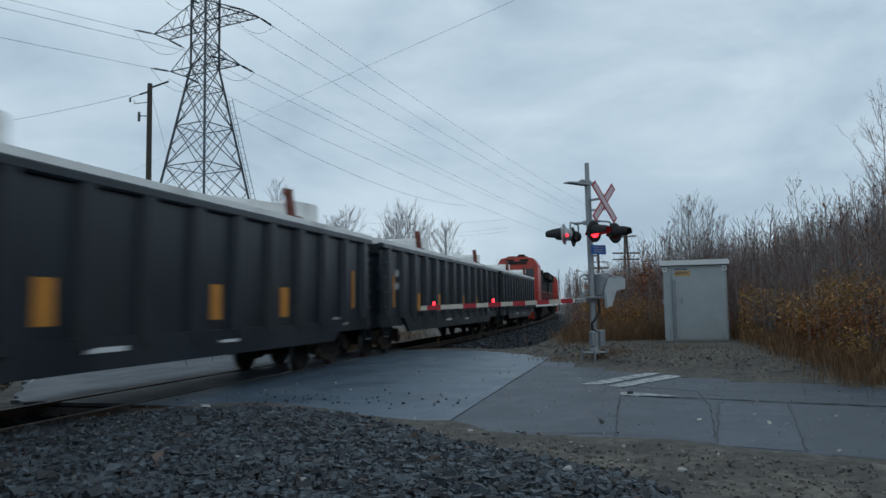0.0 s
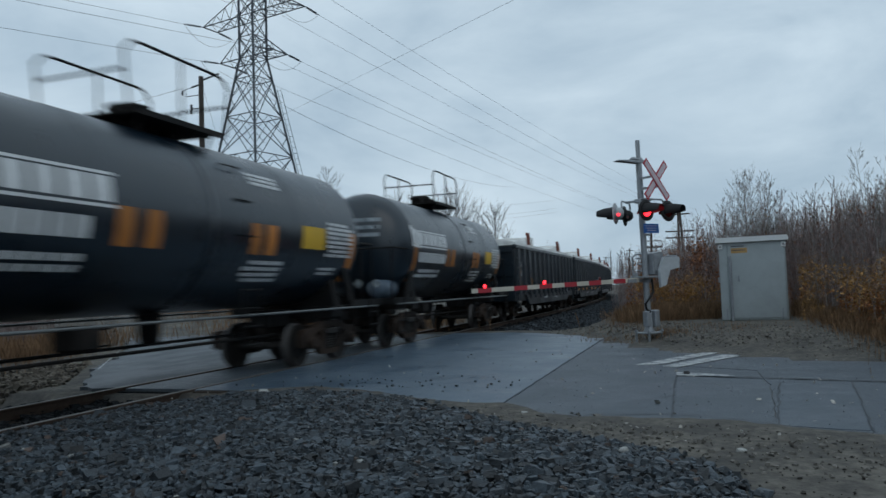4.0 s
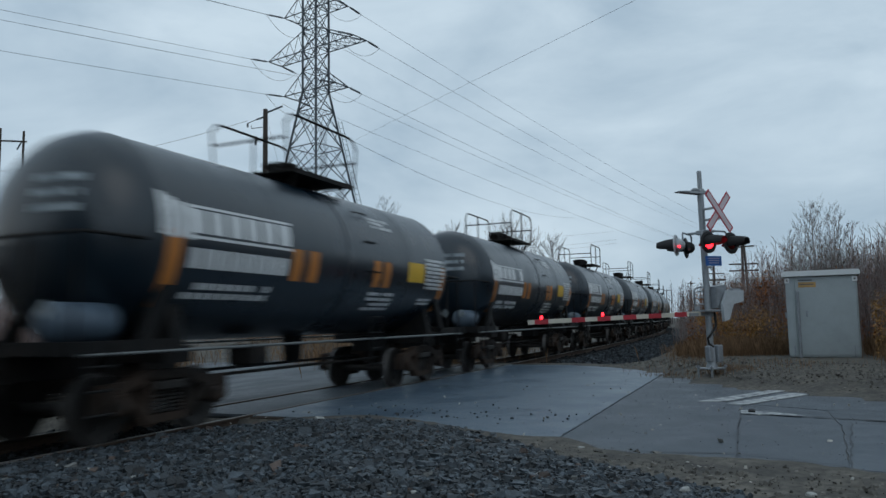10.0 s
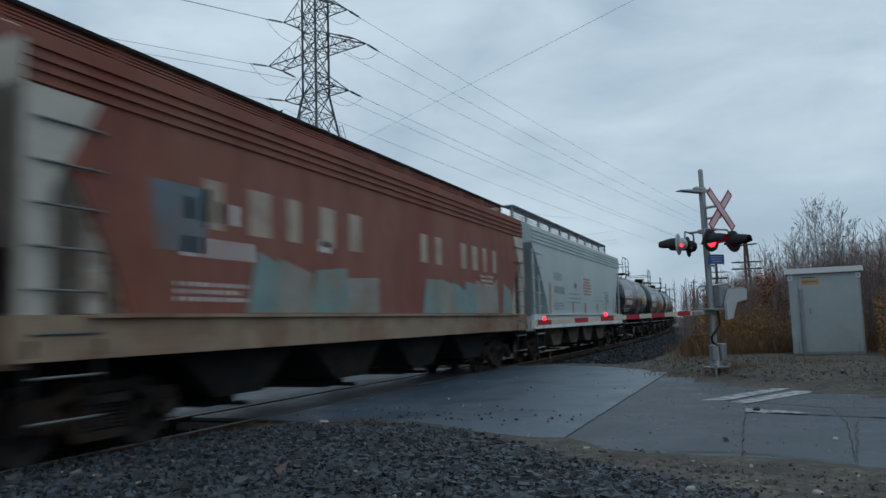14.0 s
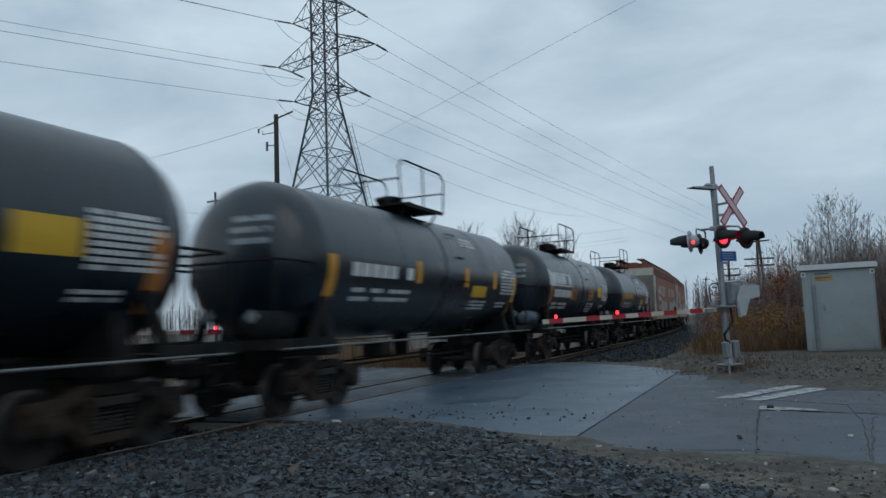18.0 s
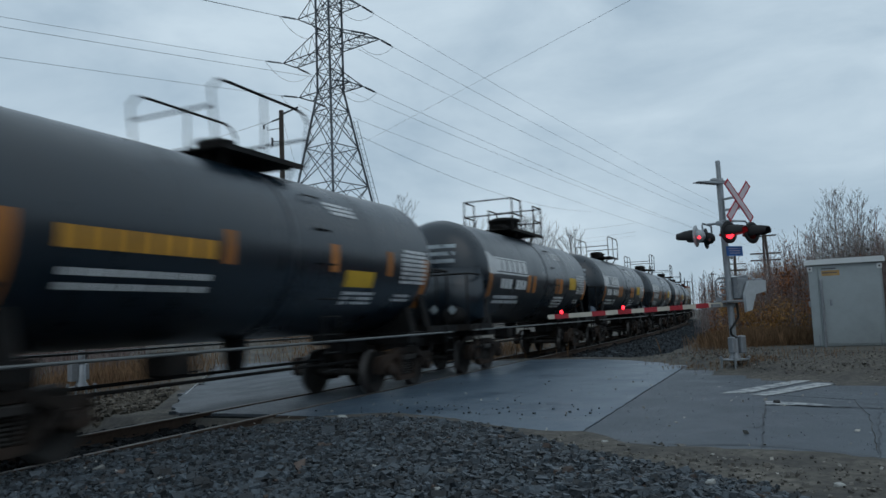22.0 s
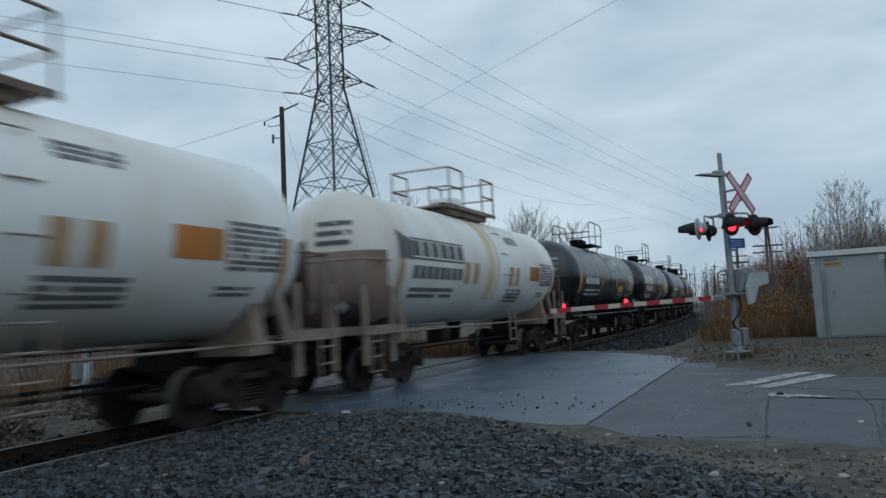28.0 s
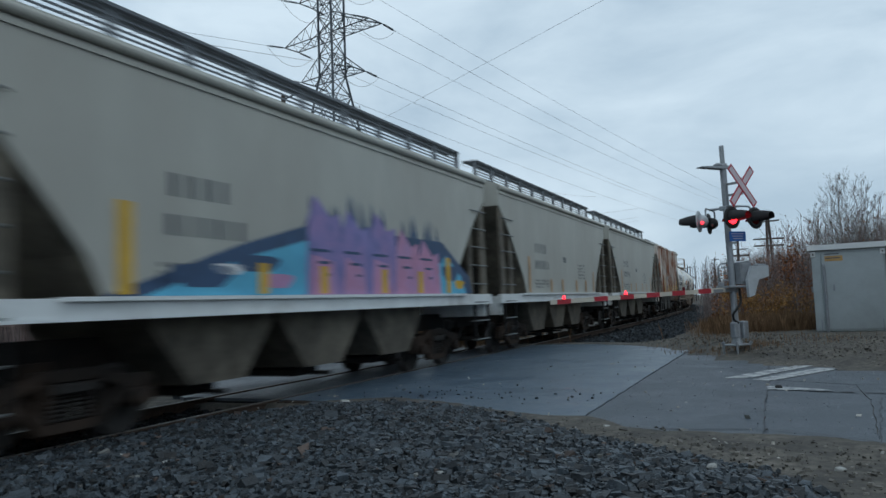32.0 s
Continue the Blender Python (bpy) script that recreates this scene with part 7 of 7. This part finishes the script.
# ---- plants ----
def branchy(seed, height, r, twigs, spread, sub=2, lift=0.75, first=0.25, leafy=0.0, sides=3):
    """A slender bare stem with rising twigs, as one Geo; base at the origin."""
    rnd = random.Random(seed)
    g = Geo()
    bend = Vector((rnd.uniform(-1, 1), rnd.uniform(-1, 1), 0)) * 0.06 * height
    spine = [Vector((0, 0, height * k / 4)) + bend * (k / 4) ** 2 + Vector((rnd.uniform(-1, 1), rnd.uniform(-1, 1), 0)) * 0.012 * height for k in range(5)]
    spine[0] = Vector((0, 0, -0.1))
    g.tube(spine, r, sides, caps=False, r2=r * 0.25)
    for k in range(twigs):
        f = first + (1 - first) * (k + rnd.random()) / twigs
        i = min(3, int(f * 4))
        p = spine[i].lerp(spine[i + 1], f * 4 - i)
        w = rnd.uniform(0, 6.283)
        ln = spread * height * (1.15 - f * 0.8) * rnd.uniform(0.5, 1.1)
        d = Vector((math.cos(w), math.sin(w), lift * rnd.uniform(0.7, 2.0))).normalized()
        m = p + d * ln * 0.5 + Vector((0, 0, 0.04 * ln))
        e = p + d * ln + Vector((0, 0, 0.22 * ln))
        g.tube([p, m, e], r * 0.38 * (1.1 - f * 0.6), 3, caps=False, r2=r * 0.10)
        for j in range(sub):
            q = p.lerp(e, rnd.uniform(0.3, 0.9))
            d2 = (d + Vector((rnd.uniform(-1, 1), rnd.uniform(-1, 1), rnd.uniform(0, 1))) * 0.9).normalized()
            g.tube([q, q + d2 * ln * rnd.uniform(0.25, 0.5)], r * 0.16, 3, caps=False, r2=r * 0.07)
            if rnd.random() < leafy:
                g.slot = 1
                for _ in range(3):
                    c = q + d2 * ln * 0.45 + Vector((rnd.uniform(-1, 1), rnd.uniform(-1, 1), rnd.uniform(-1, 1))) * 0.08
                    a, b = Vector((rnd.uniform(-1, 1), rnd.uniform(-1, 1), rnd.uniform(-1, 1))) * 0.035, Vector((rnd.uniform(-1, 1), rnd.uniform(-1, 1), rnd.uniform(-1, 1))) * 0.035
                    g.quad(c - a, c - b, c + a, c + b)
                g.slot = 0
    return g


def mass(name, lib, places, mats, label, category):
    """Many stems joined into one mesh. places: kind, x, y, z, scale, turn, tilt."""
    vs, fs, ms, base = [], [], [], 0
    arr = [(np.array(g.v), g.f, g.m) for g in lib]
    for kind, x, y, z, sc, turn, tilt in places:
        v, f, m = arr[kind]
        ca, sa = math.cos(turn), math.sin(turn)
        w = v * sc
        w = np.stack([w[:, 0] + w[:, 2] * tilt, w[:, 1], w[:, 2]], 1)
        w = np.stack([w[:, 0] * ca - w[:, 1] * sa + x, w[:, 0] * sa + w[:, 1] * ca + y, w[:, 2] + z], 1)
        vs.append(w)
        fs += [[i + base for i in q] for q in f]
        ms += m
        base += len(v)
    me = bpy.data.meshes.new(name)
    me.from_pydata(np.concatenate(vs).tolist(), [], fs)
    for q in mats:
        me.materials.append(q)
    me.polygons.foreach_set("material_index", ms)
    me.update()
    return tagged(new(name, me), label, category, kind="stuff")


FRONT = [(-3.0, 30.0), (-1.4, 25.2), (0.4, 24.6), (3.05, 24.2), (3.3, 20.0), (3.6, 16.9), (4.2, 14.9), (6.0, 12.6), (9.0, 10.4), (16.0, 7.0)]


def behind_front(x, y):
    """Metres inside the thicket, past its ragged front line."""
    best = 1e9
    for (x0, y0), (x1, y1) in zip(FRONT, FRONT[1:]):
        dx, dy = x1 - x0, y1 - y0
        k = min(1, max(0, ((x - x0) * dx + (y - y0) * dy) / (dx * dx + dy * dy)))
        px, py = x - x0 - k * dx, y - y0 - k * dy
        d = math.hypot(px, py) * (1 if dx * py - dy * px > 0 else -1)
        if abs(d) < abs(best):
            best = d
    return best


rt = random.Random(21)
saplings = [branchy(40 + k, 3.6, 0.024, 16, 0.22, 3, leafy=0.0 if k < 7 else 0.10) for k in range(9)]
places, pale = [], []
while len(places) < 2300:
    x, y = rt.uniform(-3, 18), rt.uniform(8, 40)
    d = behind_front(x, y)
    if d < 0.1 or d > 13 or rt.random() < d / 16:
        continue
    sc = rt.uniform(0.65, 1.12) * (0.62 + 0.38 * smooth_step(0, 2.5, d)) * (1 + 0.25 * smooth_step(6, 13, x)) * (0.66 + 0.34 * smooth_step(0.5, 5.5, x))
    row = (rt.randrange(9), x, y, ground_z(x, y), sc, rt.uniform(0, 6.28), rt.gauss(0, 0.10))
    (pale if rt.random() < 0.24 else places).append(row)
mass("thicket", saplings, places, [M_TWIG, M_RUSTLEAF], "dense thicket of bare grey-brown saplings", "thicket")
mass("birch_thicket", saplings, pale, [M_BIRCH, M_RUSTLEAF], "thin pale birch stems among the saplings", "thicket")
places = []
while len(places) < 2000:
    s, d = rt.uniform(27, 150), rt.uniform(5.4, 34)
    x0, y0, a = track(s)
    x, y = x0 + d, y0
    if behind_front(x, y) < 1.0 and y < 40 or rt.random() < d / 50:
        continue
    sc = rt.uniform(0.7, 1.25) * (0.45 + 0.55 * smooth_step(5, 11, d)) * (1.0 + 0.2 * smooth_step(60, 140, s))
    places.append((rt.randrange(9), x, y, ground_z(x, y), sc, rt.uniform(0, 6.28), rt.gauss(0, 0.08)))
while len(places) < 2550:
    x, y = rt.uniform(-3.5, 9), rt.uniform(25.5, 46)
    if behind_front(x, y) < 1.0 or x - track(y)[0] < 6.5:
        continue
    places.append((rt.randrange(9), x, y, ground_z(x, y), rt.uniform(0.75, 1.15) * (0.62 + 0.38 * smooth_step(-2.5, 2.5, x)), rt.uniform(0, 6.28), rt.gauss(0, 0.08)))
mass("trackside_thicket", saplings, places, [M_TWIG, M_RUSTLEAF], "bare brown brush lining the railway", "thicket")
places = []
while len(places) < 1300:
    w, d = rt.uniform(-80, 34), rt.uniform(150, 240)
    x, y = d * math.sin(radians(w)), d * math.cos(radians(w))
    if abs(x - track(min(y, 290))[0]) < 7:
        continue
    places.append((rt.randrange(9), x, y, 0.0, rt.uniform(1.8, 2.9), rt.uniform(0, 6.28), rt.gauss(0, 0.05)))
mass("far_wood", [branchy(70 + k, 3.6, 0.05, 12, 0.26, 2) for k in range(9)], places, [M_FARWOOD, M_RUSTLEAF], "far line of bare grey woodland", "woodland")
# ground cover wood behind the far side of the railway
places = []
while len(places) < 500:
    x, y = rt.uniform(-75, -26), rt.uniform(24, 100)
    if y < 26 - (x + 26) * 0.4 or abs((y - 43) - (-x - 40)) < 9:
        continue
    places.append((rt.randrange(9), x, y, ground_z(x, y), rt.uniform(0.35, 0.9), rt.uniform(0, 6.28), rt.gauss(0, 0.08)))
mass("far_side_brush", saplings, places, [M_TWIG, M_RUSTLEAF], "low bare brush beyond the railway", "brush")

places = []
while len(places) < 2300:
    x, y = rt.uniform(-44, -19.5), rt.uniform(-4, 40)
    if y > 14.5 + (-x - 15.3) * 1.0 - rt.uniform(0, 1.5):
        continue
    places.append((rt.randrange(9), x, y, ground_z(x, y), rt.uniform(0.6, 1.05) * (0.7 + 0.3 * smooth_step(20, 26, -x)), rt.uniform(0, 6.28), rt.gauss(0, 0.1)))
mass("far_bank_thicket", saplings, places, [M_TWIG, M_RUSTLEAF], "purple-brown bare brush beyond the far signal", "brush")
bank = places


# single trees that stand out
def airy_tree(x, y, top, seed, label, mats, r=0.03, width=0.2, first=0.2, limbs=24, leafy=0.0):
    """A slender young tree: a bending stem, rising limbs, and twigs that end in hair-fine tips."""
    rnd = random.Random(seed)
    z = ground_z(x, y)
    h = top - z
    ob = thing("tree", label, "tree", "single trees", m=pose(x, y, z))
    bend = Vector((rnd.uniform(-1, 1), rnd.uniform(-1, 1), 0)) * 0.05 * h
    spine = [Vector((0, 0, h * k / 6 - (0.1 if k == 0 else 0))) + bend * (k / 6) ** 2 + Vector((rnd.uniform(-1, 1), rnd.uniform(-1, 1), 0)) * (0.008 * h if k else 0) for k in range(7)]
    part("trunk", Geo().tube(spine, r, 6, caps=False, r2=0.004), mats[0], ob, fix=False)
    g = Geo()

    def shoot(p, d, ln, rr, level):
        up = Vector((0, 0, 0.28 * ln))
        m, e = p + d * ln * 0.5 + up * 0.25, p + d * ln + up
        g.tube([p, m, e], rr, 3, caps=False, r2=max(0.0014, rr * 0.4))
        if level == 0:
            if rnd.random() < leafy:
                g.slot = 1
                a, b = [Vector((rnd.uniform(-1, 1), rnd.uniform(-1, 1), rnd.uniform(-1, 1))) * 0.035 for _ in range(2)]
                g.quad(e - a, e - b, e + a, e + b)
                g.slot = 0
            return
        for _ in range(5 if level > 1 else 4):
            f = rnd.uniform(0.25, 1.0)
            q = p.lerp(m, f * 2) if f < 0.5 else m.lerp(e, f * 2 - 1)
            d2 = (d + Vector((rnd.gauss(0, 1), rnd.gauss(0, 1), rnd.gauss(0.35, 0.5))) * 0.5).normalized()
            shoot(q, d2, ln * rnd.uniform(0.35, 0.6) * (1.1 - 0.4 * f), max(0.002, rr * 0.55), level - 1)
    for k in range(limbs):
        f = first + (0.97 - first) * (k + rnd.random()) / limbs
        i = min(5, int(f * 6))
        p = spine[i].lerp(spine[i + 1], f * 6 - i)
        w = k * 2.4 + rnd.uniform(-0.5, 0.5)
        tilt = rnd.uniform(0.7, 1.5)
        d = Vector((math.cos(w), math.sin(w), tilt)).normalized()
        ln = width * h * (1.0 - 0.72 * max(0.0, f - 0.35) / 0.65) * rnd.uniform(0.7, 1.15) * math.sqrt(1 + tilt * tilt) * 0.72
        shoot(p, d, ln, r * 0.34 * (1.15 - 0.7 * f), 2)
    part("crown", g, [mats[0], mats[1]], ob, "crown of fine bare twigs", fix=False)
    return ob


bare = "bare grey tree with a rounded crown of fine twigs"
for x, y, top, seed, wide in ((-41.0, 80.0, 16.8, 3, 0.20), (-33.9, 83.3, 12.8, 5, 0.30), (-36.8, 86.0, 12.4, 6, 0.30), (-26.6, 86.0, 12.9, 8, 0.38), (-28.6, 87.5, 12.2, 9, 0.34), (-22.9, 90.0, 11.2, 12, 0.34)):
    airy_tree(x, y, top, seed, bare, (M_CROWN, M_BARK), 0.13, wide, 0.32, 44)
birch = "slender pale birch with fine bare twigs"
for x, y, top, seed in ((1.95, 26.0, 5.0, 21), (2.35, 26.5, 4.85, 22), (1.6, 26.8, 4.75, 23), (1.2, 26.4, 4.1, 24), (2.75, 26.7, 4.45, 28), (2.1, 27.4, 4.9, 29)):
    airy_tree(x, y, top, seed, birch, (M_BIRCH, M_BARK), 0.024, 0.25, 0.22, 34, 0.03)
for x, y, top, seed in ((4.55, 22.0, 4.75, 31), (5.2, 22.3, 4.3, 32), (4.7, 19.4, 3.75, 33), (6.3, 21.0, 4.8, 34), (3.6, 24.6, 4.0, 35), (5.4, 18.4, 4.1, 36)):
    airy_tree(x, y, top, seed, birch, (M_BIRCH, M_BARK), 0.020, 0.20, 0.25, 26, 0.03)
for x, y, top, seed in ((6.05, 20.0, 6.3, 41), (6.6, 19.4, 6.0, 42), (7.2, 20.6, 6.6, 44), (0.55, 40.0, 4.6, 45), (-0.6, 44.0, 4.9, 46), (-2.4, 52.0, 4.8, 47)):
    airy_tree(x, y, top, seed, "taller bare grey sapling in the thicket", (M_TWIG, M_RUSTLEAF), 0.030, 0.26, 0.22, 30, 0.02)


# shrubs that keep their leaves
def leaf_cloud(name, centres, n, size, material, label, category, seed, left=-2.0):
    rng = np.random.default_rng(seed)
    c = np.array([q[:3] for q in centres])
    rad = np.array([q[3:6] for q in centres])
    pick = rng.integers(0, len(c), n)
    d = rng.normal(0, 1, (n, 3))
    d /= np.linalg.norm(d, axis=1)[:, None]
    p = c[pick] + d * rad[pick] * rng.uniform(0.25, 1.05, n)[:, None]
    keep = (p[:, 2] > 0.05) & (p[:, 0] > left) & ((p[:, 0] > 0.128 * p[:, 1]) | (p[:, 1] > 23.3))
    p = p[keep]
    n = len(p)
    a, b = rng.normal(0, 1, (n, 3)) * size, rng.normal(0, 1, (n, 3)) * size
    v = np.stack([p - a, p - b, p + a, p + b], 1).reshape(-1, 3)
    me = bpy.data.meshes.new(name)
    me.from_pydata(v.tolist(), [], np.arange(4 * n).reshape(-1, 4).tolist())
    me.materials.append(material)
    return tagged(new(name, me), label, category, kind="stuff")


cent = [(-0.45 + rt.gauss(0, 0.5), 25.0 + rt.gauss(0, 0.5), 0.75 + rt.uniform(-0.5, 0.75), 0.36, 0.36, 0.34) for _ in range(40)]
leaf_cloud("yellow_shrub", cent, 6500, 0.014, M_YELLEAF, "yellow-brown leafy shrub behind the signal mast", "shrub", 51)
cent = [(-0.6 + rt.gauss(0, 2.2), 26.8 + rt.gauss(0, 1.2), 1.2 + rt.uniform(-0.5, 1.4), 0.5, 0.5, 0.5) for _ in range(40)]
leaf_cloud("rust_shrub", cent, 6500, 0.019, M_RUSTLEAF, "rust-coloured leaves clinging to the brush", "shrub", 52)
cent = [(4.4 + rt.gauss(0, 0.9), 17.3 + rt.gauss(0, 1.5), 0.9 + rt.uniform(-0.5, 0.9), 0.5, 0.5, 0.4) for _ in range(48)]
leaf_cloud("yellow_shrub", cent, 13000, 0.0125, M_YELLEAF, "yellow-brown leafy shrub at the thicket's edge", "shrub", 53)
cent = [(4.15 + rt.gauss(0, 0.35), 19.6 + rt.gauss(0, 1.8), 0.6 + rt.uniform(-0.3, 0.6), 0.4, 0.4, 0.4) for _ in range(30)]
leaf_cloud("rust_shrub", cent, 6000, 0.015, M_RUSTLEAF, "rust-brown leaves at the thicket's foot", "shrub", 54)
cent = [(6.5 + rt.gauss(0, 1.6), 14.6 + rt.gauss(0, 1.8), 0.8 + rt.uniform(-0.5, 0.8), 0.5, 0.5, 0.4) for _ in range(40)]
leaf_cloud("rust_shrub", cent, 7000, 0.015, M_RUSTLEAF, "rust-brown leaves at the thicket's foot", "shrub", 55)


# dry grass
def grass(name, spots, n, height, material, label, seed):
    """Thin bent blades round the given spots (x, y, spread x, spread y)."""
    rng = np.random.default_rng(seed)
    s = np.array(spots)
    k = rng.integers(0, len(s), n)
    x, y = s[k, 0] + rng.normal(0, 1, n) * s[k, 2], s[k, 1] + rng.normal(0, 1, n) * s[k, 3]
    z = np.array([ground_z(a, b) for a, b in zip(x, y)])
    h = height * rng.uniform(0.4, 1.15, n)
    w = rng.uniform(0, 6.283, n)
    lean = rng.uniform(0.02, 0.35, n) * h
    wx, wy = np.cos(w + 1.57) * 0.0045, np.sin(w + 1.57) * 0.0045
    bx, by = np.cos(w) * lean, np.sin(w) * lean
    v = np.stack([np.stack([x - wx, y - wy, z - 0.02], 1), np.stack([x + wx, y + wy, z - 0.02], 1),
                  np.stack([x + bx * 0.4 + wx * 0.7, y + by * 0.4 + wy * 0.7, z + h * 0.6], 1), np.stack([x + bx, y + by, z + h], 1), np.stack([x + bx * 0.4 - wx * 0.7, y + by * 0.4 - wy * 0.7, z + h * 0.6], 1)], 1).reshape(-1, 3)
    f = np.arange(5 * n).reshape(-1, 5).tolist()
    me = bpy.data.meshes.new(name)
    me.from_pydata(v.tolist(), [], f)
    me.materials.append(material)
    return tagged(new(name, me), label, "grass", kind="stuff")


grass("dry_grass", [(-1.7, 25.0, 0.35, 0.5), (-1.0, 23.2, 0.5, 0.5), (-0.3, 23.4, 0.5, 0.4), (0.3, 23.6, 0.4, 0.4), (3.15, 23.4, 0.2, 0.5), (-0.9, 24.2, 0.6, 0.5), (0.0, 24.4, 0.6, 0.4)], 7000, 0.5, M_GRASS, "tall dry tan grass in front of the thicket", 61)
grass("dry_grass", [(3.4, 19.5, 0.3, 1.5), (3.8, 16.4, 0.35, 1.0), (4.6, 14.4, 0.6, 0.5), (6.6, 12.4, 1.0, 0.5), (9, 10.6, 1.4, 0.6)], 9000, 0.36, M_GRASS, "dry grass along the thicket's foot", 62)
grass("dry_grass", [(-1.6, 19.4, 0.5, 0.3), (-0.7, 18.6, 0.4, 0.25), (-1.9, 21.3, 0.8, 0.6), (0.4, 19.6, 0.8, 0.6)], 900, 0.14, M_GRASS, "short dry grass tufts on the bare soil", 63)
grass("dry_grass", [(-14.0, 25.0, 2.0, 1.2), (-11.8, 24.4, 1.0, 0.7), (-18, 31, 2.5, 2.0), (-12.6, 29, 0.9, 3.0), (-13.5, 36, 1.2, 5.0), (-24, 36, 3, 3)], 9000, 0.6, M_GRASS, "yellow dry grass beyond the railway", 64)
grass("dry_grass", [(-16.6, 10.6, 1.0, 1.2), (-17.5, 14.5, 0.7, 1.8), (-20, 8, 2, 3), (-19.5, 18.0, 0.7, 1.6), (-24, 22, 2, 2)], 8000, 0.5, M_GRASS, "yellow dry grass beyond the railway", 65)
cent = [(-21 + rt.uniform(-4, 2.5), 10 + rt.uniform(-5, 4), 0.6 + rt.uniform(-0.3, 0.6), 0.6, 0.6, 0.4) for _ in range(40)]
leaf_cloud("rust_shrub", cent, 3000, 0.028, M_RUSTLEAF, "rust-brown low brush beyond the railway", "shrub", 56, left=-40)
cent = [(x, y, z + sc * rt.uniform(0.5, 2.6), 0.7, 0.7, 0.6) for _, x, y, z, sc, _, _ in bank[::9]]
leaf_cloud("far_bank_leaves", cent, 9000, 0.045, M_TWIG, "withered purple-brown leaves in the far brush", "shrub", 57, left=-50)

# ---- ties, one object each, on one mesh ----
tie_mesh = Geo().box((0, 0, -0.26), (2.6, 0.22, 0.17), bevel=0.012).mesh("tie", M_TIE)
for k in range(190):
    s = -14 + 0.56 * k
    if 10.0 < s < 23.4:
        continue
    x, y, a = track(s)
    ob = new("tie", tie_mesh)
    ob.parent = railway
    ob.matrix_basis = pose(x + 0.03 * math.sin(k * 12.9), y, 0, 0, 0, math.degrees(a) + 0.6 * math.sin(k * 7.3))


def motions():
    for car, middle, half, turn in CARS:
        rows = []
        for k in range(65):
            t = k * 0.5
            rows.append((t, car_pose(GAP_Y + SPEED * t - middle, half) @ pose(0, 0, 0, 0, 0, turn)))
        walk(car, rows)
    # wheels roll while their car is near the crossing
    for car, middle, half, _ in CARS:
        t0 = (middle - GAP_Y - 9.0) / SPEED
        t1 = t0 + 2.6
        if t1 < 0.1 or t0 > 31.9:
            continue
        a, b = max(0, math.ceil(t0 * FPS)), min(32 * FPS, int(t1 * FPS))
        for truck_part in car.children:
            for ws in truck_part.children:
                if not ws.name.startswith("wheelset"):
                    continue
                x, y, z = ws.location
                rows = [(k / FPS, pose(x, y, z, -math.degrees(SPEED * k / FPS / 0.42))) for k in range(a, b + 1)]
                if a > 1:
                    rows = [(0.0, rows[0][1]), ((a - 1) / FPS, rows[0][1])] + rows
                if b < 32 * FPS - 1:
                    rows += [((b + 1) / FPS, rows[-1][1]), (32.0, rows[-1][1])]
                walk(ws, rows)


motions()
